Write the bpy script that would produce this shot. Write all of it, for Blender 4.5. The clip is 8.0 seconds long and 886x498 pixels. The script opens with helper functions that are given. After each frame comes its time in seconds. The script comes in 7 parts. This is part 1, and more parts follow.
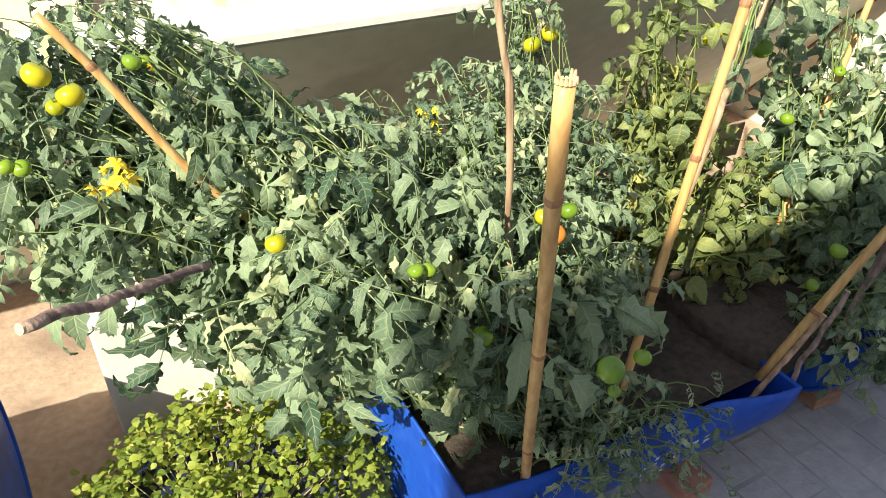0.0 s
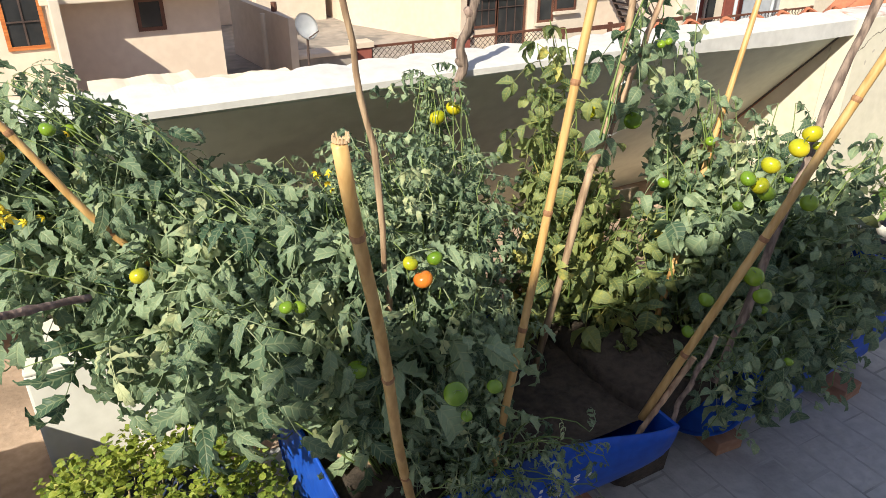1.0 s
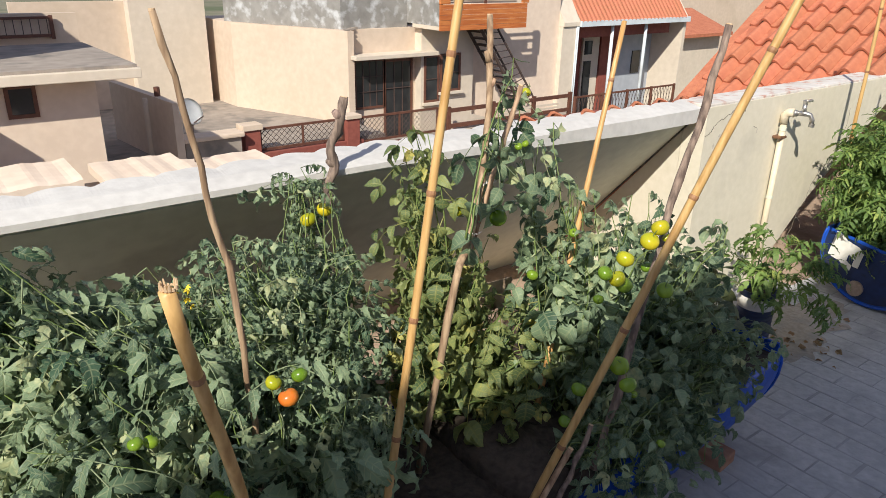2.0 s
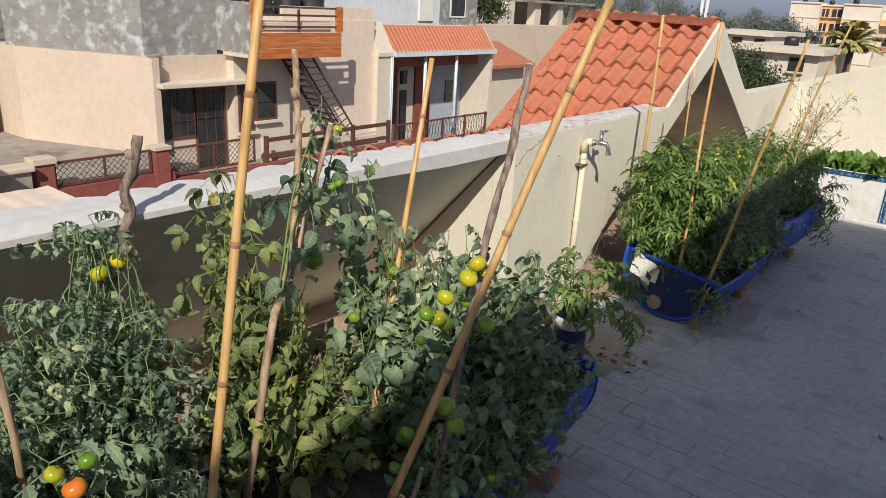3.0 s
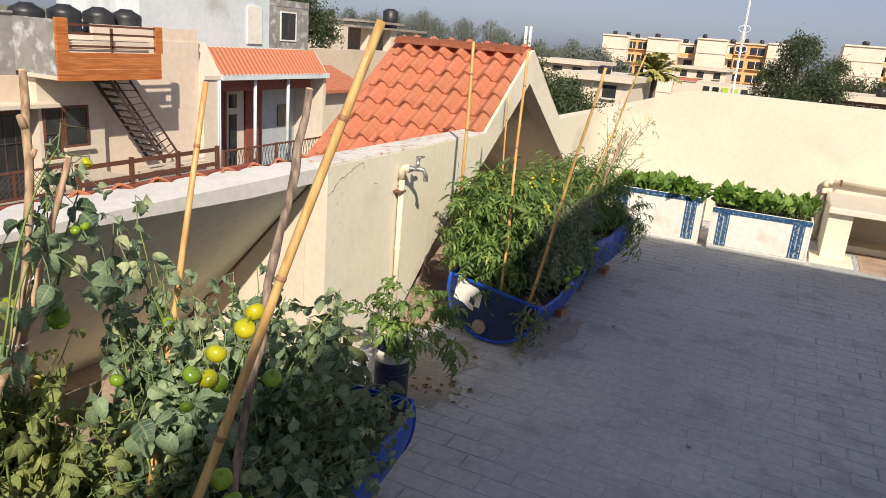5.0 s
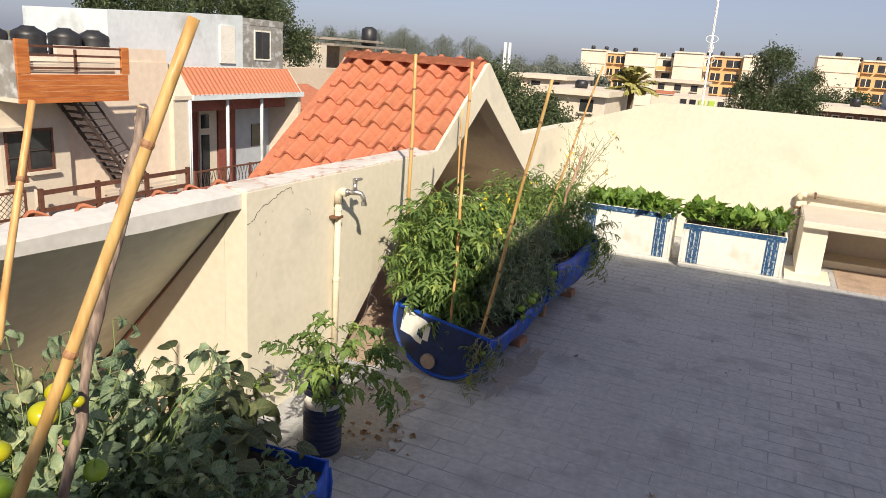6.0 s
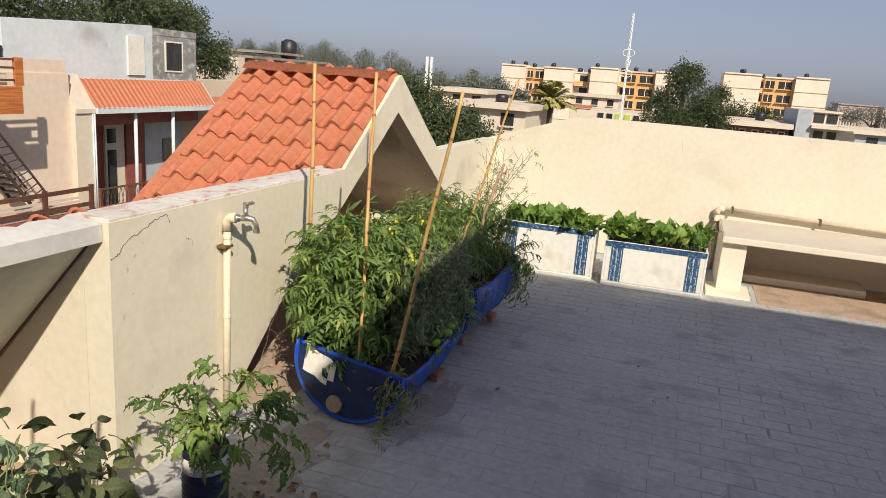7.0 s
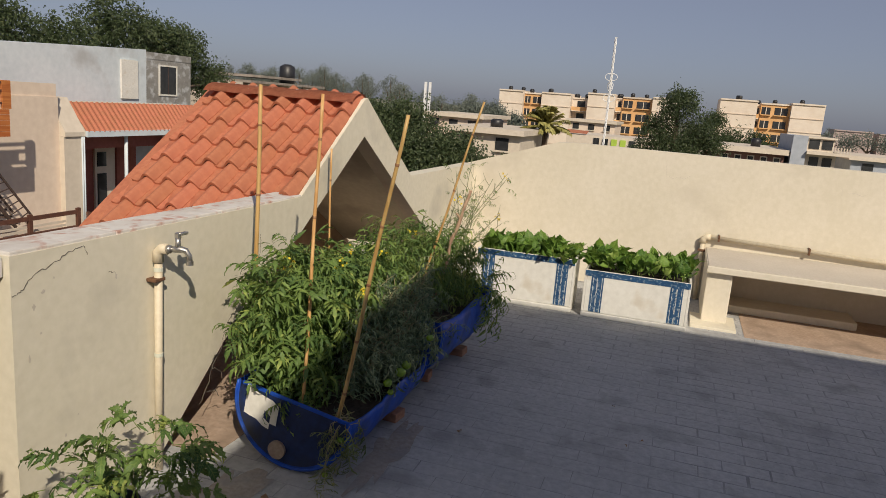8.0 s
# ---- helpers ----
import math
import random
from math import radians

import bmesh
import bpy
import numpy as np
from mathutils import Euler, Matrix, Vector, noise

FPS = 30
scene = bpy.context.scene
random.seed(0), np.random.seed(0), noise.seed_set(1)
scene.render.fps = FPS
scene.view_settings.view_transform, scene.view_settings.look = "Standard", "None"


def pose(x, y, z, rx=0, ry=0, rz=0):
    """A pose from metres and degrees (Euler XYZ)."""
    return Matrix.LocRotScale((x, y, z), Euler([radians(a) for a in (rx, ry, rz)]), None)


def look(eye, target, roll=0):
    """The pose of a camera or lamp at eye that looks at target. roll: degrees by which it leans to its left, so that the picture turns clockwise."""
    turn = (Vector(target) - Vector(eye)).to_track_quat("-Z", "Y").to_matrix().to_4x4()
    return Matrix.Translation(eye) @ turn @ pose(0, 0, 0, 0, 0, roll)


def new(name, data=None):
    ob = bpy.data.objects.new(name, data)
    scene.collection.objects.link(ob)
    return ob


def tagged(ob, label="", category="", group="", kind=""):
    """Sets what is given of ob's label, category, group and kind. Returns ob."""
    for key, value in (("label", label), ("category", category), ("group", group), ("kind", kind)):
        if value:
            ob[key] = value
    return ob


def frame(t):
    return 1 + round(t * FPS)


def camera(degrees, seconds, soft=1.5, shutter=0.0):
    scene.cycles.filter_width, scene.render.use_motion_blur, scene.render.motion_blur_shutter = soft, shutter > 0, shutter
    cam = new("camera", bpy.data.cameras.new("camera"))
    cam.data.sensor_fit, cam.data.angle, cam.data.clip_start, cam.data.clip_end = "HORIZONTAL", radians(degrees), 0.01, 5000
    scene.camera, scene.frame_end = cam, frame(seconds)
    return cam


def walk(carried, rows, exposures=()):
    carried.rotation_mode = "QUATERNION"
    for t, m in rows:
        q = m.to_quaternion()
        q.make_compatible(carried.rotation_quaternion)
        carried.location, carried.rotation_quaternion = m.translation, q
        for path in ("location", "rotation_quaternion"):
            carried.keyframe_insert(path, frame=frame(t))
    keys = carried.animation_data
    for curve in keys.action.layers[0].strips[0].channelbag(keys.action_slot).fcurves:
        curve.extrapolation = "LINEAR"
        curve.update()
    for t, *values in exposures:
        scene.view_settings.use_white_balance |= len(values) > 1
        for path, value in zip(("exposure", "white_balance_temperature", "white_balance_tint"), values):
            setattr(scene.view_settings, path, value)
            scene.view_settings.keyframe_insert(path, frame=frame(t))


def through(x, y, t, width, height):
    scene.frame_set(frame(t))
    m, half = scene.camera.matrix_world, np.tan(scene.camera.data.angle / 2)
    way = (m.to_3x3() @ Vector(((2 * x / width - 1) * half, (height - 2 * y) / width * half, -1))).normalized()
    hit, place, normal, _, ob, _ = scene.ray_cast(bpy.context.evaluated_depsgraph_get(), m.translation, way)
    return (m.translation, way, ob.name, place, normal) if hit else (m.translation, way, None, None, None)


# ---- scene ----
cam = camera(63.4, 8.0, 0.35)
PATH = [
    (0, (-3.187, -1.636, 1.565), (-2.399, -0.167, 0.461), 0.1),
    (0.5, (-3.135, -1.79, 1.593), (-2.306, -0.286, 0.568), 0.4),
    (1, (-3.084, -1.881, 1.61), (-2.222, -0.336, 0.678), 0.5),
    (1.5, (-3.042, -1.914, 1.646), (-2.102, -0.363, 0.801), 0.8),
    (1.7, (-3.026, -1.9, 1.659), (-2.01, -0.367, 0.873), 0.8),
    (2.8, (-2.963, -1.881, 1.695), (-1.533, -0.653, 1.027), 2.8),
    (3, (-2.942, -1.853, 1.689), (-1.446, -0.7, 1.033), 3.3),
    (3.5, (-2.91, -1.838, 1.699), (-1.265, -0.88, 1.087), 4.0),
    (4, (-2.877, -1.807, 1.686), (-1.163, -0.959, 1.097), 4.7),
    (4.5, (-2.826, -1.821, 1.684), (-1.089, -1.014, 1.108), 4.8),
    (5.8, (-2.453, -1.955, 1.692), (-0.702, -1.151, 1.158), 4.4),
    (6, (-2.351, -1.937, 1.677), (-0.581, -1.162, 1.157), 3.9),
    (6.5, (-2.12, -1.876, 1.688), (-0.281, -1.249, 1.211), 4.5),
    (7, (-1.993, -1.881, 1.666), (-0.141, -1.292, 1.196), 4.3),
    (7.5, (-1.846, -1.937, 1.68), (0.018, -1.347, 1.258), 4.1),
    (8, (-1.704, -2.002, 1.669), (0.162, -1.407, 1.264), 4.5),
]
walk(cam, [(t, look(eye, target, roll)) for t, eye, target, roll in PATH],
     [(0, 1.36, 6500, 4), (0.5, 1.10, 6450, 4), (1.0, 0.90, 6300, 6), (1.5, 0.70, 6150, 8), (2.8, 0.3, 6000, 9), (3.5, 0.13, 6050, 9), (4.5, 0.35, 6300, 10), (5.8, 0.67, 6600, 10), (6.5, 0.42, 6600, 10),
      (7.0, 0.36, 6550, 10), (7.5, 0.2, 6550, 10), (8.0, -0.12, 6600, 10)])

# ---- world and sun ----
SUN_WAY = Vector((0.64, 0.45, -0.60)).normalized()
world = bpy.data.worlds.new("world")
scene.world = world
world.use_nodes = True
wn = world.node_tree.nodes
sky = wn.new("ShaderNodeTexSky")
sky.sky_type = "NISHITA"
sky.sun_disc = False
sky.sun_elevation = math.asin(-SUN_WAY.z)
sky.sun_rotation = math.atan2(-SUN_WAY.x, -SUN_WAY.y)
sky.air_density, sky.dust_density, sky.ozone_density = 0.8, 1.3, 4.5
wn["Background"].inputs["Strength"].default_value = 0.122
haze = wn.new("ShaderNodeHueSaturation")
haze.inputs["Saturation"].default_value = 0.80
world.node_tree.links.new(sky.outputs[0], haze.inputs["Color"])
tint = wn.new("ShaderNodeMix")
tint.data_type, tint.blend_type = "RGBA", "MULTIPLY"
tint.inputs[0].default_value = 1.0
tint.inputs[7].default_value = (1.02, 0.96, 1.0, 1)
world.node_tree.links.new(haze.outputs[0], tint.inputs[6])
veil = wn.new("ShaderNodeMix")    # even winter haze over the whole sky
veil.data_type = "RGBA"
veil.inputs[0].default_value = 0.66
veil.inputs[7].default_value = (1.52, 1.60, 2.02, 1)
world.node_tree.links.new(tint.outputs[2], veil.inputs[6])
world.node_tree.links.new(veil.outputs[2], wn["Background"].inputs["Color"])
sun = new("sun", bpy.data.lights.new("sun", "SUN"))
sun.data.energy, sun.data.angle, sun.data.color = 4.1, radians(0.6), (1.0, 0.90, 0.74)
sun.matrix_world = look((0, 0, 30), Vector((0, 0, 30)) + SUN_WAY)

# ---- materials ----
def mat(name, a, b, rough=0.8, grain=60.0, patch=3.0, bump=0.15, stain=None, amount=0.0, vary=0.0, metal=0.0, stain_scale=1.5, spec=0.5, bump_scale=None, island=False, place=False):
    """Two tones mixed by grain and patches; stain: a third tone in blotches; vary: change from piece to piece."""
    m = bpy.data.materials.new(name)
    m.use_nodes = True
    nt, n = m.node_tree, m.node_tree.nodes
    link = nt.links.new
    p = n["Principled BSDF"]
    spot = n.new("ShaderNodeNewGeometry").outputs["Position"] if place else n.new("ShaderNodeTexCoord").outputs["Object"]
    n1, n2, n3 = (n.new("ShaderNodeTexNoise") for _ in range(3))
    for node, s, d in ((n1, grain, 4), (n2, patch, 5), (n3, stain_scale, 6)):
        node.inputs["Scale"].default_value, node.inputs["Detail"].default_value = s, d
        link(spot, node.inputs["Vector"])
    add = n.new("ShaderNodeMath"); add.operation = "ADD"
    link(n1.outputs["Fac"], add.inputs[0]); link(n2.outputs["Fac"], add.inputs[1])
    ramp = n.new("ShaderNodeMapRange")
    ramp.inputs[1].default_value, ramp.inputs[2].default_value = 0.75, 1.25
    link(add.outputs[0], ramp.inputs[0])
    mix = n.new("ShaderNodeMix"); mix.data_type = "RGBA"
    mix.inputs[6].default_value, mix.inputs[7].default_value = (*a, 1), (*b, 1)
    link(ramp.outputs[0], mix.inputs[0])
    col = mix.outputs[2]
    if stain:
        r3 = n.new("ShaderNodeMapRange")
        r3.inputs[1].default_value, r3.inputs[2].default_value = 0.62 - 0.25 * amount, 0.72 - 0.1 * amount
        link(n3.outputs["Fac"], r3.inputs[0])
        mul = n.new("ShaderNodeMath"); mul.operation = "MULTIPLY"; mul.inputs[1].default_value = min(1.0, 0.5 + amount)
        link(r3.outputs[0], mul.inputs[0])
        mx = n.new("ShaderNodeMix"); mx.data_type = "RGBA"
        mx.inputs[7].default_value = (*stain, 1)
        link(mul.outputs[0], mx.inputs[0]); link(col, mx.inputs[6])
        col = mx.outputs[2]
    if vary:
        hsv = n.new("ShaderNodeHueSaturation")
        rnd = n.new("ShaderNodeNewGeometry").outputs["Random Per Island"] if island else n.new("ShaderNodeObjectInfo").outputs["Random"]
        mr, mh = n.new("ShaderNodeMapRange"), n.new("ShaderNodeMapRange")
        mr.inputs[3].default_value, mr.inputs[4].default_value = 1 - vary, 1 + vary
        mh.inputs[3].default_value, mh.inputs[4].default_value = 0.5 + 0.05 * vary, 0.5 - 0.05 * vary
        link(rnd, mr.inputs[0]); link(rnd, mh.inputs[0])
        link(mr.outputs[0], hsv.inputs["Value"]); link(mh.outputs[0], hsv.inputs["Hue"])
        link(col, hsv.inputs["Color"])
        col = hsv.outputs[0]
    link(col, p.inputs["Base Color"])
    p.inputs["Roughness"].default_value, p.inputs["Metallic"].default_value = rough, metal
    p.inputs["Specular IOR Level"].default_value = spec
    if bump:
        bp = n.new("ShaderNodeBump"); bp.inputs["Strength"].default_value = bump; bp.inputs["Distance"].default_value = 0.01
        nb = n.new("ShaderNodeTexNoise"); nb.inputs["Scale"].default_value = bump_scale or grain; nb.inputs["Detail"].default_value = 6
        link(spot, nb.inputs["Vector"]); link(nb.outputs["Fac"], bp.inputs["Height"])
        link(bp.outputs[0], p.inputs["Normal"])
    return m


def leaf_mat(name, a, b, pale, through=0.30, rough=0.5, island=False):
    """A leaf: two greens from leaf to leaf, fine veins, and light that passes through."""
    m = bpy.data.materials.new(name)
    m.use_nodes = True
    nt, n = m.node_tree, m.node_tree.nodes
    link = nt.links.new
    p = n["Principled BSDF"]
    info = n.new("ShaderNodeNewGeometry") if island else n.new("ShaderNodeObjectInfo")
    tc = n.new("ShaderNodeTexCoord")
    nz = n.new("ShaderNodeTexNoise"); nz.inputs["Scale"].default_value = 60; nz.inputs["Detail"].default_value = 5
    link(tc.outputs["Object"], nz.inputs["Vector"])
    ramp = n.new("ShaderNodeValToRGB")
    e = ramp.color_ramp.elements
    e[0].color, e[1].color = (*a, 1), (*b, 1)
    e[1].position = 0.9
    x = e.new(1.0); x.color = (*pale, 1)
    mixf = n.new("ShaderNodeMath"); mixf.operation = "MULTIPLY_ADD"; mixf.inputs[1].default_value = 0.4
    link(nz.outputs["Fac"], mixf.inputs[0])
    sub = n.new("ShaderNodeMath"); sub.operation = "SUBTRACT"; sub.inputs[1].default_value = 0.20
    link(info.outputs["Random Per Island" if island else "Random"], sub.inputs[0]); link(sub.outputs[0], mixf.inputs[2])
    link(mixf.outputs[0], ramp.inputs[0])
    across, along = n.new("ShaderNodeAttribute"), n.new("ShaderNodeAttribute")
    across.attribute_name, along.attribute_name = "blade_out", "blade_along"
    slant = n.new("ShaderNodeMath"); slant.operation = "MULTIPLY_ADD"; slant.inputs[1].default_value = -0.16
    link(across.outputs["Fac"], slant.inputs[0]); link(along.outputs["Fac"], slant.inputs[2])
    wave = n.new("ShaderNodeMath"); wave.operation = "MULTIPLY"; wave.inputs[1].default_value = 40.0
    link(slant.outputs[0], wave.inputs[0])
    sine = n.new("ShaderNodeMath"); sine.operation = "SINE"
    link(wave.outputs[0], sine.inputs[0])
    rib = n.new("ShaderNodeMapRange"); rib.inputs[1].default_value, rib.inputs[2].default_value = 0.75, 1.0
    link(sine.outputs[0], rib.inputs[0])
    mid_rib = n.new("ShaderNodeMapRange"); mid_rib.inputs[1].default_value, mid_rib.inputs[2].default_value = 0.16, 0.0
    link(across.outputs["Fac"], mid_rib.inputs[0])
    vein = n.new("ShaderNodeMath"); vein.operation = "MAXIMUM"
    link(rib.outputs[0], vein.inputs[0]); link(mid_rib.outputs[0], vein.inputs[1])
    veil_ = n.new("ShaderNodeMath"); veil_.operation = "MULTIPLY"; veil_.inputs[1].default_value = 0.32
    link(vein.outputs[0], veil_.inputs[0])
    ribbed = n.new("ShaderNodeMix"); ribbed.data_type = "RGBA"
    ribbed.inputs[7].default_value = (*pale, 1)
    link(veil_.outputs[0], ribbed.inputs[0]); link(ramp.outputs[0], ribbed.inputs[6])
    link(ribbed.outputs[2], p.inputs["Base Color"])
    p.inputs["Roughness"].default_value = rough
    p.inputs["Specular IOR Level"].default_value = 0.4
    bp = n.new("ShaderNodeBump"); bp.inputs["Strength"].default_value = 0.4; bp.inputs["Distance"].default_value = 0.004
    nv = n.new("ShaderNodeTexNoise"); nv.inputs["Scale"].default_value = 110
    link(tc.outputs["Object"], nv.inputs["Vector"])
    relief = n.new("ShaderNodeMath"); relief.operation = "MULTIPLY_ADD"; relief.inputs[1].default_value = -0.6
    link(vein.outputs[0], relief.inputs[0]); link(nv.outputs["Fac"], relief.inputs[2])
    link(relief.outputs[0], bp.inputs["Height"]); link(bp.outputs[0], p.inputs["Normal"])
    tr = n.new("ShaderNodeBsdfTranslucent")
    hs = n.new("ShaderNodeHueSaturation"); hs.inputs["Value"].default_value = 1.3; hs.inputs["Hue"].default_value = 0.485
    link(ribbed.outputs[2], hs.inputs["Color"]); link(hs.outputs[0], tr.inputs["Color"])
    ms = n.new("ShaderNodeMixShader"); ms.inputs[0].default_value = through
    link(p.outputs[0], ms.inputs[1]); link(tr.outputs[0], ms.inputs[2])
    link(ms.outputs[0], n["Material Output"].inputs["Surface"])
    return m


def wood_mat(name, a, b, rough=0.6, stretch=(40, 40, 3), vary=0.12, bump=0.3):
    m = mat(name, a, b, rough, 12, 2.5, bump, vary=vary)
    n = m.node_tree.nodes
    tc = [x for x in n if x.type == "TEX_COORD"][0]
    mp = n.new("ShaderNodeMapping"); mp.inputs["Scale"].default_value = stretch
    m.node_tree.links.new(tc.outputs["Object"], mp.inputs["Vector"])
    for x in list(n):
        if x.type == "TEX_NOISE":
            m.node_tree.links.new(mp.outputs[0], x.inputs["Vector"])
            x.inputs["Scale"].default_value = 1.0
    return m


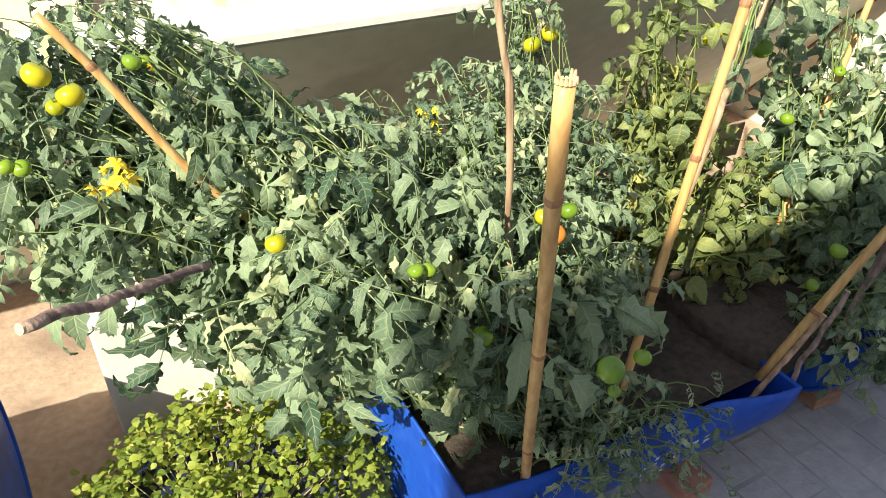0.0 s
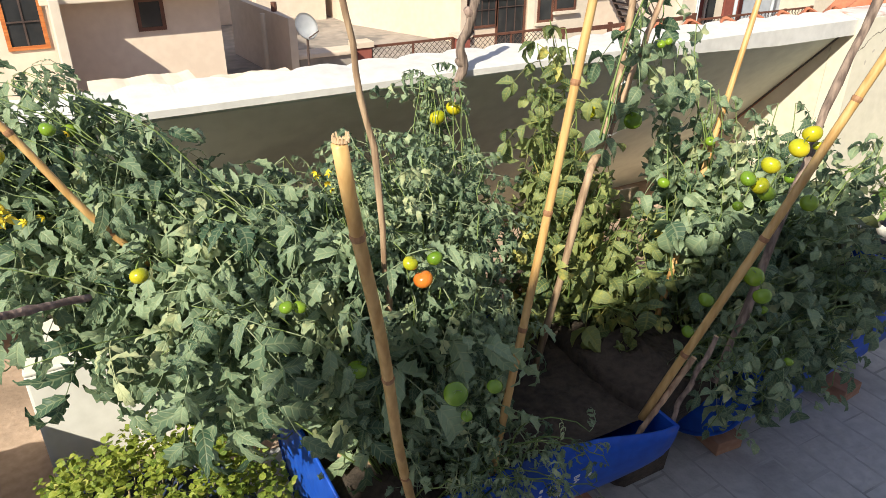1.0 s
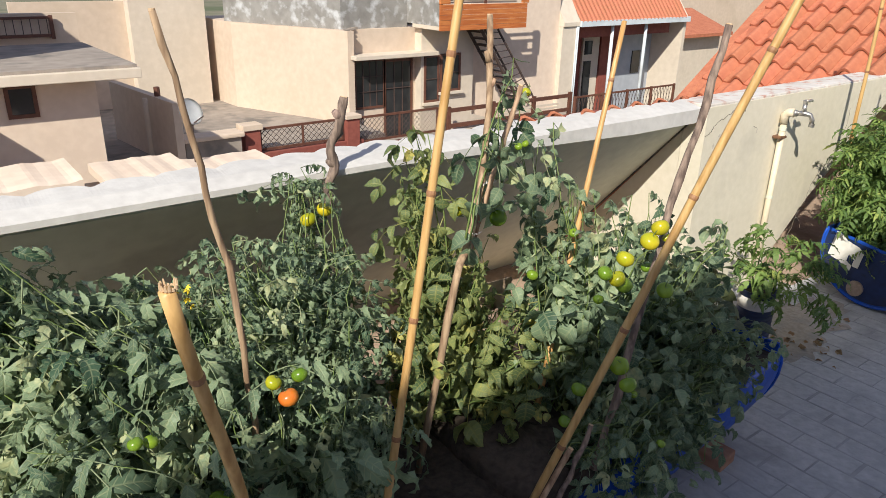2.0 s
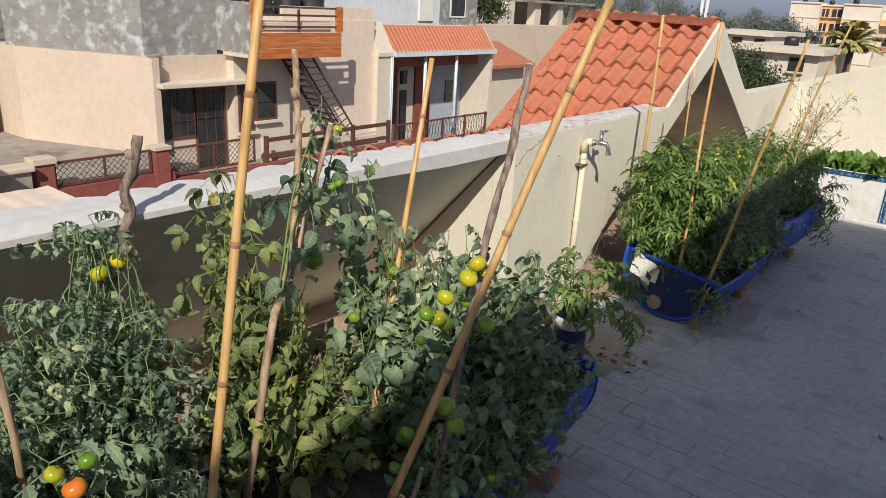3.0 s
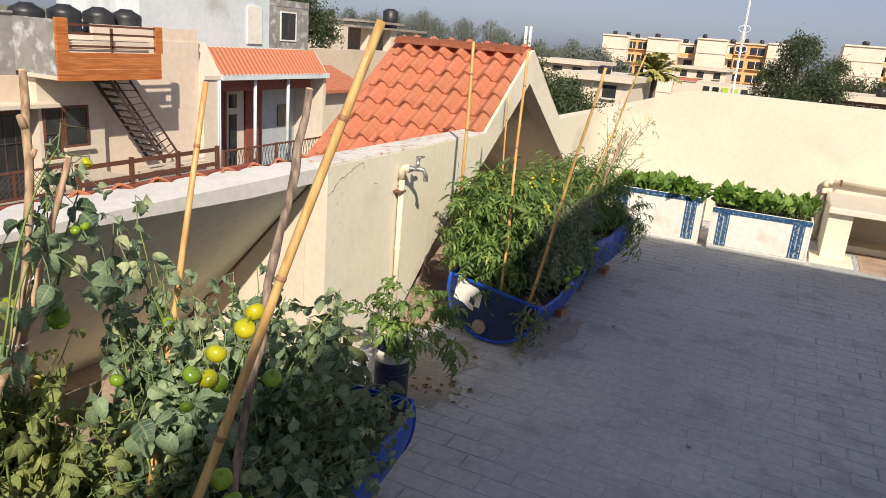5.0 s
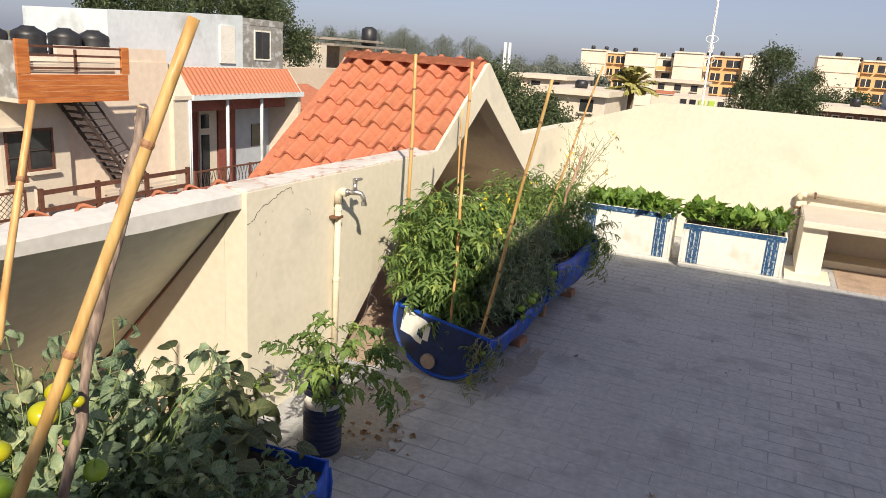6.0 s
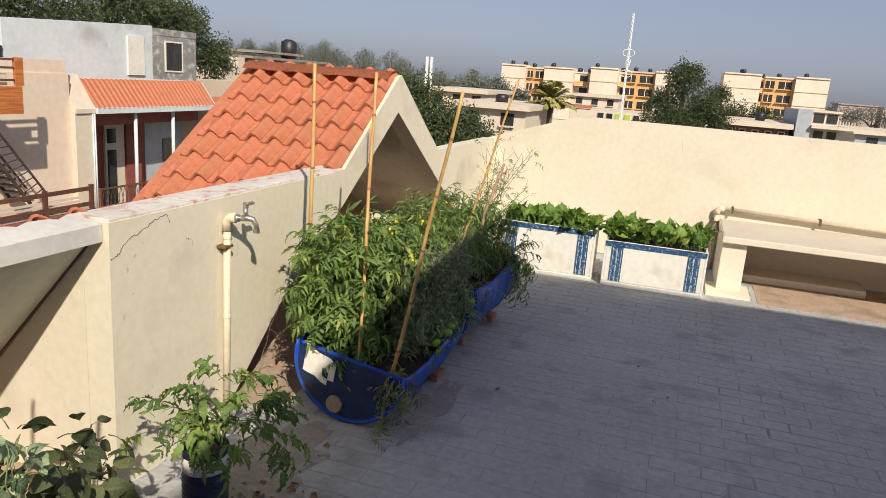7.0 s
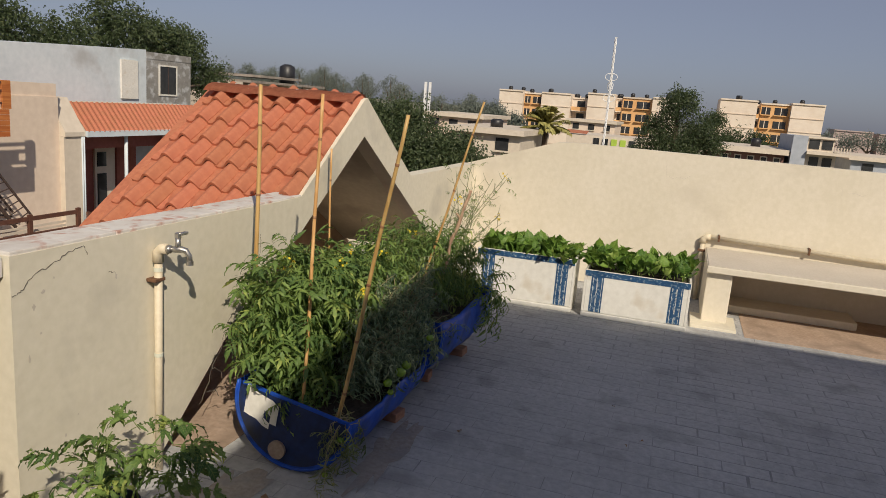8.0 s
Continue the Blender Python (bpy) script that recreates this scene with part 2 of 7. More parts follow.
M = dict(
    floor=mat("floor_concrete", (0.352, 0.354, 0.358), (0.475, 0.474, 0.472), 0.85, 26, 1.1, 0.8, (0.285, 0.282, 0.280), 0.30, stain_scale=3.6, vary=0.012, bump_scale=34, place=True),
    cream=mat("cream_paint", (0.66, 0.598, 0.475), (0.73, 0.665, 0.55), 0.75, 25, 1.3, 0.12, (0.56, 0.50, 0.40), 0.12),
    greywash=mat("grey_cream_paint", (0.67, 0.615, 0.485), (0.75, 0.69, 0.56), 0.75, 25, 1.2, 0.14, (0.50, 0.46, 0.38), 0.3),
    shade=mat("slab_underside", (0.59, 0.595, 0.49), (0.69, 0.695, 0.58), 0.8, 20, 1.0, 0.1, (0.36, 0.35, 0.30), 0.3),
    # the shade inside the gable is put into this brown
    gableshade=mat("shaded_brown_plaster", (0.38, 0.27, 0.18), (0.48, 0.35, 0.24), 0.85, 20, 1.0, 0.1, (0.24, 0.17, 0.11), 0.3),
    mortar=mat("floor_joint", (0.25, 0.25, 0.25), (0.41, 0.41, 0.41), 0.9, 9, 2.5, 0.5, place=True),
    dust=mat("dusty_cement", (0.36, 0.26, 0.19), (0.50, 0.37, 0.28), 0.9, 40, 3.0, 0.4, (0.26, 0.19, 0.14), 0.4, stain_scale=3),
    mud=mat("dried_mud_wash", (0.29, 0.255, 0.22), (0.40, 0.36, 0.32), 0.95, 40, 5.0, 0.6, (0.30, 0.29, 0.28), 0.5, stain_scale=7, place=True),
    flake=mat("flaked_paint", (0.52, 0.46, 0.38), (0.60, 0.54, 0.46), 0.9),
    # distance haze is put into this wall's pale tone
    hazepink=mat("hazy_pink_wall", (0.42, 0.33, 0.31), (0.48, 0.38, 0.35), 0.9, 1, 0.1, 0.0),
    hazeblue=mat("grey_blue_wall", (0.34, 0.37, 0.42), (0.44, 0.47, 0.52), 0.9, 3, 0.5, 0.0),
    redbrown=mat("red_brown_wall", (0.16, 0.085, 0.07), (0.22, 0.12, 0.10), 0.9, 3, 0.5, 0.0),
    lime=mat("lime_panel", (0.35, 0.50, 0.06), (0.42, 0.58, 0.09), 0.7),
    limetile=mat("lime_splashed_tile", (0.62, 0.55, 0.47), (0.74, 0.69, 0.62), 0.85, 30, 4, 0.2, (0.46, 0.24, 0.16), 0.3, stain_scale=6),
    crack=mat("crack_shadow", (0.10, 0.085, 0.07), (0.16, 0.14, 0.11), 0.95),
    dirty=mat("dirty_blue_plastic", (0.006, 0.017, 0.062), (0.011, 0.032, 0.135), 0.5, 30, 3, 0.1, (0.020, 0.020, 0.026), 0.55, stain_scale=4.2),
    white=mat("white_plaster", (0.55, 0.53, 0.505), (0.66, 0.64, 0.61), 0.75, 30, 2.0, 0.12, (0.6, 0.57, 0.53), 0.2),
    coping=mat("flaked_coping", (0.58, 0.53, 0.48), (0.70, 0.67, 0.63), 0.85, 18, 5, 0.6, (0.46, 0.22, 0.16), 0.34, stain_scale=17, bump_scale=9),
    tile=mat("clay_roof_tile", (0.40, 0.130, 0.068), (0.51, 0.190, 0.100), 0.75, 40, 4, 0.2, (0.36, 0.11, 0.06), 0.3, vary=0.07, stain_scale=5),
    blue=mat("blue_plastic", (0.011, 0.062, 0.40), (0.020, 0.105, 0.56), 0.42, 30, 3, 0.05, (0.03, 0.05, 0.13), 0.35, stain_scale=4, spec=0.3),
    navy=mat("navy_plastic", (0.012, 0.022, 0.06), (0.02, 0.035, 0.085), 0.4, 30, 3, 0.05, (0.06, 0.06, 0.07), 0.2),
    soil=mat("soil", (0.030, 0.023, 0.018), (0.085, 0.064, 0.048), 0.95, 55, 6, 0.9, vary=0.0),
    brick=mat("brick", (0.34, 0.17, 0.11), (0.45, 0.25, 0.17), 0.9, 35, 6, 0.4, vary=0.15),
    bamboo=wood_mat("bamboo", (0.46, 0.26, 0.085), (0.63, 0.40, 0.16), 0.45, (60, 60, 4), 0.15, 0.2),
    node=mat("bamboo_joint", (0.24, 0.11, 0.05), (0.36, 0.19, 0.09), 0.6, 40, 6, 0.3),
    bark=wood_mat("dry_branch", (0.12, 0.085, 0.07), (0.32, 0.235, 0.185), 0.85, (70, 70, 8), 0.2, 0.6),
    palebark=wood_mat("pale_branch", (0.25, 0.155, 0.095), (0.50, 0.345, 0.22), 0.8, (70, 70, 8), 0.15, 0.4),
    cut=mat("cut_wood", (0.55, 0.38, 0.22), (0.68, 0.50, 0.32), 0.8, 60, 8, 0.3),
    string=mat("white_string", (0.72, 0.70, 0.66), (0.82, 0.80, 0.76), 0.9, 80, 9, 0.2),
    stem=mat("green_stem", (0.10, 0.16, 0.035), (0.19, 0.25, 0.07), 0.6, 60, 6, 0.1),
    wispstem=mat("green_grey_stem", (0.14, 0.16, 0.08), (0.24, 0.26, 0.14), 0.8, 60, 6, 0.1),
    drystem=mat("dry_stem", (0.24, 0.20, 0.11), (0.36, 0.30, 0.17), 0.8, 60, 6, 0.2),
    tom_green=mat("green_tomato", (0.14, 0.24, 0.015), (0.24, 0.36, 0.03), 0.25, 8, 14, 0.0, vary=0.2),
    tom_yellow=mat("turning_tomato", (0.33, 0.36, 0.012), (0.54, 0.45, 0.016), 0.25, 8, 14, 0.0, vary=0.2),
    tom_red=mat("ripening_tomato", (0.60, 0.14, 0.02), (0.70, 0.24, 0.03), 0.25, 8, 14, 0.0),
    petal=mat("yellow_petal", (0.70, 0.50, 0.02), (0.85, 0.68, 0.04), 0.6, 60, 9, 0.0),
    steel=mat("dull_steel", (0.42, 0.40, 0.37), (0.55, 0.53, 0.50), 0.35, 50, 8, 0.05, (0.3, 0.27, 0.23), 0.3, metal=0.85, stain_scale=30),
    pipe=mat("painted_pipe", (0.64, 0.55, 0.40), (0.74, 0.65, 0.49), 0.55, 40, 5, 0.05, (0.5, 0.4, 0.28), 0.2),
    rust=mat("rusty_clamp", (0.10, 0.05, 0.03), (0.20, 0.10, 0.05), 0.9, 60, 9, 0.3),
    planter=mat("planter_white", (0.68, 0.66, 0.60), (0.80, 0.78, 0.72), 0.6, 20, 2, 0.08, (0.60, 0.53, 0.42), 0.12, stain_scale=4),
    tape=mat("blue_tape", (0.016, 0.062, 0.15), (0.035, 0.105, 0.22), 0.4, 30, 20, 0.0, (0.36, 0.43, 0.47), 0.3, stain_scale=48),
    sheet=mat("silver_sheet", (0.10, 0.11, 0.14), (0.2, 0.2, 0.23), 0.5, 30, 5, 0.2),
    paper=mat("white_label", (0.70, 0.68, 0.62), (0.82, 0.80, 0.75), 0.6, 30, 5, 0.05, (0.5, 0.48, 0.44), 0.3),
    cap=mat("bung_cap", (0.26, 0.19, 0.15), (0.38, 0.30, 0.24), 0.7, 60, 9, 0.2),
    card=mat("cardboard", (0.42, 0.30, 0.20), (0.55, 0.42, 0.30), 0.9, 40, 5, 0.1),
    dry=mat("dry_leaf", (0.20, 0.12, 0.06), (0.36, 0.24, 0.13), 0.9, 60, 9, 0.2, vary=0.2),
    # beyond the roof
    beige=mat("house_beige", (0.57, 0.455, 0.35), (0.65, 0.53, 0.42), 0.85, 6, 0.5, 0.05, (0.5, 0.4, 0.29), 0.2, stain_scale=0.4),
    pinkish=mat("house_pink_cream", (0.682, 0.550, 0.440), (0.770, 0.638, 0.517), 0.85, 6, 0.5, 0.05),
    palecream=mat("house_pale_cream", (0.60, 0.52, 0.42), (0.68, 0.595, 0.49), 0.85, 6, 0.5, 0.05, (0.55, 0.49, 0.39), 0.15, stain_scale=0.5),
    weathered=mat("weathered_wall", (0.215, 0.205, 0.19), (0.305, 0.295, 0.275), 0.9, 5, 0.8, 0.1, (0.52, 0.53, 0.54), 0.42, stain_scale=3.4),
    paleblue=mat("pale_blue_wall", (0.54, 0.60, 0.635), (0.65, 0.70, 0.73), 0.85, 5, 0.6, 0.05, (0.40, 0.41, 0.41), 0.35, stain_scale=0.8),
    redwall=mat("red_wall", (0.22, 0.060, 0.045), (0.30, 0.09, 0.065), 0.8, 8, 0.8, 0.05),
    orange=wood_mat("orange_cladding", (0.42, 0.12, 0.03), (0.56, 0.20, 0.055), 0.5, (2.5, 2.5, 25), 0.05, 0.1),
    brown=mat("brown_frame", (0.10, 0.040, 0.026), (0.16, 0.065, 0.040), 0.6, 8, 1, 0.05),
    darksteel=mat("dark_steel", (0.05, 0.032, 0.028), (0.09, 0.06, 0.05), 0.6, 10, 2, 0.1),
    glass=mat("dark_pane", (0.02, 0.022, 0.025), (0.05, 0.052, 0.055), 0.12, 2, 0.7, 0.0),
    roofgrey=mat("roof_grey", (0.24, 0.205, 0.175), (0.36, 0.31, 0.265), 0.9, 4, 0.6, 0.1, (0.14, 0.13, 0.12), 0.3),
    tank=mat("black_tank", (0.012, 0.012, 0.014), (0.03, 0.03, 0.033), 0.45, 8, 1, 0.0),
    aptcream=mat("flat_cream", (0.70, 0.59, 0.48), (0.78, 0.68, 0.57), 0.85, 1.2, 0.2, 0.0, (0.52, 0.42, 0.32), 0.25, stain_scale=0.15),
    aptorange=mat("flat_orange", (0.66, 0.37, 0.16), (0.74, 0.45, 0.21), 0.85, 1.2, 0.2, 0.0),
    ground=mat("far_ground", (0.10, 0.12, 0.055), (0.24, 0.21, 0.15), 0.95, 0.2, 0.04, 0.0),
    road=mat("lane_asphalt", (0.05, 0.05, 0.05), (0.09, 0.088, 0.085), 0.9, 6, 0.6, 0.1),
    trunk=mat("tree_bark", (0.10, 0.07, 0.05), (0.18, 0.13, 0.09), 0.9, 8, 2, 0.4),
    dishw=mat("dish_white", (0.62, 0.64, 0.66), (0.74, 0.76, 0.77), 0.5, 10, 2, 0.0),
    mast=mat("mast_paint", (0.72, 0.72, 0.72), (0.82, 0.82, 0.82), 0.5, 10, 2, 0.0),
    leaf=leaf_mat("tomato_leaf", (0.058, 0.112, 0.066), (0.290, 0.380, 0.225), (0.50, 0.53, 0.29)),
    leafj=leaf_mat("tomato_leaf_mass", (0.058, 0.112, 0.066), (0.290, 0.380, 0.225), (0.50, 0.53, 0.29), island=True),
    wilt=leaf_mat("fading_leaf", (0.080, 0.130, 0.055), (0.28, 0.33, 0.12), (0.56, 0.50, 0.13)),
    wiltj=leaf_mat("fading_leaf_mass", (0.080, 0.130, 0.055), (0.28, 0.33, 0.12), (0.56, 0.50, 0.13), island=True),
    egg=leaf_mat("broad_leaf", (0.045, 0.065, 0.032), (0.14, 0.165, 0.07), (0.24, 0.25, 0.10)),
    mint=leaf_mat("herb_leaf", (0.10, 0.17, 0.022), (0.30, 0.36, 0.05), (0.46, 0.46, 0.11), island=True),
    lush=leaf_mat("lush_leaf", (0.055, 0.125, 0.035), (0.210, 0.320, 0.080), (0.40, 0.46, 0.12)),
    lushj=leaf_mat("lush_leaf_mass", (0.055, 0.125, 0.035), (0.210, 0.320, 0.080), (0.40, 0.46, 0.12), island=True),
    salad=leaf_mat("salad_leaf", (0.065, 0.150, 0.022), (0.200, 0.330, 0.055), (0.36, 0.47, 0.12)),
    saladj=leaf_mat("salad_leaf_mass", (0.065, 0.150, 0.022), (0.200, 0.330, 0.055), (0.36, 0.47, 0.12), island=True),
    tree=leaf_mat("tree_leaf", (0.036, 0.062, 0.026), (0.085, 0.115, 0.048), (0.13, 0.15, 0.065), 0.2, island=True),
    # far trees: haze is painted in as paler, greyer leaf greens
    hazeleaf=leaf_mat("haze_tinted_tree_leaf", (0.125, 0.150, 0.130), (0.175, 0.200, 0.165), (0.20, 0.22, 0.18), 0.1, island=True),
    palm=leaf_mat("palm_leaf", (0.22, 0.21, 0.06), (0.42, 0.38, 0.12), (0.50, 0.45, 0.16), 0.15, island=True),
)

# ---- building helpers ----
def thing(name, at, label, category, group="", kind=""):
    ob = new(name)
    ob.location = at
    ob.empty_display_size = 0.1
    return tagged(ob, label, category, group, kind)


def root_offset(ob):
    return Matrix.Translation(-Vector(ob.location)) if ob.type == "EMPTY" else Matrix.Identity(4)


def mesh_of(bm, name, material, smooth=False):
    me = bpy.data.meshes.new(name)
    bmesh.ops.recalc_face_normals(bm, faces=bm.faces[:])
    bm.to_mesh(me)
    bm.free()
    me.materials.append(material)
    if smooth:
        for p in me.polygons:
            p.use_smooth = True
    return me


def part(name, bm, material, parent=None, label="", smooth=False, matrix=None):
    me = bm if isinstance(bm, bpy.types.Mesh) else mesh_of(bm, name, material, smooth)
    ob = new(name, me)
    if parent is not None:
        ob.parent = parent
        ob.matrix_parent_inverse = root_offset(parent)
    if matrix is not None:
        ob.matrix_basis = matrix
    return tagged(ob, label)


def structure(name, bm, material, label, category, smooth=False):
    return tagged(part(name, bm, material, None, "", smooth), label, category, "", "structure")


def box(x0, x1, y0, y1, z0, z1, bevel=0.0, bm=None):
    own = bmesh.new()
    bmesh.ops.create_cube(own, size=1, matrix=Matrix.Translation(((x0 + x1) / 2, (y0 + y1) / 2, (z0 + z1) / 2)) @ Matrix.Diagonal((x1 - x0, y1 - y0, z1 - z0, 1)))
    if bevel:
        bmesh.ops.bevel(own, geom=own.edges[:], offset=bevel, segments=2, affect="EDGES", profile=0.6)
    if bm is None:
        return own
    me = bpy.data.meshes.new("t")
    own.to_mesh(me); own.free()
    bm.from_mesh(me)
    bpy.data.meshes.remove(me)
    return bm


def tube(points, radii, n=8, bm=None, caps=True):
    """A round rod through points, with a radius at each."""
    bm = bm or bmesh.new()
    pts = [Vector(p) for p in points]
    rings = []
    for i, p in enumerate(pts):
        d = (pts[min(i + 1, len(pts) - 1)] - pts[max(i - 1, 0)]).normalized()
        a = d.orthogonal().normalized() if i == 0 else (prev - d * prev.dot(d)).normalized()
        prev = a
        b = d.cross(a)
        r = radii[i] if isinstance(radii, (list, tuple)) else radii
        rings.append([bm.verts.new(p + (a * math.cos(2 * math.pi * k / n) + b * math.sin(2 * math.pi * k / n)) * r) for k in range(n)])
    for r0, r1 in zip(rings, rings[1:]):
        for k in range(n):
            bm.faces.new((r0[k], r0[(k + 1) % n], r1[(k + 1) % n], r1[k]))
    if caps:
        bm.faces.new(rings[0][::-1]); bm.faces.new(rings[-1])
    return bm


def prism(outline, axis, lo, hi):
    """A flat outline pushed from lo to hi along an axis; the outline lies in the two other axes, in order."""
    bm = bmesh.new()
    def at(u, v, w):
        return {"x": (w, u, v), "y": (u, w, v), "z": (u, v, w)}[axis]
    a = [bm.verts.new(at(u, v, lo)) for u, v in outline]
    b = [bm.verts.new(at(u, v, hi)) for u, v in outline]
    bm.faces.new(a[::-1]); bm.faces.new(b)
    n = len(a)
    for i in range(n):
        bm.faces.new((a[i], a[(i + 1) % n], b[(i + 1) % n], b[i]))
    bmesh.ops.triangulate(bm, faces=[f for f in bm.faces if len(f.verts) > 4])
    return bm


def lathe(profile, n=24, bm=None, at=(0, 0, 0)):
    """A turned form about z from (radius, height) pairs."""
    bm = bm or bmesh.new()
    rings = [[bm.verts.new((at[0] + r * math.cos(2 * math.pi * k / n), at[1] + r * math.sin(2 * math.pi * k / n), at[2] + z)) for k in range(n)] for r, z in profile]
    for r0, r1 in zip(rings, rings[1:]):
        for k in range(n):
            bm.faces.new((r0[k], r0[(k + 1) % n], r1[(k + 1) % n], r1[k]))
    bm.faces.new(rings[0][::-1]); bm.faces.new(rings[-1])
    return bm


def raw_mesh(name, verts, faces, material, smooth=False):
    me = bpy.data.meshes.new(name)
    verts = np.asarray(verts, float)
    me.from_pydata(verts[:, :3].tolist(), [], faces if isinstance(faces, list) else faces.tolist())
    if verts.shape[1] == 5:
        for k, layer in ((3, "blade_out"), (4, "blade_along")):
            me.attributes.new(layer, "FLOAT", "POINT").data.foreach_set("value", verts[:, k].astype(np.float32))
    me.materials.append(material)
    if smooth:
        me.polygons.foreach_set("use_smooth", [True] * len(me.polygons))
    me.update()
    return me

# ---- the roof terrace: floor, walls, roofs ----
FAR_X = 5.42
structure("floor", box(-9, FAR_X, -9, 1.15, -0.2, -0.0014), M["mortar"], "grey cement floor of a flat roof terrace", "floor")

# wall with the tap and the open gable, one plane from the corner to the far wall
structure("wall_gable", prism([(0, 0), (0.66, 0), (1.166, 0.435), (1.91, 0.885), (2.68, 1.395), (3.97, 0.612), (4.92, 0.02), (FAR_X, 0.02), (FAR_X, 1.06), (3.60, 1.068), (3.25, 1.285), (2.70, 1.645), (2.655, 1.630), (1.875, 1.078), (1.70, 1.072), (0, 1.07)], "y", 0, 0.12),
          M["greywash"], "grey-cream plastered wall with an open gable and hairline cracks", "wall")
structure("wall_return", prism([(0.122, 0), (1.0, 0), (0.93, 0.03), (0.122, 0.945)], "x", 0.0, 0.12), M["cream"], "cream plastered end wall under the sloping roof slab", "wall")
cop = bmesh.new()
rng = random.Random(4)
for x0, x1 in ((0.005, 0.47), (0.471, 1.13), (1.131, 1.90)):
    box(x0, x1, 0.004, 0.17 + 0.015 * rng.random(), 1.064, 1.083 + 0.003 * rng.random(), 0.005, cop)
structure("wall_coping", cop, M["coping"], "flaked red and white mortar coping on the wall top", "wall")

# cracks in the plaster, as shallow raised seams
def crack(points, seed):
    rg = random.Random(seed)
    pts = []
    for (x0, z0), (x1, z1) in zip(points, points[1:]):
        for k in range(6):
            u = k / 6
            pts.append((x0 + (x1 - x0) * u + rg.uniform(-.006, .006), 0.0004, z0 + (z1 - z0) * u + rg.uniform(-.006, .006)))
    return tube(pts, [rg.uniform(0.0008, 0.0022) for _ in pts], 5)
for k, pts in enumerate(([(0.0, 0.935), (0.04, 0.945), (0.08, 0.985), (0.15, 1.01), (0.24, 1.04), (0.30, 1.055), (0.33, 1.015)], [(0.98, 0.17), (1.05, 0.27), (1.07, 0.33), (1.14, 0.40), (1.17, 0.50), (1.30, 0.62)], [(1.07, 0.33), (1.13, 0.29), (1.17, 0.23)], [(1.02, 0.22), (1.10, 0.20), (1.13, 0.15)], [(1.45, 0.78), (1.47, 0.86), (1.46, 0.93)], [(0.42, 0.93), (0.46, 0.925)])):
    structure("trim", crack(pts, k), M["crack"], "hairline crack in the plaster", "crack")
# small flaked patches on the wall
for k, (x, z, w, h) in enumerate(((0.125, 0.925, 0.022, 0.018), (0.085, 0.88, 0.016, 0.026), (0.11, 0.78, 0.01, 0.008), (0.46, 0.91, 0.014, 0.03), (0.17, 0.965, 0.007, 0.01), (0.06, 0.70, 0.012, 0.03), (0.2, 0.36, 0.012, 0.02), (0.26, 0.42, 0.008, 0.01))):
    rg = random.Random(700 + k)
    bm = bmesh.new()
    bm.faces.new([bm.verts.new((x + 0.6 * w * rg.uniform(0.4, 1) * math.cos(a), -0.0009, z + 0.6 * h * rg.uniform(0.4, 1) * math.sin(a))) for a in [2 * math.pi * j / 11 for j in range(11)]])
    structure("trim", bm, M["flake"], "small flaked patch in the wall paint", "flaked paint")

structure("floor_strip", box(-9, -0.002, -0.14, 0.99, -0.004, 0.004), M["dust"], "dusty tan cement under the sloping slab", "floor")
structure("floor_strip", box(0.86, 5.0, -0.16, 1.19, -0.004, 0.004), M["dust"], "dusty tan cement in front of the open gable", "floor")

# sloping slab along the edge: white ledge on top, tiles outside, shaded underside
lip = [(0.05, 1.03), (0.05, 1.055), (0.13, 1.060), (1.40, -0.24), (1.46, -0.3), (1.2, -0.3), (0.985, 0.0)]
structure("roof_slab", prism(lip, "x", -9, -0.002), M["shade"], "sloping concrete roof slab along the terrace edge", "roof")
led = bmesh.new()
n = 900
rows = []
for i in range(n + 1):
    x = -9 + (8.995) * i / n
    w = abs(math.sin(math.pi * (x + 9) / 0.168 + 0.7 * noise.noise((x * 1.7, 5, 0)))) ** 0.7
    j = noise.noise((x * 3, 0, 0)) * 0.015 + noise.noise((x * 17, 4, 0)) * 0.012
    h = 0.006 * noise.noise((x * 6, 2, 0)) + 0.002 * noise.noise((x * 23, 2, 0))
    e = 0.120 + 0.065 * min(1, -x / 1.3) + 0.030 * w + j
    low = 1.0 + 0.045 * min(1, max(0, (-0.5 - x) / 1.2))
    rows.append([led.verts.new(v) for v in ((x, 0.026, low), (x, 0.026, 1.064 + h * .2), (x, 0.06, 1.072 + h * .3), (x, 0.10, 1.080 + h * .4), (x, e, 1.083 + 0.005 * w + h * .6), (x, e + 0.012, 1.077 + 0.005 * w + h * .6), (x, e + 0.016, 1.03))])
for a, b in zip(rows, rows[1:]):
    for k in range(6):
        led.faces.new((a[k], b[k], b[k + 1], a[k + 1]))
structure("ledge", led, M["white"], "white lime-washed ledge with a scalloped edge over roof tiles", "ledge")
edge = thing("edge_tiles", (-4, 0.4, 1.0), "row of red clay tiles under the white ledge", "roof tiles", kind="structure")
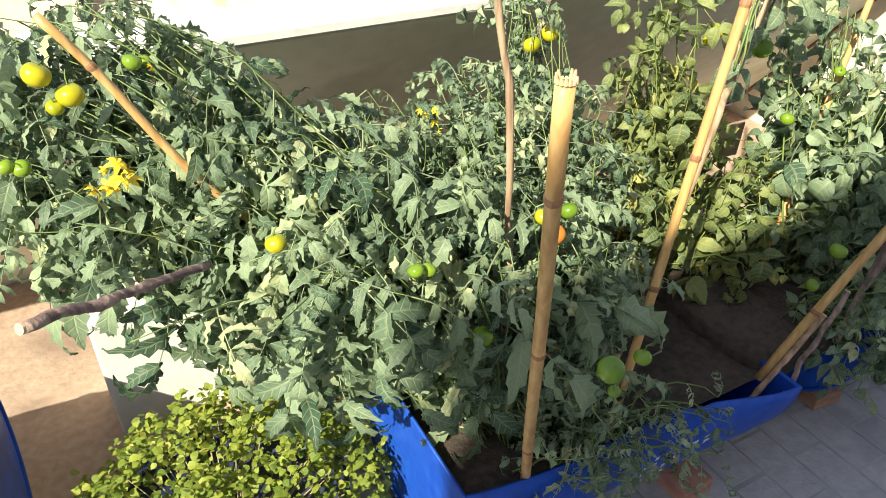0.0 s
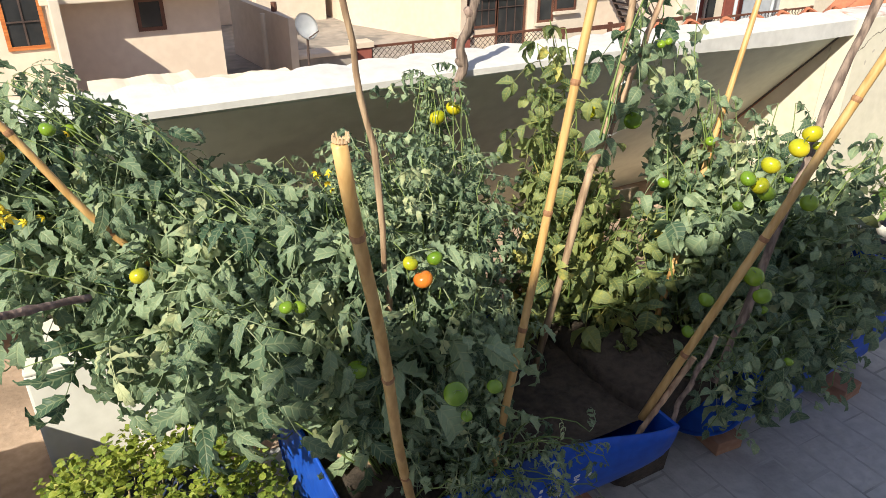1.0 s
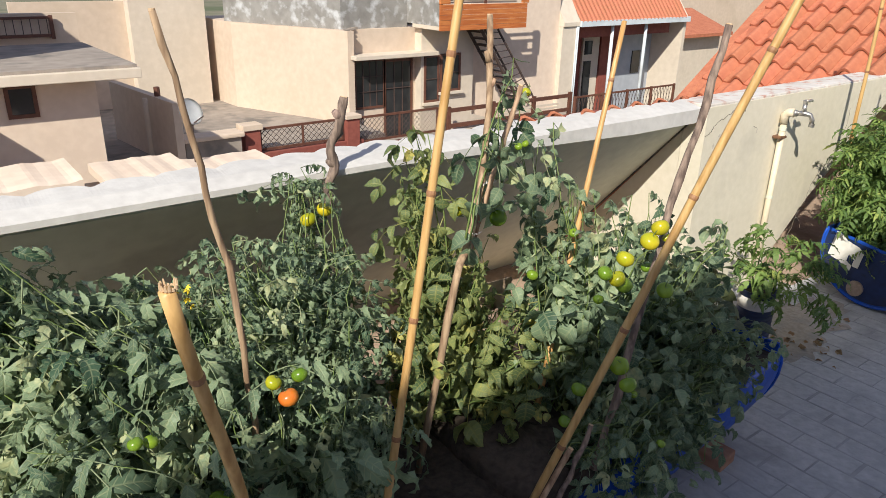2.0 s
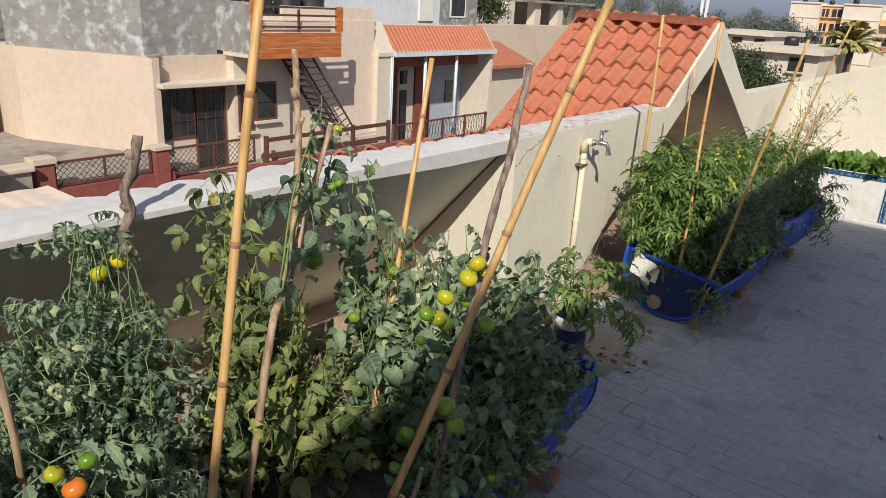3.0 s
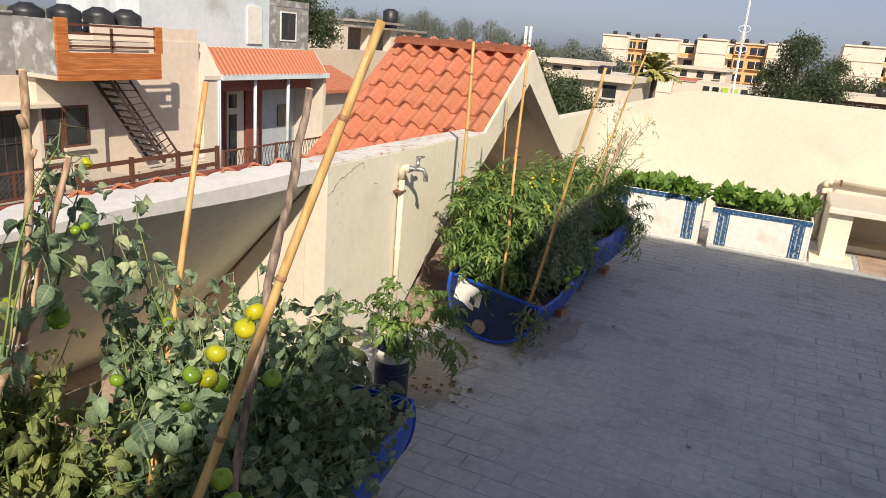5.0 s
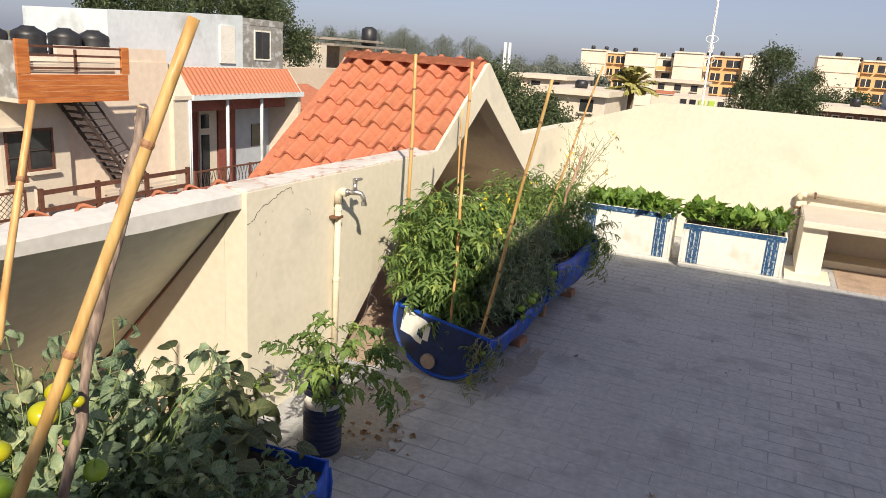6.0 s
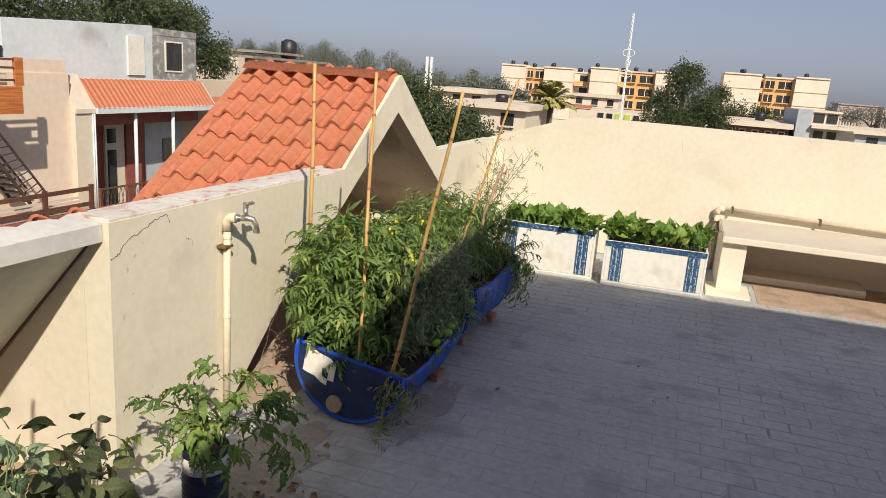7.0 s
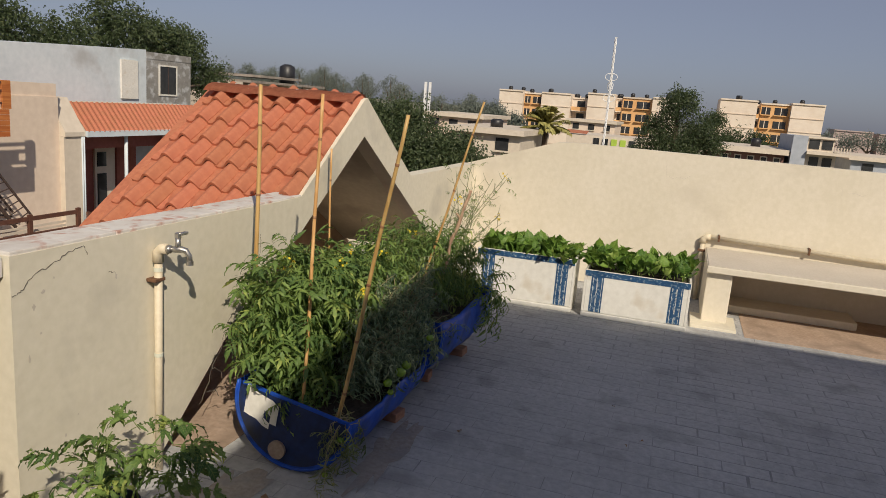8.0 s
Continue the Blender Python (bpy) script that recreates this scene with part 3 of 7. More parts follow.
def roof_tile_mesh(length, width, rise, material, n=8, thick=0.012):
    """An S-shaped clay tile that lies along x, its back a half round."""
    bm = bmesh.new()
    prof = []
    for k in range(n + 1):
        u = k / n
        z = rise * math.sin(math.pi * min(1, u / 0.62)) if u < 0.62 else -0.25 * rise * math.sin(math.pi * (u - 0.62) / 0.38)
        prof.append((width * (u - 0.5), z))
    rings = []
    for x, dz in ((0, 0), (length, 0)):
        rings.append([bm.verts.new((x, y, z + dz)) for y, z in prof] + [bm.verts.new((x, y, z + dz - thick)) for y, z in reversed(prof)])
    m = len(rings[0])
    for k in range(m):
        bm.faces.new((rings[0][k], rings[0][(k + 1) % m], rings[1][(k + 1) % m], rings[1][k]))
    bm.faces.new(rings[0][::-1]); bm.faces.new(rings[1])
    return mesh_of(bm, "roof_tile", material, False)
edge_mesh = roof_tile_mesh(0.42, 0.175, 0.04, M["tile"])
edge_pale = roof_tile_mesh(0.42, 0.175, 0.03, M["limetile"])
down = Matrix.Rotation(radians(90), 4, "Z") @ Matrix.Rotation(radians(48), 4, "Y")
for i in range(42):
    for k in range(2):
        pale_ = -6.9 + i * 0.168 < -1.35
        part("roof_tile", edge_pale if pale_ else edge_mesh, None, edge, matrix=Matrix.Translation((-6.9 + i * 0.168, 0.178 + 0.25 * k - (0.03 if -6.9 + i * 0.168 > -0.7 else 0), (1.056 if pale_ else 1.078) - 0.28 * k)) @ down)

# gable roof: two slabs, tiles on the near slope, ridge tiles
ang = math.atan(0.70)
structure("roof_near", prism([(0.89, 0.40), (2.65, 1.615), (2.65, 1.555), (0.89, 0.34)], "y", 0.122, 1.2), M["tile"], "sloping slab of the gable roof", "roof")
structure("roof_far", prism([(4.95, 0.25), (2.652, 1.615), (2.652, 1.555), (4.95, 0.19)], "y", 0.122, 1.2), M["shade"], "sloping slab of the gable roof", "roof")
structure("wall_gable_back", prism([(0.84, 0), (2.65, 1.55), (5.05, 0.15), (5.05, 0)], "y", 1.2, 1.26), M["gableshade"], "back wall inside the gable", "wall")
structure("roof_slab_far", prism([(0.13, 0.92), (0.34, 1.0), (1.46, -0.24), (1.2, -0.3), (0.95, 0.0)], "x", 0.122, 1.3), M["tile"], "tiled slope behind the wall", "roof")

gable_tiles = thing("gable_roof_tiles", (2.0, 0.6, 1.2), "weathered orange clay tiles on the gable slope", "roof tiles", kind="structure")
TW, TL = 0.1565, 0.205
tile_mesh = roof_tile_mesh(TL * 1.16, TW * 1.06, 0.047, M["tile"], 10, 0.018)
up = Vector((math.cos(ang), 0, math.sin(ang)))
rng = random.Random(8)
for r in range(10):
    for c in range(7):
        base = Vector((2.655, 0, 1.625)) - up * (TL * (r + 1)) + Vector((0, 0.105 + TW * c, 0.026))
        m = Matrix.Translation(base + Vector((0, 0, 0.004 * rng.random()))) @ Matrix.Rotation(-ang + radians(6.8), 4, "Y") @ Matrix.Rotation(radians(rng.uniform(-1, 1)), 4, "Z")
        part("roof_tile", tile_mesh, None, gable_tiles, matrix=m)
bm = bmesh.new()
seg = []
for k in range(9):
    a = radians(25 + 130 * k / 8)
    seg.append((0.130 * math.cos(a), 0.100 * (math.sin(a) - 1)))
prev = None
for y in (0, 0.20):
    ring = [bm.verts.new((x * (1 + 0.08 * (y > 0)), y, z)) for x, z in seg]
    if prev:
        for k in range(8):
            bm.faces.new((prev[k], prev[k + 1], ring[k + 1], ring[k]))
    prev = ring
bmesh.ops.solidify(bm, geom=bm.faces[:], thickness=0.012)
ridge_mesh = mesh_of(bm, "ridge_tile", M["tile"], False)
for c in range(6):
    part("ridge_tile", ridge_mesh, None, gable_tiles, matrix=Matrix.Translation((2.655, 0.03 + 0.184 * c, 1.668 + 0.003 * (c % 2))))
bm = bmesh.new()
for i in range(20):
    p = Vector((2.655 - rng.uniform(0.0, 0.10), rng.uniform(0.1, 1.15), 0))
    p.z = 1.668 - 4.2 * (2.655 - p.x) ** 2
    box(p.x, p.x + rng.uniform(.01, .03), p.y, p.y + rng.uniform(.003, .008), p.z - 0.006, p.z + 0.007, 0, bm)
structure("trim", bm, M["white"], "white mortar splashes along the roof ridge", "mortar")
structure("trim", tube([(-0.004, 0.045, 1.035), (-0.004, 0.5, 0.533), (-0.004, 0.95, 0.035)], 0.006, 6), M["crack"], "dark stained seam under the roof slab", "seam")

# far wall, bench and pipe
structure("wall_far", prism([(-9, 0), (-9, 1.325), (-3.6, 1.342), (-1.05, 1.36), (-0.82, 1.35), (0.64, 0.88), (1.5, 0.58), (1.5, -0.2), (-9, -0.2)], "x", FAR_X, FAR_X + 0.14), M["cream"], "cream plastered far wall of the terrace", "wall")
for pts in ([(-1.876, 1.23), (-1.885, 1.17), (-1.894, 1.105)], [(-1.91, 1.13), (-1.95, 1.115), (-2.0, 1.135), (-2.05, 1.12), (-2.10, 1.15)], [(-3.38, 1.17), (-3.385, 1.11)], [(-3.42, 1.135), (-3.48, 1.145), (-3.55, 1.125), (-3.58, 1.15)]):
    structure("trim", tube([(FAR_X + 0.0002, y, z) for y, z in pts], 0.0015, 5), M["flake"], "faint scribble scratched into the far wall", "scratch")
bench = thing("bench", (4.9, -3.5, 0), "cream plastered masonry bench along the wall", "bench")
part("leg", box(4.56, FAR_X, -2.537, -2.335, 0.0, 0.445, 0.008), M["cream"], bench)
part("seat", box(4.50, FAR_X, -5.6, -2.325, 0.445, 0.50, 0.008), M["cream"], bench)
part("seat_top", box(4.512, FAR_X - 0.004, -5.59, -2.335, 0.5002, 0.505, 0.002), M["flake"], bench, "dusty seat top")
part("leg", box(4.58, FAR_X, -5.55, -5.35, 0.0, 0.445, 0.008), M["cream"], bench)
structure("floor_strip", box(4.30, FAR_X, -5.4, -2.67, -0.004, 0.003), M["dust"], "dusty tan cement under the masonry bench", "floor")
structure("kerb", box(5.05, FAR_X, -3.62, -2.552, 0, 0.07, 0.012), M["cream"], "low plastered kerb under the bench", "kerb")
structure("plinth", box(4.36, 4.78, -2.61, -2.25, -0.003, 0.022, 0.006), M["greywash"], "cement patch at the foot of the bench", "plinth")
pipe = thing("water_pipe", (5.36, -2.4, 0.3), "cream painted water pipe along the far wall", "pipe")
PX = FAR_X - 0.045
part("tube", tube([(PX, -2.295, 0.0), (PX, -2.295, 0.56)], 0.022, 10), M["pipe"], pipe, smooth=True)
part("elbow", tube([(PX, -2.295, 0.55), (PX, -2.295, 0.588), (PX, -2.32, 0.608), (PX, -2.355, 0.610)], 0.03, 10), M["pipe"], pipe, smooth=True)
part("tube", tube([(PX, -2.34, 0.610), (PX, -7, 0.49)], 0.020, 10), M["pipe"], pipe, smooth=True)
for y, z in ((-2.43, 0.608), (-3.2, 0.588), (-4.1, 0.565)):
    part("clamp", box(PX - 0.03, FAR_X, y - 0.008, y + 0.008, z - 0.03, z + 0.03, 0.003), M["rust"], pipe)
part("clamp", box(PX - 0.03, FAR_X, -2.33, -2.26, 0.47, 0.49, 0.003), M["rust"], pipe)

# the tap on its riser
tap = thing("garden_tap", (0.68, -0.04, 0), "dull steel tap on a cream painted riser pipe", "tap")
TX = 0.664
part("riser", tube([(TX, -0.028, 0.0), (TX, -0.028, 0.955)], 0.0165, 12), M["pipe"], tap, smooth=True)
part("elbow", tube([(TX, -0.028, 0.93), (TX, -0.028, 0.972), (TX, -0.045, 0.988), (TX + 0.004, -0.07, 0.99)], 0.023, 12), M["pipe"], tap, smooth=True)
for z in (0.53, 0.9):
    part("clamp", tube([(TX, -0.028, z - 0.008), (TX, -0.028, z + 0.008)], 0.019, 12), M["shade"], tap)
part("clamp", box(TX - 0.04, TX + 0.02, -0.048, 0.0, 0.852, 0.866, 0.003), M["rust"], tap)
body = tube([(TX, -0.065, 0.99), (TX + 0.008, -0.085, 0.99)], 0.017, 12)
tube([(TX + 0.006, -0.08, 0.99), (TX + 0.02, -0.115, 0.993), (TX + 0.03, -0.14, 0.988), (TX + 0.036, -0.152, 0.965), (TX + 0.037, -0.154, 0.935)], [0.012, 0.015, 0.0125, 0.0115, 0.0115], 12, body)
tube([(TX + 0.018, -0.11, 0.993), (TX + 0.018, -0.11, 1.04)], [0.012, 0.011], 10, body)
part("body", body, M["steel"], tap, smooth=True)
part("spout_ring", tube([(TX + 0.037, -0.154, 0.945), (TX + 0.037, -0.154, 0.928)], 0.0145, 12), M["steel"], tap)
handle = box(TX + 0.008, TX + 0.028, -0.12, -0.10, 1.036, 1.062, 0.004)
box(TX + 0.018, TX + 0.062, -0.128, -0.112, 1.05, 1.062, 0.003, handle)
part("handle", handle, M["steel"], tap)

# ---- planter boxes ----
def planter(y0, y1, x, turn, height):
    root = thing("planter_box", (0, 0, 0), "white planter box with blue patterned tape, full of salad greens", "planter", "planters by the far wall")
    w, d = y1 - y0, 0.36
    for x0, x1, ya, yb in ((0, d, 0, 0.0195), (0, d, w - 0.0195, w), (0, 0.02, 0.02, w - 0.02), (d - 0.02, d, 0.02, w - 0.02)):
        part("panel", box(x0, x1, ya, yb, 0.045, height, 0.004), M["planter"], root)
    part("base_slab", box(-0.008, d, 0.0, w, 0.0, 0.043, 0.010), M["planter"], root)
    part("soil", box(0.021, d - 0.021, 0.021, w - 0.021, 0.05, height - 0.03), M["soil"], root)
    rg = random.Random(round(1000 * w))
    for a in (0.055, w - 0.160):
        part("tape", box(-0.003, -0.0003, a, a + 0.100, 0.05, height - 0.002), M["tape"], root, "blue patterned tape")
        for k in (0.012, 0.046, 0.052, 0.083):
            z = 0.05
            while z < height - 0.08:
                zz = min(height - 0.052, z + rg.uniform(0.03, 0.11))
                part("tape_stripe", box(-0.0045, -0.0032, a + k, a + k + 0.0028, z, zz), M["planter"], root)
                z = zz + rg.uniform(0.004, 0.03)
    part("tape", box(-0.003, -0.0003, 0.006, w - 0.006, height - 0.05, height - 0.004), M["tape"], root, "blue patterned tape")
    root.matrix_basis = Matrix.Translation((x, y0, 0)) @ Matrix.Rotation(radians(turn), 4, "Z")
    return root
planter(-1.288, -0.44, 4.20, 1.5, 0.455)
planter(-2.215, -1.375, 4.175, 1.0, 0.40)

# ---- blue half barrels ----
def half_barrel(x0, length, yc, z0, turn, label, flap=0.05, tilt=0.0, spread=1.0, cut=0.088, fill=0.053, flare=0.0):
    """A plastic drum on its side with the top cut off: a shell with hoops and flat ends."""
    R, T = 0.292, 0.008
    root = thing("half_barrel", (0, 0, 0), label, "planter barrel", "blue half barrels")
    bm = bmesh.new()
    a0 = math.asin(cut / R)
    N, L = 24, 22
    def ring(x, r, wave):
        out = []
        bent = flare * max(0.0, (x / length - 0.45) / 0.55) ** 1.5
        for k in range(N + 1):
            phi = math.pi - a0 + (math.pi + 2 * a0) * k / N
            w = wave if k in (0, N) else 0
            out.append(Vector((x, r * spread * math.cos(phi) - bent * max(0.0, 1 - k / 7), R + r * math.sin(phi) + w)))
        return out
    outer, inner = [], []
    for i in range(L + 1):
        u = i / L
        r = R * (1 - 0.05 * (abs(2 * u - 1) ** 6))
        if i in (7, 15):
            r += 0.008
        wave = 0.012 * math.sin(u * 9 + yc * 7) + flap * max(0, (2 * u - 1) - 0.85)
        outer.append([bm.verts.new(p) for p in ring(u * length, r, wave)])
        inner.append([bm.verts.new(p) for p in ring(min(max(u * length, T), length - T), r - T, wave)])
    for i in range(L):
        for k in range(N):
            bm.faces.new((outer[i][k], outer[i + 1][k], outer[i + 1][k + 1], outer[i][k + 1]))
            bm.faces.new((inner[i][k], inner[i][k + 1], inner[i + 1][k + 1], inner[i + 1][k]))
        for k in (0, N):
            bm.faces.new((outer[i][k], inner[i][k], inner[i + 1][k], outer[i + 1][k]))
    for i in (0, L):
        bm.faces.new(outer[i]); bm.faces.new(inner[i])
        bm.faces.new((outer[i][0], inner[i][0], inner[i][N], outer[i][N]))
    shell = part("shell", bm, M["blue"], root, smooth=False)
    for p in shell.data.polygons:
        p.use_smooth = len(p.vertices) == 4
    for x in (0.0, length):
        rim = [(x, spread * (R * 0.955) * math.cos(math.pi - a0 + (math.pi + 2 * a0) * k / 20), R + (R * 0.955) * math.sin(math.pi - a0 + (math.pi + 2 * a0) * k / 20)) for k in range(21)]
        part("end_rim", tube(rim, 0.007, 6), M["blue"], root, smooth=True)
    # soil, uneven
    bm = bmesh.new()
    gx, gy = 26, 14
    vs = [[bm.verts.new((0.012 + (length - 0.024) * i / gx, (2 * j / gy - 1) * 0.272 * spread, R + cut - fill + 0.02 * noise.noise((x0 + i * 0.3, j * 0.3, yc)) + 0.008 * noise.noise((i * 1.1, j * 1.1, x0)))) for j in range(gy + 1)] for i in range(gx + 1)]
    for i in range(gx):
        for j in range(gy):
            bm.faces.new((vs[i][j], vs[i + 1][j], vs[i + 1][j + 1], vs[i][j + 1]))
    part("soil", bm, M["soil"], root, "dark crumbly soil", smooth=True)
    root.matrix_basis = Matrix.Translation((x0, yc, z0)) @ Matrix.Rotation(radians(turn), 4, "Z") @ Matrix.Rotation(radians(tilt), 4, "X")
    return root
BAR = [half_barrel(-2.74, 0.83, -0.615, 0.045, 0.0, "blue plastic half barrel with faded printing, planted with tomatoes", cut=0.080, fill=0.035, spread=1.03, flare=0.09),
       half_barrel(-1.60, 0.945, -0.655, 0.045, 5.0, "blue plastic half barrel with a split flap, planted with tomatoes", 0.25, cut=0.06, fill=0.022),
       half_barrel(0.90, 0.92, -0.49, 0.004, -1.0, "blue plastic half barrel with a bung and a torn white label", tilt=9.0, spread=1.03, cut=0.045),
       half_barrel(2.02, 0.92, -0.57, 0.05, -3.0, "blue plastic half barrel full of mustard and greens", 0.25),
       half_barrel(-4.46, 0.92, -0.35, 0.045, 0.0, "blue plastic half barrel beside the herb pot")]
heap = thing("soil_heap", (-1.78, -0.64, 0), "dark crumbly soil heaped between two barrels", "soil")
bm = bmesh.new()
N_ = 32
rings = []
for s_, z_ in ((0.60, 0.0), (0.65, 0.20), (0.98, 0.37), (0.95, 0.425), (0.55, 0.44), (0.0001, 0.445)):
    rings.append([bm.verts.new((-1.775 + 0.185 * s_ * max(-1, min(1, 1.25 * math.cos(a))), -0.625 + 0.275 * s_ * max(-1, min(1, 1.25 * math.sin(a))), max(0, z_ + (0.02 * noise.noise((math.cos(a) * 3, math.sin(a) * 3, z_ * 9)) if z_ > 0 else 0)))) for a in [2 * math.pi * k / N_ for k in range(N_)]])
for r0_, r1_ in zip(rings, rings[1:]):
    for k in range(N_):
        bm.faces.new((r0_[k], r0_[(k + 1) % N_], r1_[(k + 1) % N_], r1_[k]))
part("soil", bm, M["soil"], heap, smooth=True)
# dirty end, bung, label and printing
b3 = BAR[2]
endp = bmesh.new()
endp.faces.new([endp.verts.new((-0.003, 0.262 * 1.03 * math.cos(a), 0.292 + 0.262 * math.sin(a))) for a in [math.pi - 0.12 + (math.pi + 0.24) * k / 28 for k in range(29)]])
def on_barrel(root, bm, name, material, label=""):
    ob = new(name, mesh_of(bm, name, material))
    ob.parent = root
    return tagged(ob, label)
on_barrel(b3, endp, "end_panel", M["dirty"], "dirt-smeared dark blue barrel end")
on_barrel(b3, tube([(0.001, 0.03, 0.085), (-0.018, 0.03, 0.085)], 0.042, 20), "bung", M["cap"], "dirty round bung cap")
lab = bmesh.new()
vs = [[lab.verts.new((-0.007, 0.228 - 0.034 * i, 0.338 - 0.034 * j - 0.01 * i + 0.006 * math.sin(i * 2.1 + j))) for j in range(5)] for i in range(6)]
for i in range(5):
    for j in range(4):
        if (i, j) not in ((4, 3), (3, 2)):
            lab.faces.new((vs[i][j], vs[i + 1][j], vs[i + 1][j + 1], vs[i][j + 1]))
on_barrel(b3, lab, "paper_label", M["paper"], "torn white paper label")
def letters(text, size, m, root, name="printing"):
    cu = bpy.data.curves.new("letters", "FONT")
    cu.body, cu.size, cu.extrude = text, size, 0.0006
    tmp = bpy.data.objects.new("letters", cu)
    me = bpy.data.meshes.new_from_object(tmp)
    bpy.data.objects.remove(tmp)
    me.materials.append(M["paper"])
    ob = new(name, me)
    ob.parent = root
    ob.matrix_basis = m
    return tagged(ob, "worn white printing")
side = Matrix.Translation((0.46, -0.345, 0.300)) @ Matrix.Rotation(radians(98), 4, "X")
turn_text = Matrix.Rotation(radians(-82), 4, "Z")
letters("PR", 0.024, side @ Matrix.Translation((0.095, 0.03, 0)) @ turn_text, BAR[0])
letters("BA", 0.024, side @ Matrix.Translation((0.060, 0.03, 0)) @ turn_text, BAR[0])
rg = random.Random(15)
marks = bmesh.new()
for col in range(4):
    for k in range(5 if col else 2):
        x0 = 0.035 - 0.03 * col
        z0 = -0.005 - 0.022 * k if col else -0.035 - 0.022 * k
        box(x0, x0 + 0.009, -0.0005, 0.0004, z0 - rg.uniform(0.006, 0.012), z0, 0, marks)
ob = new("printing", mesh_of(marks, "printing", M["paper"]))
ob.parent, ob.matrix_basis = BAR[0], Matrix.Translation((0.46, -0.335, 0.318)) @ Matrix.Rotation(radians(8), 4, "X")
tagged(ob, "worn illegible white printing", kind="stuff")
# bricks under the barrels
bricks = tile = None
brick_mesh = mesh_of(box(-0.11, 0.11, -0.052, 0.052, 0, 0.07, 0.006), "brick", M["brick"])
for x, y, a in ((-2.5, -0.72, 88), (-2.05, -0.72, 92), (-1.45, -0.66, 85), (-0.9, -0.68, 95), (2.2, -0.56, 96), (2.75, -0.62, 88), (-4.2, -.35, 90), (-3.7, -.35, 90)):
    ob = new("brick", brick_mesh)
    ob.matrix_basis = Matrix.Translation((x, y, 0)) @ Matrix.Rotation(radians(a), 4, "Z") @ Matrix.Diagonal((1.6, 1, 0.7, 1))
    tagged(ob, "worn red brick that props up a barrel", "brick", "bricks under the barrels")
ob = new("brick", brick_mesh)
ob.matrix_basis = Matrix.Translation((1.62, -0.70, 0)) @ Matrix.Rotation(radians(84), 4, "Z") @ Matrix.Diagonal((0.75, 1, 0.7, 1))
tagged(ob, "broken red brick wedged against a barrel", "brick", "bricks under the barrels")

# ---- pots ----
pot = thing("plant_pot", (0.0, -0.40, 0), "dark blue ribbed plastic can with a white band", "plant pot")
prof = [(0.074, 0.0), (0.078, 0.006)]
for k in range(9):
    z = 0.015 + k * 0.021
    prof += [(0.078, z), (0.083, z + 0.006), (0.083, z + 0.013), (0.078, z + 0.019)]
prof += [(0.08, 0.212), (0.08, 0.30), (0.084, 0.304), (0.076, 0.304), (0.074, 0.27), (0.0001, 0.27)]
part("body", lathe(prof, 28, at=(0.0, -0.40, 0.0)), M["navy"], pot, smooth=True)
part("band", lathe([(0.0812, 0.218), (0.0812, 0.275), (0.0806, 0.275), (0.0806, 0.218)], 28, at=(0.0, -0.40, 0)), M["paper"], pot, "scuffed white band", smooth=True)
part("soil", lathe([(0.07, 0.272), (0.05, 0.285), (0.001, 0.288)], 16, at=(0.0, -0.40, 0)), M["soil"], pot)
herb_pot = thing("herb_tub", (-3.11, -0.50, 0), "low dark tub under a mound of herbs", "plant pot")
part("body", lathe([(0.19, 0), (0.25, 0.2), (0.26, 0.2), (0.24, 0.19), (0.23, 0.17), (0.001, 0.17)], 28, at=(-3.11, -0.50, 0)), M["navy"], herb_pot, smooth=True)

# ---- stakes ----
def bamboo(p0, p1, r0, r1, label="yellow bamboo cane tied as a plant stake", joints=4, first=0.12):
    p0, p1 = Vector(p0), Vector(p1)
    root = thing("bamboo_stake", p0, label, "stake", "plant stakes")
    side_ = (p1 - p0).orthogonal().normalized()
    pts = [p0.lerp(p1, i / 14) + side_ * 0.006 * math.sin(i * 0.7 + p0.x * 9) for i in range(15)]
    part("cane", tube(pts, [0.88 * (r0 + (r1 - r0) * i / 14) for i in range(15)], 10), M["bamboo"], root, smooth=True)
    for k in range(joints):
        u = first + k * (0.86 - first) / max(1, joints - 1)
        c, d = p0.lerp(p1, u), (p1 - p0).normalized()
        i = u * 14
        c = pts[int(i)].lerp(pts[min(14, int(i) + 1)], i - int(i))
        r = 0.88 * (r0 + (r1 - r0) * u)
        part("joint", tube([c - d * 0.007, c - d * 0.002, c + d * 0.002, c + d * 0.005], [r * 1.01, r * 1.16, r * 1.14, r * 1.01], 10), M["node"], root)
    return root
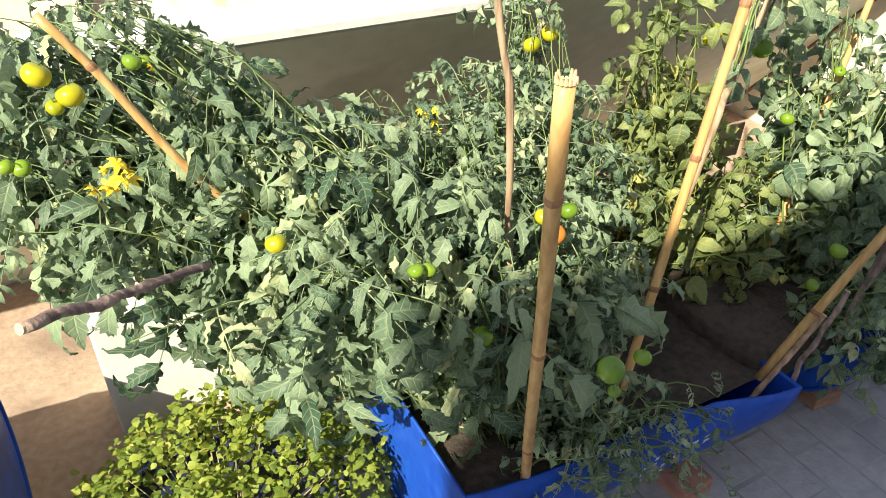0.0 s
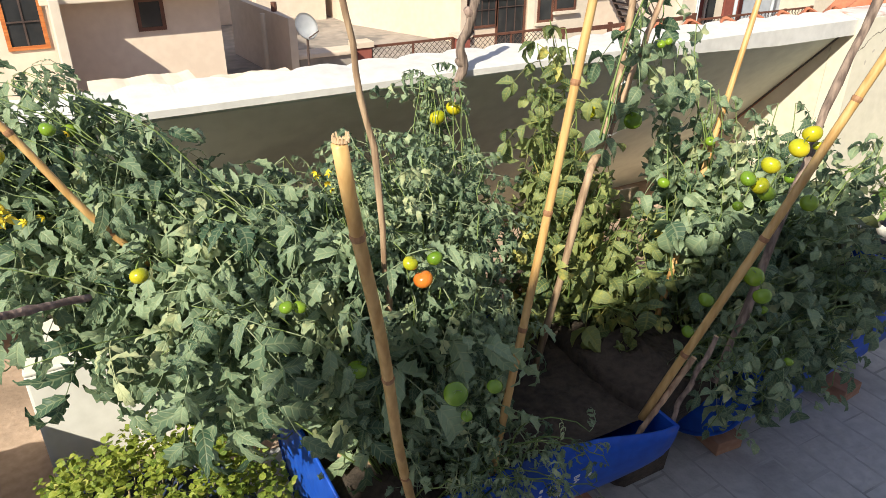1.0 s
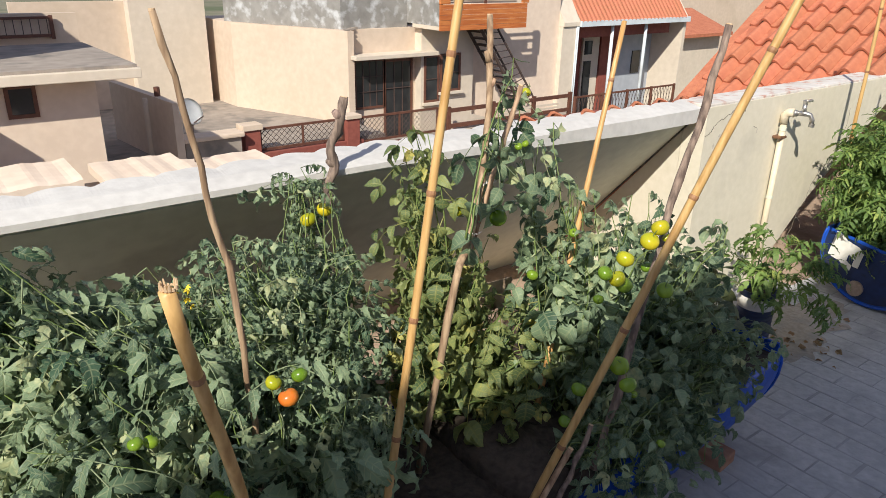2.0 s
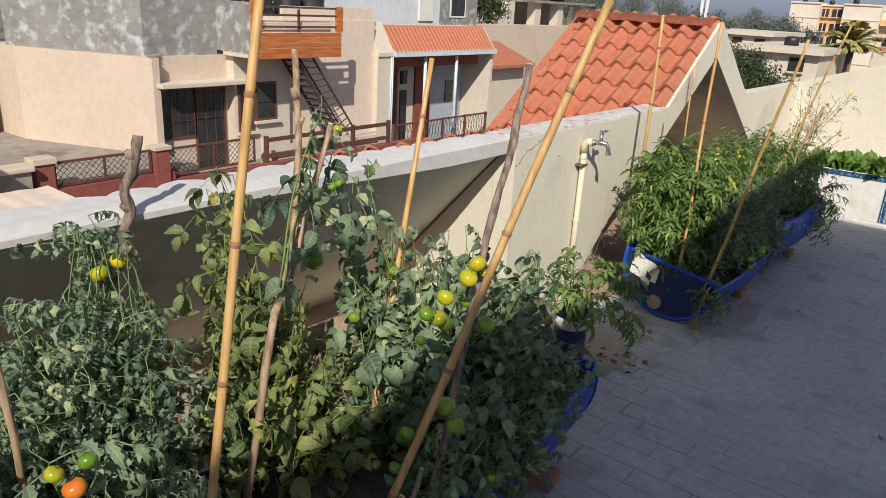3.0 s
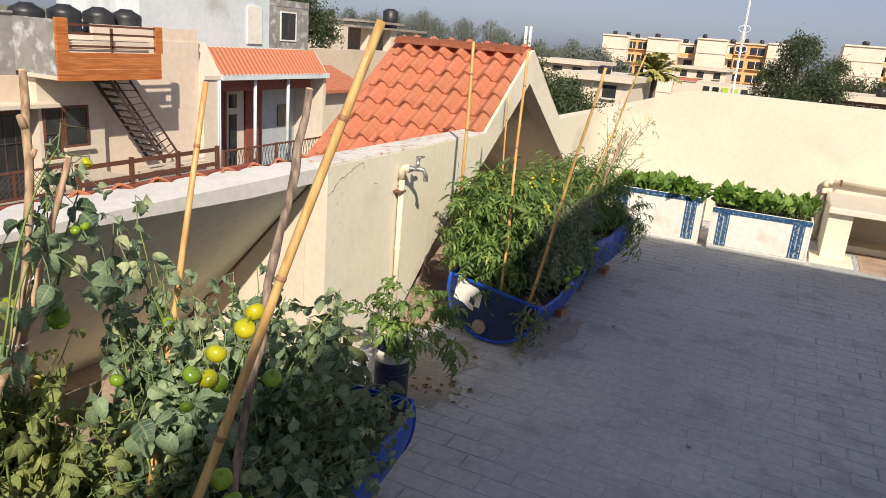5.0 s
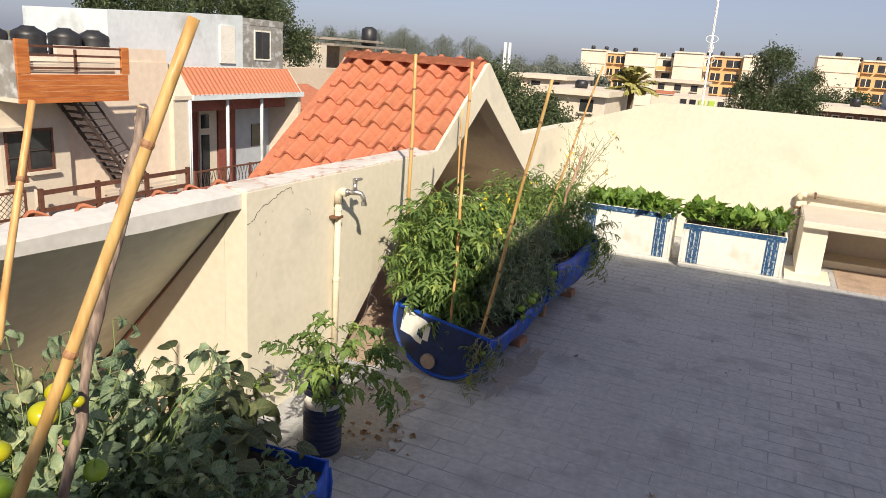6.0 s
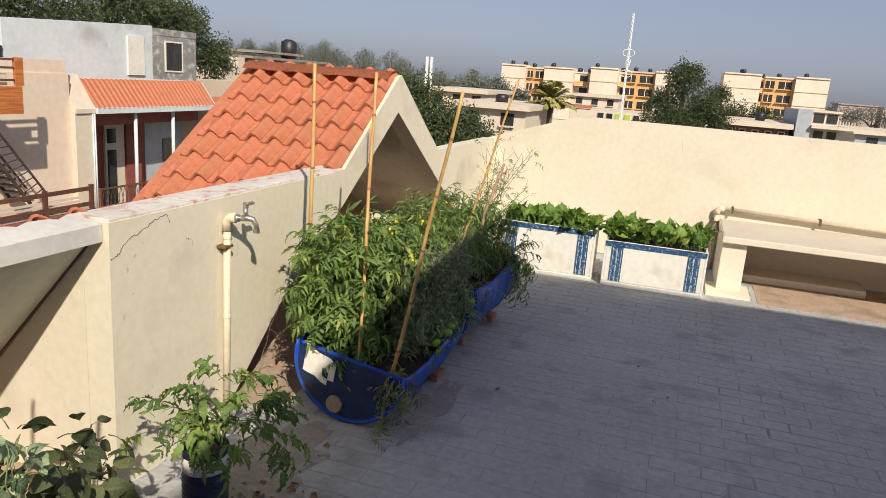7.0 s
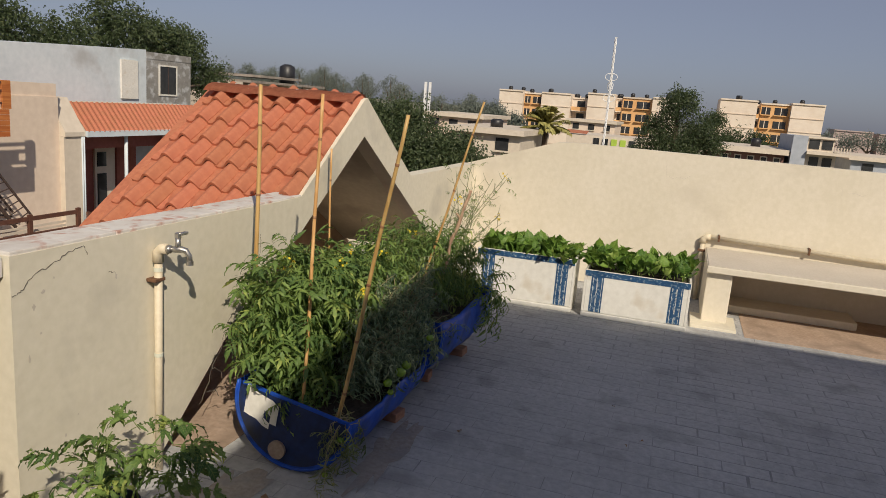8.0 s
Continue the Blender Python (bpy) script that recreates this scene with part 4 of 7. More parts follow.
def branch(p0, p1, r0, r1, label, material="bark", wob=0.02, seed=0, twigs=(), via=()):
    p0, p1 = Vector(p0), Vector(p1)
    root = thing("branch_stake", p0, label, "stake", "plant stakes")
    d = (p1 - p0)
    a = d.orthogonal().normalized(); b = d.normalized().cross(a)
    pts, rad = [], []
    for i in range(19):
        u = i / 18
        k = math.sin(math.pi * u)
        run = [p0, *map(Vector, via), p1]
        w = u * (len(run) - 1)
        on = run[min(int(w), len(run) - 2)].lerp(run[min(int(w), len(run) - 2) + 1], w - min(int(w), len(run) - 2))
        pts.append(on + (a * noise.noise((u * 4, seed, 0)) + b * noise.noise((u * 4, seed, 5))) * wob * 2 * k + (a * noise.noise((u * 13, seed, 1)) + b * noise.noise((u * 13, seed, 6))) * 0.007 * min(1.0, d.length))
        rad.append((r0 + (r1 - r0) * u) * (0.82 + 0.34 * noise.noise((u * 14, seed, 3)) + 0.30 * max(0, noise.noise((u * 9, seed, 8))) ))
    bm = tube(pts, rad, 9)
    for u, dx, dy, dz in twigs:
        q = pts[int(u * 18)]
        part("twig", tube([q, q + Vector((dx, dy, dz)) * 0.5, q + Vector((dx, dy, dz))], [r1 * 0.9, r1 * 0.8, r1 * 0.6], 7), M[material], root, "cut side twig", True)
    part("wood", bm, M[material], root, smooth=True)
    part("cut_end", tube([pts[-1], pts[-1] + d.normalized() * 0.003], rad[-1] * 0.97, 9), M["cut"], root)
    return root
# thick cane with a split end
E0, E1 = Vector((-2.592, -0.878, 0.36)), Vector((-2.815, -1.165, 1.345))
bamboo(E0, E1, 0.0115, 0.0108, "thick dry bamboo cane with a split top", 3, 0.2)
bm = bmesh.new()
rng = random.Random(2)
for k in range(14):
    a = 2 * math.pi * k / 14
    o = Vector((0.0085 * math.cos(a), 0.0085 * math.sin(a), 0))
    tube([E1 + o, E1 + o * 1.1 + Vector((0, 0, rng.uniform(0.002, 0.010)))], [0.0022, 0.001], 4, bm)
structure("trim", bm, M["cut"], "frayed fibres on the split cane top", "fibre")
bamboo((-2.407, -0.89, 0.36), (-2.147, -0.832, 1.71), 0.0105, 0.0095, "straight yellow bamboo cane in the soil", 4, 0.3)
bamboo((-1.97, -0.91, 0.40), (-1.494, -1.135, 1.705), 0.0115, 0.0105, "yellow bamboo cane that leans outwards", 4, 0.15)
bamboo((-1.675, -0.635, 0.40), (-1.314, -0.52, 1.53), 0.0105, 0.0085, joints=3)
branch((-2.572, -0.75, 0.40), (-2.675, -0.75, 1.60), 0.0078, 0.0065, "thin peeled branch used as a stake", "palebark", 0.004, 2, (), ((-2.580, -0.75, 0.80), (-2.597, -0.75, 1.17), (-2.632, -0.75, 1.38)))
branch((-2.09, -0.62, 0.40), (-1.752, -0.445, 1.55), 0.0120, 0.0098, "knotty grey branch tied with white string", "palebark", 0.006, 5, ((0.93, -0.012, 0.0, 0.03), (0.86, 0.015, 0.0, 0.02), (0.5, -0.016, 0.0, 0.014)), ((-2.03, -0.68, 0.965), (-1.938, -0.615, 1.05), (-1.868, -0.58, 1.16), (-1.812, -0.525, 1.35)))
branch((-1.935, -0.60, 0.96), (-1.777, -0.60, 1.397), 0.0088, 0.0078, "short peeled stick among the leaves", "palebark", 0.008, 9)
branch((-1.75, -0.93, 0.45), (-1.345, -0.865, 1.545), 0.0125, 0.0115, "dark crooked branch used as a stake", "bark", 0.014, 12, ((0.93, 0.012, 0.0, 0.022),))
branch((-2.02, 0.0, 0.93), (-1.917, 0.02, 1.288), 0.0185, 0.0165, "short knotty stub of a branch at the ledge", "bark", 0.03, 21, ((0.70, 0.028, 0.0, 0.016), (0.45, -0.024, 0.0, 0.02), (0.88, -0.02, 0.0, 0.022)))
branch((-3.10, -0.86, 1.06), (-3.285, -1.02, 1.150), 0.0065, 0.0075, "dark stick that pokes out of the leaves", "bark", 0.006, 30)
branch((-2.0, -0.92, 0.345), (-1.86, -0.94, 0.57), 0.009, 0.009, "short peeled stick in the soil", "palebark", 0.003, 33)
branch((-1.93, -0.95, 0.345), (-1.78, -0.93, 0.60), 0.008, 0.008, "grey dead stem in the soil", "bark", 0.008, 36)
branch((-2.70, -0.66, 0.42), (-2.52, -0.78, 0.34), 0.013, 0.013, "peeled cut stick on the soil", "palebark", 0.003, 38)
bamboo((-2.88, -0.55, 0.75), (-3.21, -0.55, 1.30), 0.0085, 0.0075, "old bamboo cane lying among the leaves", joints=3)
bamboo((1.15, -0.178, 0.38), (1.205, -0.146, 1.675), 0.0125, 0.0105, joints=4)
bamboo((0.93, -0.575, 0.30), (1.106, -0.513, 1.655), 0.0095, 0.0085, joints=4)
bamboo((0.936, -0.74, 0.25), (0.837, -1.014, 1.606), 0.0105, 0.0085, joints=5)
bamboo((2.06, -0.63, 0.40), (2.12, -0.952, 1.678), 0.0085, 0.0065, "pale thin cane leaning over the mustard", joints=4)
branch((2.30, -0.66, 0.40), (2.30, -0.866, 1.167), 0.014, 0.011, "rough brown stick among the mustard", "palebark", 0.012, 41, ((0.8, 0.0, 0.03, 0.03),))
bamboo((2.14, -0.07, 0.008), (2.124, -0.046, 1.341), 0.0075, 0.0065, joints=3)
for p in ((-1.938, -0.615, 1.05), (-1.868, -0.58, 1.16)):
    knot = thing("string_tie", p, "white string tied round a branch", "string", "string ties")
    c = Vector(p)
    loop = [c + Vector((0.0125 * math.cos(a), 0.0125 * math.sin(a), 0.005 * math.sin(3 * a))) for a in [2 * math.pi * k / 12 for k in range(13)]]
    part("loop", tube(loop, 0.0022, 5), M["string"], knot)
    part("tail", tube([c + Vector((0.012, 0, 0)), c + Vector((0.022, -0.006, -0.004)), c + Vector((0.034, -0.01, 0.003))], 0.0016, 5), M["string"], knot)

# ---- unseen upper storey behind the terrace, which keeps the sun off the floor ----
upper = thing("upper_storey", (-6, -6, 0), "plain unseen upper storey, made white to bounce light", "building", kind="structure")
# white is assumed here, to bounce more light onto the shaded terrace
part("wall", box(-6.14, -0.08, -9.0, -3.2, 0.0, 3.9), M["planter"], upper)
part("roof", box(-6.14, -0.08, -9.0, -3.2, 3.902, 4.0), M["greywash"], upper)
structure("wall_back", box(-9.0, -6.06, -9.15, -9.002, -0.2, 1.25), M["cream"], "plain cream parapet of the terrace", "wall")
structure("wall_left", box(-9.15, -9.002, -9, 1.3, -0.2, 1.1), M["cream"], "plain cream end wall of the terrace", "wall")
structure("wall_back", box(0.04, FAR_X, -9.15, -9.002, -0.2, 1.25), M["cream"], "plain cream parapet of the terrace", "wall")

# ---- leaves ----
CUPPED = True


def leaflet(L, W, stations=5, saw=0.25, fold=0.35, droop=0.5, twist=0.0, rng=random):
    """One leaf blade along x: a cupped strip with an uneven lobed edge, folded at the midrib, drooping to its tip.
    Each vertex also holds how far it lies from the midrib and along the blade, for the veins."""
    v, f = [], []
    bend = rng.uniform(-0.25, 0.25)
    cup = rng.uniform(-0.1, 0.55)
    for i in range(stations + 1):
        u = i / stations
        w = W * (math.sin(math.pi * min(1, u + 0.04) ** 0.72)) ** 0.85 * (1 + saw * (1 if i % 2 else -0.7) * rng.uniform(0.5, 1.3))
        if i == stations:
            w = W * 0.02
        t = droop * u * 1.7
        x, z = L * (math.sin(t) / max(t, 1e-3)) * u, -L * u * (1 - math.cos(t)) / max(t, 1e-3)
        y = bend * L * u * u
        h0, h1 = (w * fold * rng.uniform(0.3, 1.6) * (1 if i % 2 else 0.6) for _ in range(2))
        if saw < 0.1:
            h0 = h1 = w * fold * rng.uniform(0.75, 1.2)
        tw, back = twist * u, 0.09 * L * (0.4 if i % 2 else -0.4) * min(1, saw / 0.15)
        v.append((x, y, z, 0, u))
        for s, h in ((1, h0), (-1, h1)):
            if CUPPED:
                v.append((x + back * 0.3, y + s * w * math.cos(tw) * 0.56, z + h * 0.85 + s * 0.56 * w * math.sin(tw), 0.55, u))
            v.append((x + back, y + s * w * math.cos(tw) * 0.96, z + h - cup * w * 0.5 + s * w * math.sin(tw), 1, u))
    for i in range(stations):
        if CUPPED:
            a, b = 5 * i, 5 * i + 5
            f += [(a, b, b + 1, a + 1), (a + 1, b + 1, b + 2, a + 2), (a, a + 3, b + 3, b), (a + 3, a + 4, b + 4, b + 3)]
        else:
            a, b = 3 * i, 3 * i + 3
            f += [(a, b, b + 1, a + 1), (a, a + 2, b + 2, b)]
    return np.array(v, float), f


def moved(v, m):
    m = np.array(m)
    return np.concatenate([v[:, :3] @ m[:3, :3].T + m[:3, 3], v[:, 3:]], axis=1)


def strip(points, r):
    """A thin three-sided stalk."""
    v, f = [], []
    for i, p in enumerate(points):
        rr = r * (1 - 0.6 * i / (len(points) - 1))
        for a in (0, 2.1, 4.2):
            v.append((p[0], p[1] + rr * math.cos(a), p[2] + rr * math.sin(a), 0, 0))
        if i:
            b = 3 * i
            for k in range(3):
                f.append((b - 3 + k, b - 3 + (k + 1) % 3, b + (k + 1) % 3, b + k))
    return np.array(v), f


def joined(parts_):
    vs, fs, n = [], [], 0
    for v, f in parts_:
        vs.append(v)
        fs += [tuple(i + n for i in face) for face in f]
        n += len(v)
    return np.concatenate(vs), fs


def tomato_leaf(rng, L=0.20, pairs=3, wide=0.36, droop=0.5, curl=0.5, stations=5, saw=0.3):
    """A compound leaf: a bowed stalk with pairs of lobed leaflets and one at its tip."""
    bow = rng.uniform(0.2, 0.55) * droop * 2
    def on(u):
        return Vector((L * u * (1 - 0.12 * bow * u), 0.02 * L * math.sin(3 * u), L * (0.18 * u - bow * u * u * 0.75)))
    out = [strip([on(i / 5) for i in range(6)], 0.0022)]
    for k in range(pairs):
        u = 0.30 + 0.58 * k / max(1, pairs - 1) + rng.uniform(-0.03, 0.03)
        size = L * (0.34 + 0.10 * math.sin(math.pi * (k + 0.6) / pairs)) * rng.uniform(0.85, 1.15)
        for s in (-1, 1):
            v, f = leaflet(size, size * wide * rng.uniform(0.8, 1.15), stations, saw, rng.uniform(0.25, 0.85), rng.uniform(0.3, 0.8) * curl * 2, rng.uniform(-0.5, 0.5) * curl, rng)
            m = Matrix.Translation(on(u)) @ Matrix.Rotation(s * radians(rng.uniform(50, 75)), 4, "Z") @ Matrix.Rotation(radians(rng.uniform(-10, 35) * droop * 2), 4, "Y") @ Matrix.Rotation(radians(rng.uniform(-30, 30)), 4, "X")
            out.append((moved(v, m), f))
    size = L * 0.46 * rng.uniform(0.9, 1.15)
    v, f = leaflet(size, size * wide * 1.1, stations, saw, rng.uniform(0.2, 0.5), rng.uniform(0.4, 0.9) * curl * 2, 0, rng)
    out.append((moved(v, Matrix.Translation(on(1)) @ Matrix.Rotation(radians(18 + 40 * bow), 4, "Y")), f))
    return joined(out)


def leaf_shapes(rng):
    return dict(
        big=[tomato_leaf(rng, rng.uniform(0.16, 0.23), 3, rng.uniform(0.14, 0.20), 0.9, 0.9, 8, 0.20) for _ in range(18)],
        small=[tomato_leaf(rng, rng.uniform(0.10, 0.15), 3, rng.uniform(0.11, 0.17), 0.7, 1.3, 6, 0.26) for _ in range(18)],
        pale=[tomato_leaf(rng, rng.uniform(0.12, 0.18), 2, rng.uniform(0.25, 0.35), 0.95, 0.8, 7, 0.05) for k in range(18)],
        young=[tomato_leaf(rng, rng.uniform(0.15, 0.21), 4, rng.uniform(0.13, 0.18), 0.55, 0.6, 8, 0.26) for _ in range(10)],
        narrow=[tomato_leaf(rng, 0.125, 4, 0.125, 0.4, 0.5, 6, 0.22) for _ in range(10)],
        wisp=[tomato_leaf(rng, 0.13, 3, 0.07, 0.8, 1.0, 4, 0.2) for _ in range(8)],
        broad=[joined([strip([(0, 0, 0), (0.03, 0, 0.01), (0.06, 0, 0.008)], 0.003), (leaflet(0.115, 0.046, 7, 0.02, 0.16, rng.uniform(0.4, 0.9), rng.uniform(-.4, .4), rng)[0] + (0.055, 0, 0.008, 0, 0), leaflet(0.15, 0.05, 7)[1])]) for _ in range(6)],
        single=[leaflet(0.05, 0.017, 3, 0.1, 0.3, rng.uniform(0.2, 0.6), 0, rng) for _ in range(5)],
        round=[leaflet(0.024, 0.0105, 5, 0.08, 0.35, rng.uniform(0.1, 0.6), 0, rng) for _ in range(5)],
        salad=[joined([strip([(0, 0, 0), (0.03, 0, 0.0), (0.06, 0, 0.0)], 0.004), (leaflet(0.11, 0.046, 7, 0.09, 0.5, rng.uniform(0.2, 0.8), rng.uniform(-.5, .5), rng)[0] + (0.05, 0, 0, 0, 0), leaflet(0.12, 0.04, 7)[1])]) for _ in range(8)],
    )


LEAVES = leaf_shapes(random.Random(11))
CUPPED = False
LITE = leaf_shapes(random.Random(11))


def turned(point, azimuth, rise, roll, size):
    return Matrix.Translation(point) @ Matrix.Rotation(azimuth, 4, "Z") @ Matrix.Rotation(-rise, 4, "Y") @ Matrix.Rotation(roll, 4, "X") @ Matrix.Diagonal((size, size, size, 1))


def mass(name, kind, places, material, parent, label=""):
    """Many leaves in one mesh."""
    shapes = LITE[kind]
    vs, fs, n = [], [], 0
    for i, m in enumerate(places):
        v, f = shapes[i % len(shapes)]
        vs.append(moved(v, m))
        fs += [tuple(k + n for k in face) for face in f]
        n += len(v)
    me = raw_mesh(name, np.concatenate(vs), fs, material, True)
    ob = part(name, me, None, parent, label)
    return tagged(ob, kind="stuff")


MESHES = {}
def leaf_objects(kind, places, material, parent):
    key = (kind, material.name)
    if key not in MESHES:
        MESHES[key] = [raw_mesh("leaf", v, f, material, True) for v, f in LEAVES[kind]]
    for i, m in enumerate(places):
        part("leaf", MESHES[key][i % len(MESHES[key])], None, parent, matrix=m)


def canopy(rng, blobs, count, rise=(-50, 25), sizes=(0.75, 1.2), shell=0.45, out=1.0):
    """Leaf places in a set of ellipsoids (centre, radii), thicker near their skin; each leaf points outwards and droops."""
    vol = [b[1][0] * b[1][1] * b[1][2] for b in blobs]
    places = []
    for _ in range(count):
        c, r = rng.choices(blobs, vol)[0]
        d = Vector((rng.gauss(0, 1), rng.gauss(0, 1), rng.gauss(0, 1))).normalized()
        k = rng.random() ** shell
        p = Vector((c[0] + d.x * r[0] * k, c[1] + d.y * r[1] * k, c[2] + d.z * r[2] * k))
        az = math.atan2(d.y * out, d.x * out) + rng.gauss(0, 0.8)
        rs = radians(rng.uniform(*rise) + 25 * d.z)
        places.append(turned(p, az, rs, radians(rng.gauss(0, 28)), rng.uniform(*sizes)))
    return places


def stems(rng, base, ends, r=0.006, sag=0.12):
    bm = bmesh.new()
    for e in ends:
        a, b = Vector(base) + Vector((rng.uniform(-.05, .05), rng.uniform(-.05, .05), 0)), Vector(e)
        mid = a.lerp(b, 0.5) + Vector((rng.uniform(-.08, .08), rng.uniform(-.08, .08), sag + rng.uniform(-.05, .05)))
        pts = []
        for i in range(9):
            u = i / 8
            pts.append(a * (1 - u) ** 2 + mid * 2 * u * (1 - u) + b * u * u + Vector((noise.noise((u * 5, e[0] * 7, 0)), noise.noise((u * 5, e[1] * 7, 3)), 0)) * 0.02)
        tube(pts, [r * (1 - 0.6 * i / 8) for i in range(9)], 6, bm, True)
    return bm


def tomato_mesh(r, seed):
    rg = random.Random(seed)
    bm = bmesh.new()
    bmesh.ops.create_uvsphere(bm, u_segments=20, v_segments=12, radius=r)
    for v in bm.verts:
        a = math.atan2(v.co.y, v.co.x)
        top = max(0, v.co.z / r)
        k = 1 + 0.03 * math.cos(5 * a + rg.random()) * (0.3 + top)
        v.co = Vector((v.co.x * k * 1.04, v.co.y * k * 1.04, v.co.z * (0.92 - 0.14 * top ** 3)))
    return bm


def fruit(point, r, colour, parent, seed=0, name="tomato"):
    p = Vector(point)
    r *= 0.92
    bm = tomato_mesh(r, seed)
    tilt = Matrix.Translation(p) @ Euler((0.5 * math.sin(seed * 3.1), 0.5 * math.cos(seed * 1.7), seed)).to_matrix().to_4x4()
    ob = part(name, bm, M[colour], parent, "ripening orange tomato" if colour == "tom_red" else "yellowing green tomato" if colour == "tom_yellow" else "green tomato", True, tilt)
    # calyx and stalk
    vs = []
    for k in range(5):
        v, f = leaflet(r * 0.9, r * 0.13, 3, 0, 0.2, 0.9, 0, random.Random(k))
        vs.append((moved(v, Matrix.Translation((0, 0, r * 0.78)) @ Matrix.Rotation(k * 1.257, 4, "Z") @ Matrix.Rotation(radians(-8), 4, "Y")), f))
    vs.append(strip([(0, 0, r * 0.75), (0.004, 0.002, r * 1.2), (0.012, 0.004, r * 1.7)], 0.002))
    v, f = joined(vs)
    c = new("calyx", raw_mesh("calyx", v, f, M["stem"]))
    c.parent = ob
    return ob


def flower_bunch(point, parent, count, spread, size, rng, name="blossom"):
    vs = []
    for _ in range(count):
        o = Vector(point) + Vector((rng.uniform(-1, 1), rng.uniform(-1, 1), rng.uniform(-1, 1))) * spread
        q = Euler((rng.uniform(-1.2, 1.2), rng.uniform(-1.2, 1.2), rng.uniform(0, 6))).to_matrix().to_4x4()
        for k in range(6):
            v, f = leaflet(size, size * 0.22, 3, 0, 0.3, 0.7, 0, rng)
            vs.append((moved(v, Matrix.Translation(o) @ q @ Matrix.Rotation(k * 1.05, 4, "Z")), f))
    v, f = joined(vs)
    return part(name, raw_mesh(name, v, f, M["petal"]), None, parent, "yellow blossom")


# ---- tomato plants ----
def tomato_plant(base, label, blobs, kind, own, rest, material, rise=(-50, 25), sizes=(0.75, 1.2), seed=0, name="tomato_plant", category="tomato plant", stem="stem", stalks=10, r=0.006):
    rg = random.Random(seed)
    root = thing(name, base, label, category, "plants on the terrace")
    ends = []
    for _ in range(stalks):
        c, rr = rg.choice(blobs)
        d = Vector((rg.gauss(0, 1), rg.gauss(0, 1), rg.gauss(0.4, 1))).normalized()
        ends.append((c[0] + d.x * rr[0] * 0.75, c[1] + d.y * rr[1] * 0.75, c[2] + d.z * rr[2] * 0.75))
    part("stem", stems(rg, base, ends, r), M[stem], root, smooth=True)
    leaf_objects(kind, canopy(rg, blobs, own, rise, sizes, 0.25), M[material], root)
    if rest:
        mass("foliage", kind, canopy(rg, blobs, rest, rise, sizes, 0.5), M[material + "j"], root)
    return root


def clear_of(fruits):
    """True where a leaf would not hang in front of a fruit."""
    def ok(p):
        return not any(abs(p.x - f[1]) < 0.055 and -0.04 < p.z - f[3] < 0.11 and p.y < f[2] + 0.02 for f in fruits)
    return ok


def vine_plant(bases, label, blobs, vines, kind, material, rise=(-60, 20), sizes=(0.75, 1.2), seed=0, low=None, step=0.05, start=0.35, name="tomato_plant", category="tomato plant", stem="stem", r=0.0045, own=290, arch=0.10):
    """Long bowed shoots from the soil to places in the ellipsoids, with leaves set round each shoot."""
    rg = random.Random(seed)
    base0 = bases[0]
    root = thing(name, base0, label, category, "plants on the terrace")
    vol = [b[1][0] * b[1][1] * b[1][2] for b in blobs]
    bm, places = bmesh.new(), []
    for _ in range(vines):
        c, rr = rg.choices(blobs, vol)[0]
        d = Vector((rg.gauss(0, 1), rg.gauss(0, 1), rg.gauss(0.25, 1))).normalized()
        k = rg.random() ** 0.3
        e = Vector((c[0] + d.x * rr[0] * k, c[1] + d.y * rr[1] * k, c[2] + d.z * rr[2] * k))
        b = Vector(rg.choice(bases)) + Vector((rg.uniform(-.06, .06), rg.uniform(-.06, .06), 0))
        mid_ = b.lerp(e, 0.5) + Vector((rg.uniform(-.10, .10), rg.uniform(-.10, .10), arch + rg.uniform(-.08, .12)))
        pts = []
        for i in range(13):
            u = i / 12
            q = b * (1 - u) ** 2 + mid_ * 2 * u * (1 - u) + e * u * u
            q += Vector((noise.noise((u * 6, e.x * 7, e.z)), noise.noise((u * 6, e.y * 7, 3)), noise.noise((u * 6, e.x * 5, 9)))) * 0.03 * u
            pts.append(q)
        tube(pts, [r * (1 - 0.65 * i / 12) for i in range(13)], 5, bm, True)
        length = (e - b).length
        n = max(3, int(length * (1 - start) / step))
        a0 = rg.uniform(0, 6.3)
        for i in range(n + 1):
            u = start + (1 - start) * i / n
            p = pts[0]
            j = min(11, int(u * 12))
            p = pts[j].lerp(pts[j + 1], u * 12 - j)
            if low and p.z < low(p.x, p.y):
                continue
            if not CLEAR(p):
                continue
            size = rg.uniform(*sizes) * (0.62 + 0.38 * math.sin(math.pi * min(1, 0.25 + u * 0.75)))
            places.append(turned(p, a0 + i * 2.4 + rg.gauss(0, 0.35), radians(rg.uniform(*rise) + (35 if i == n else 0)), radians(rg.gauss(0, 35)), size))
    part("stem", bm, M[stem], root, smooth=True)
    places.sort(key=lambda m: m.translation.y - 0.3 * m.translation.z)
    leaf_objects(kind, places[:own], M[material], root)
    if len(places) > own:
        mass("foliage", kind, places[own:], M[material + "j"], root)
    return root


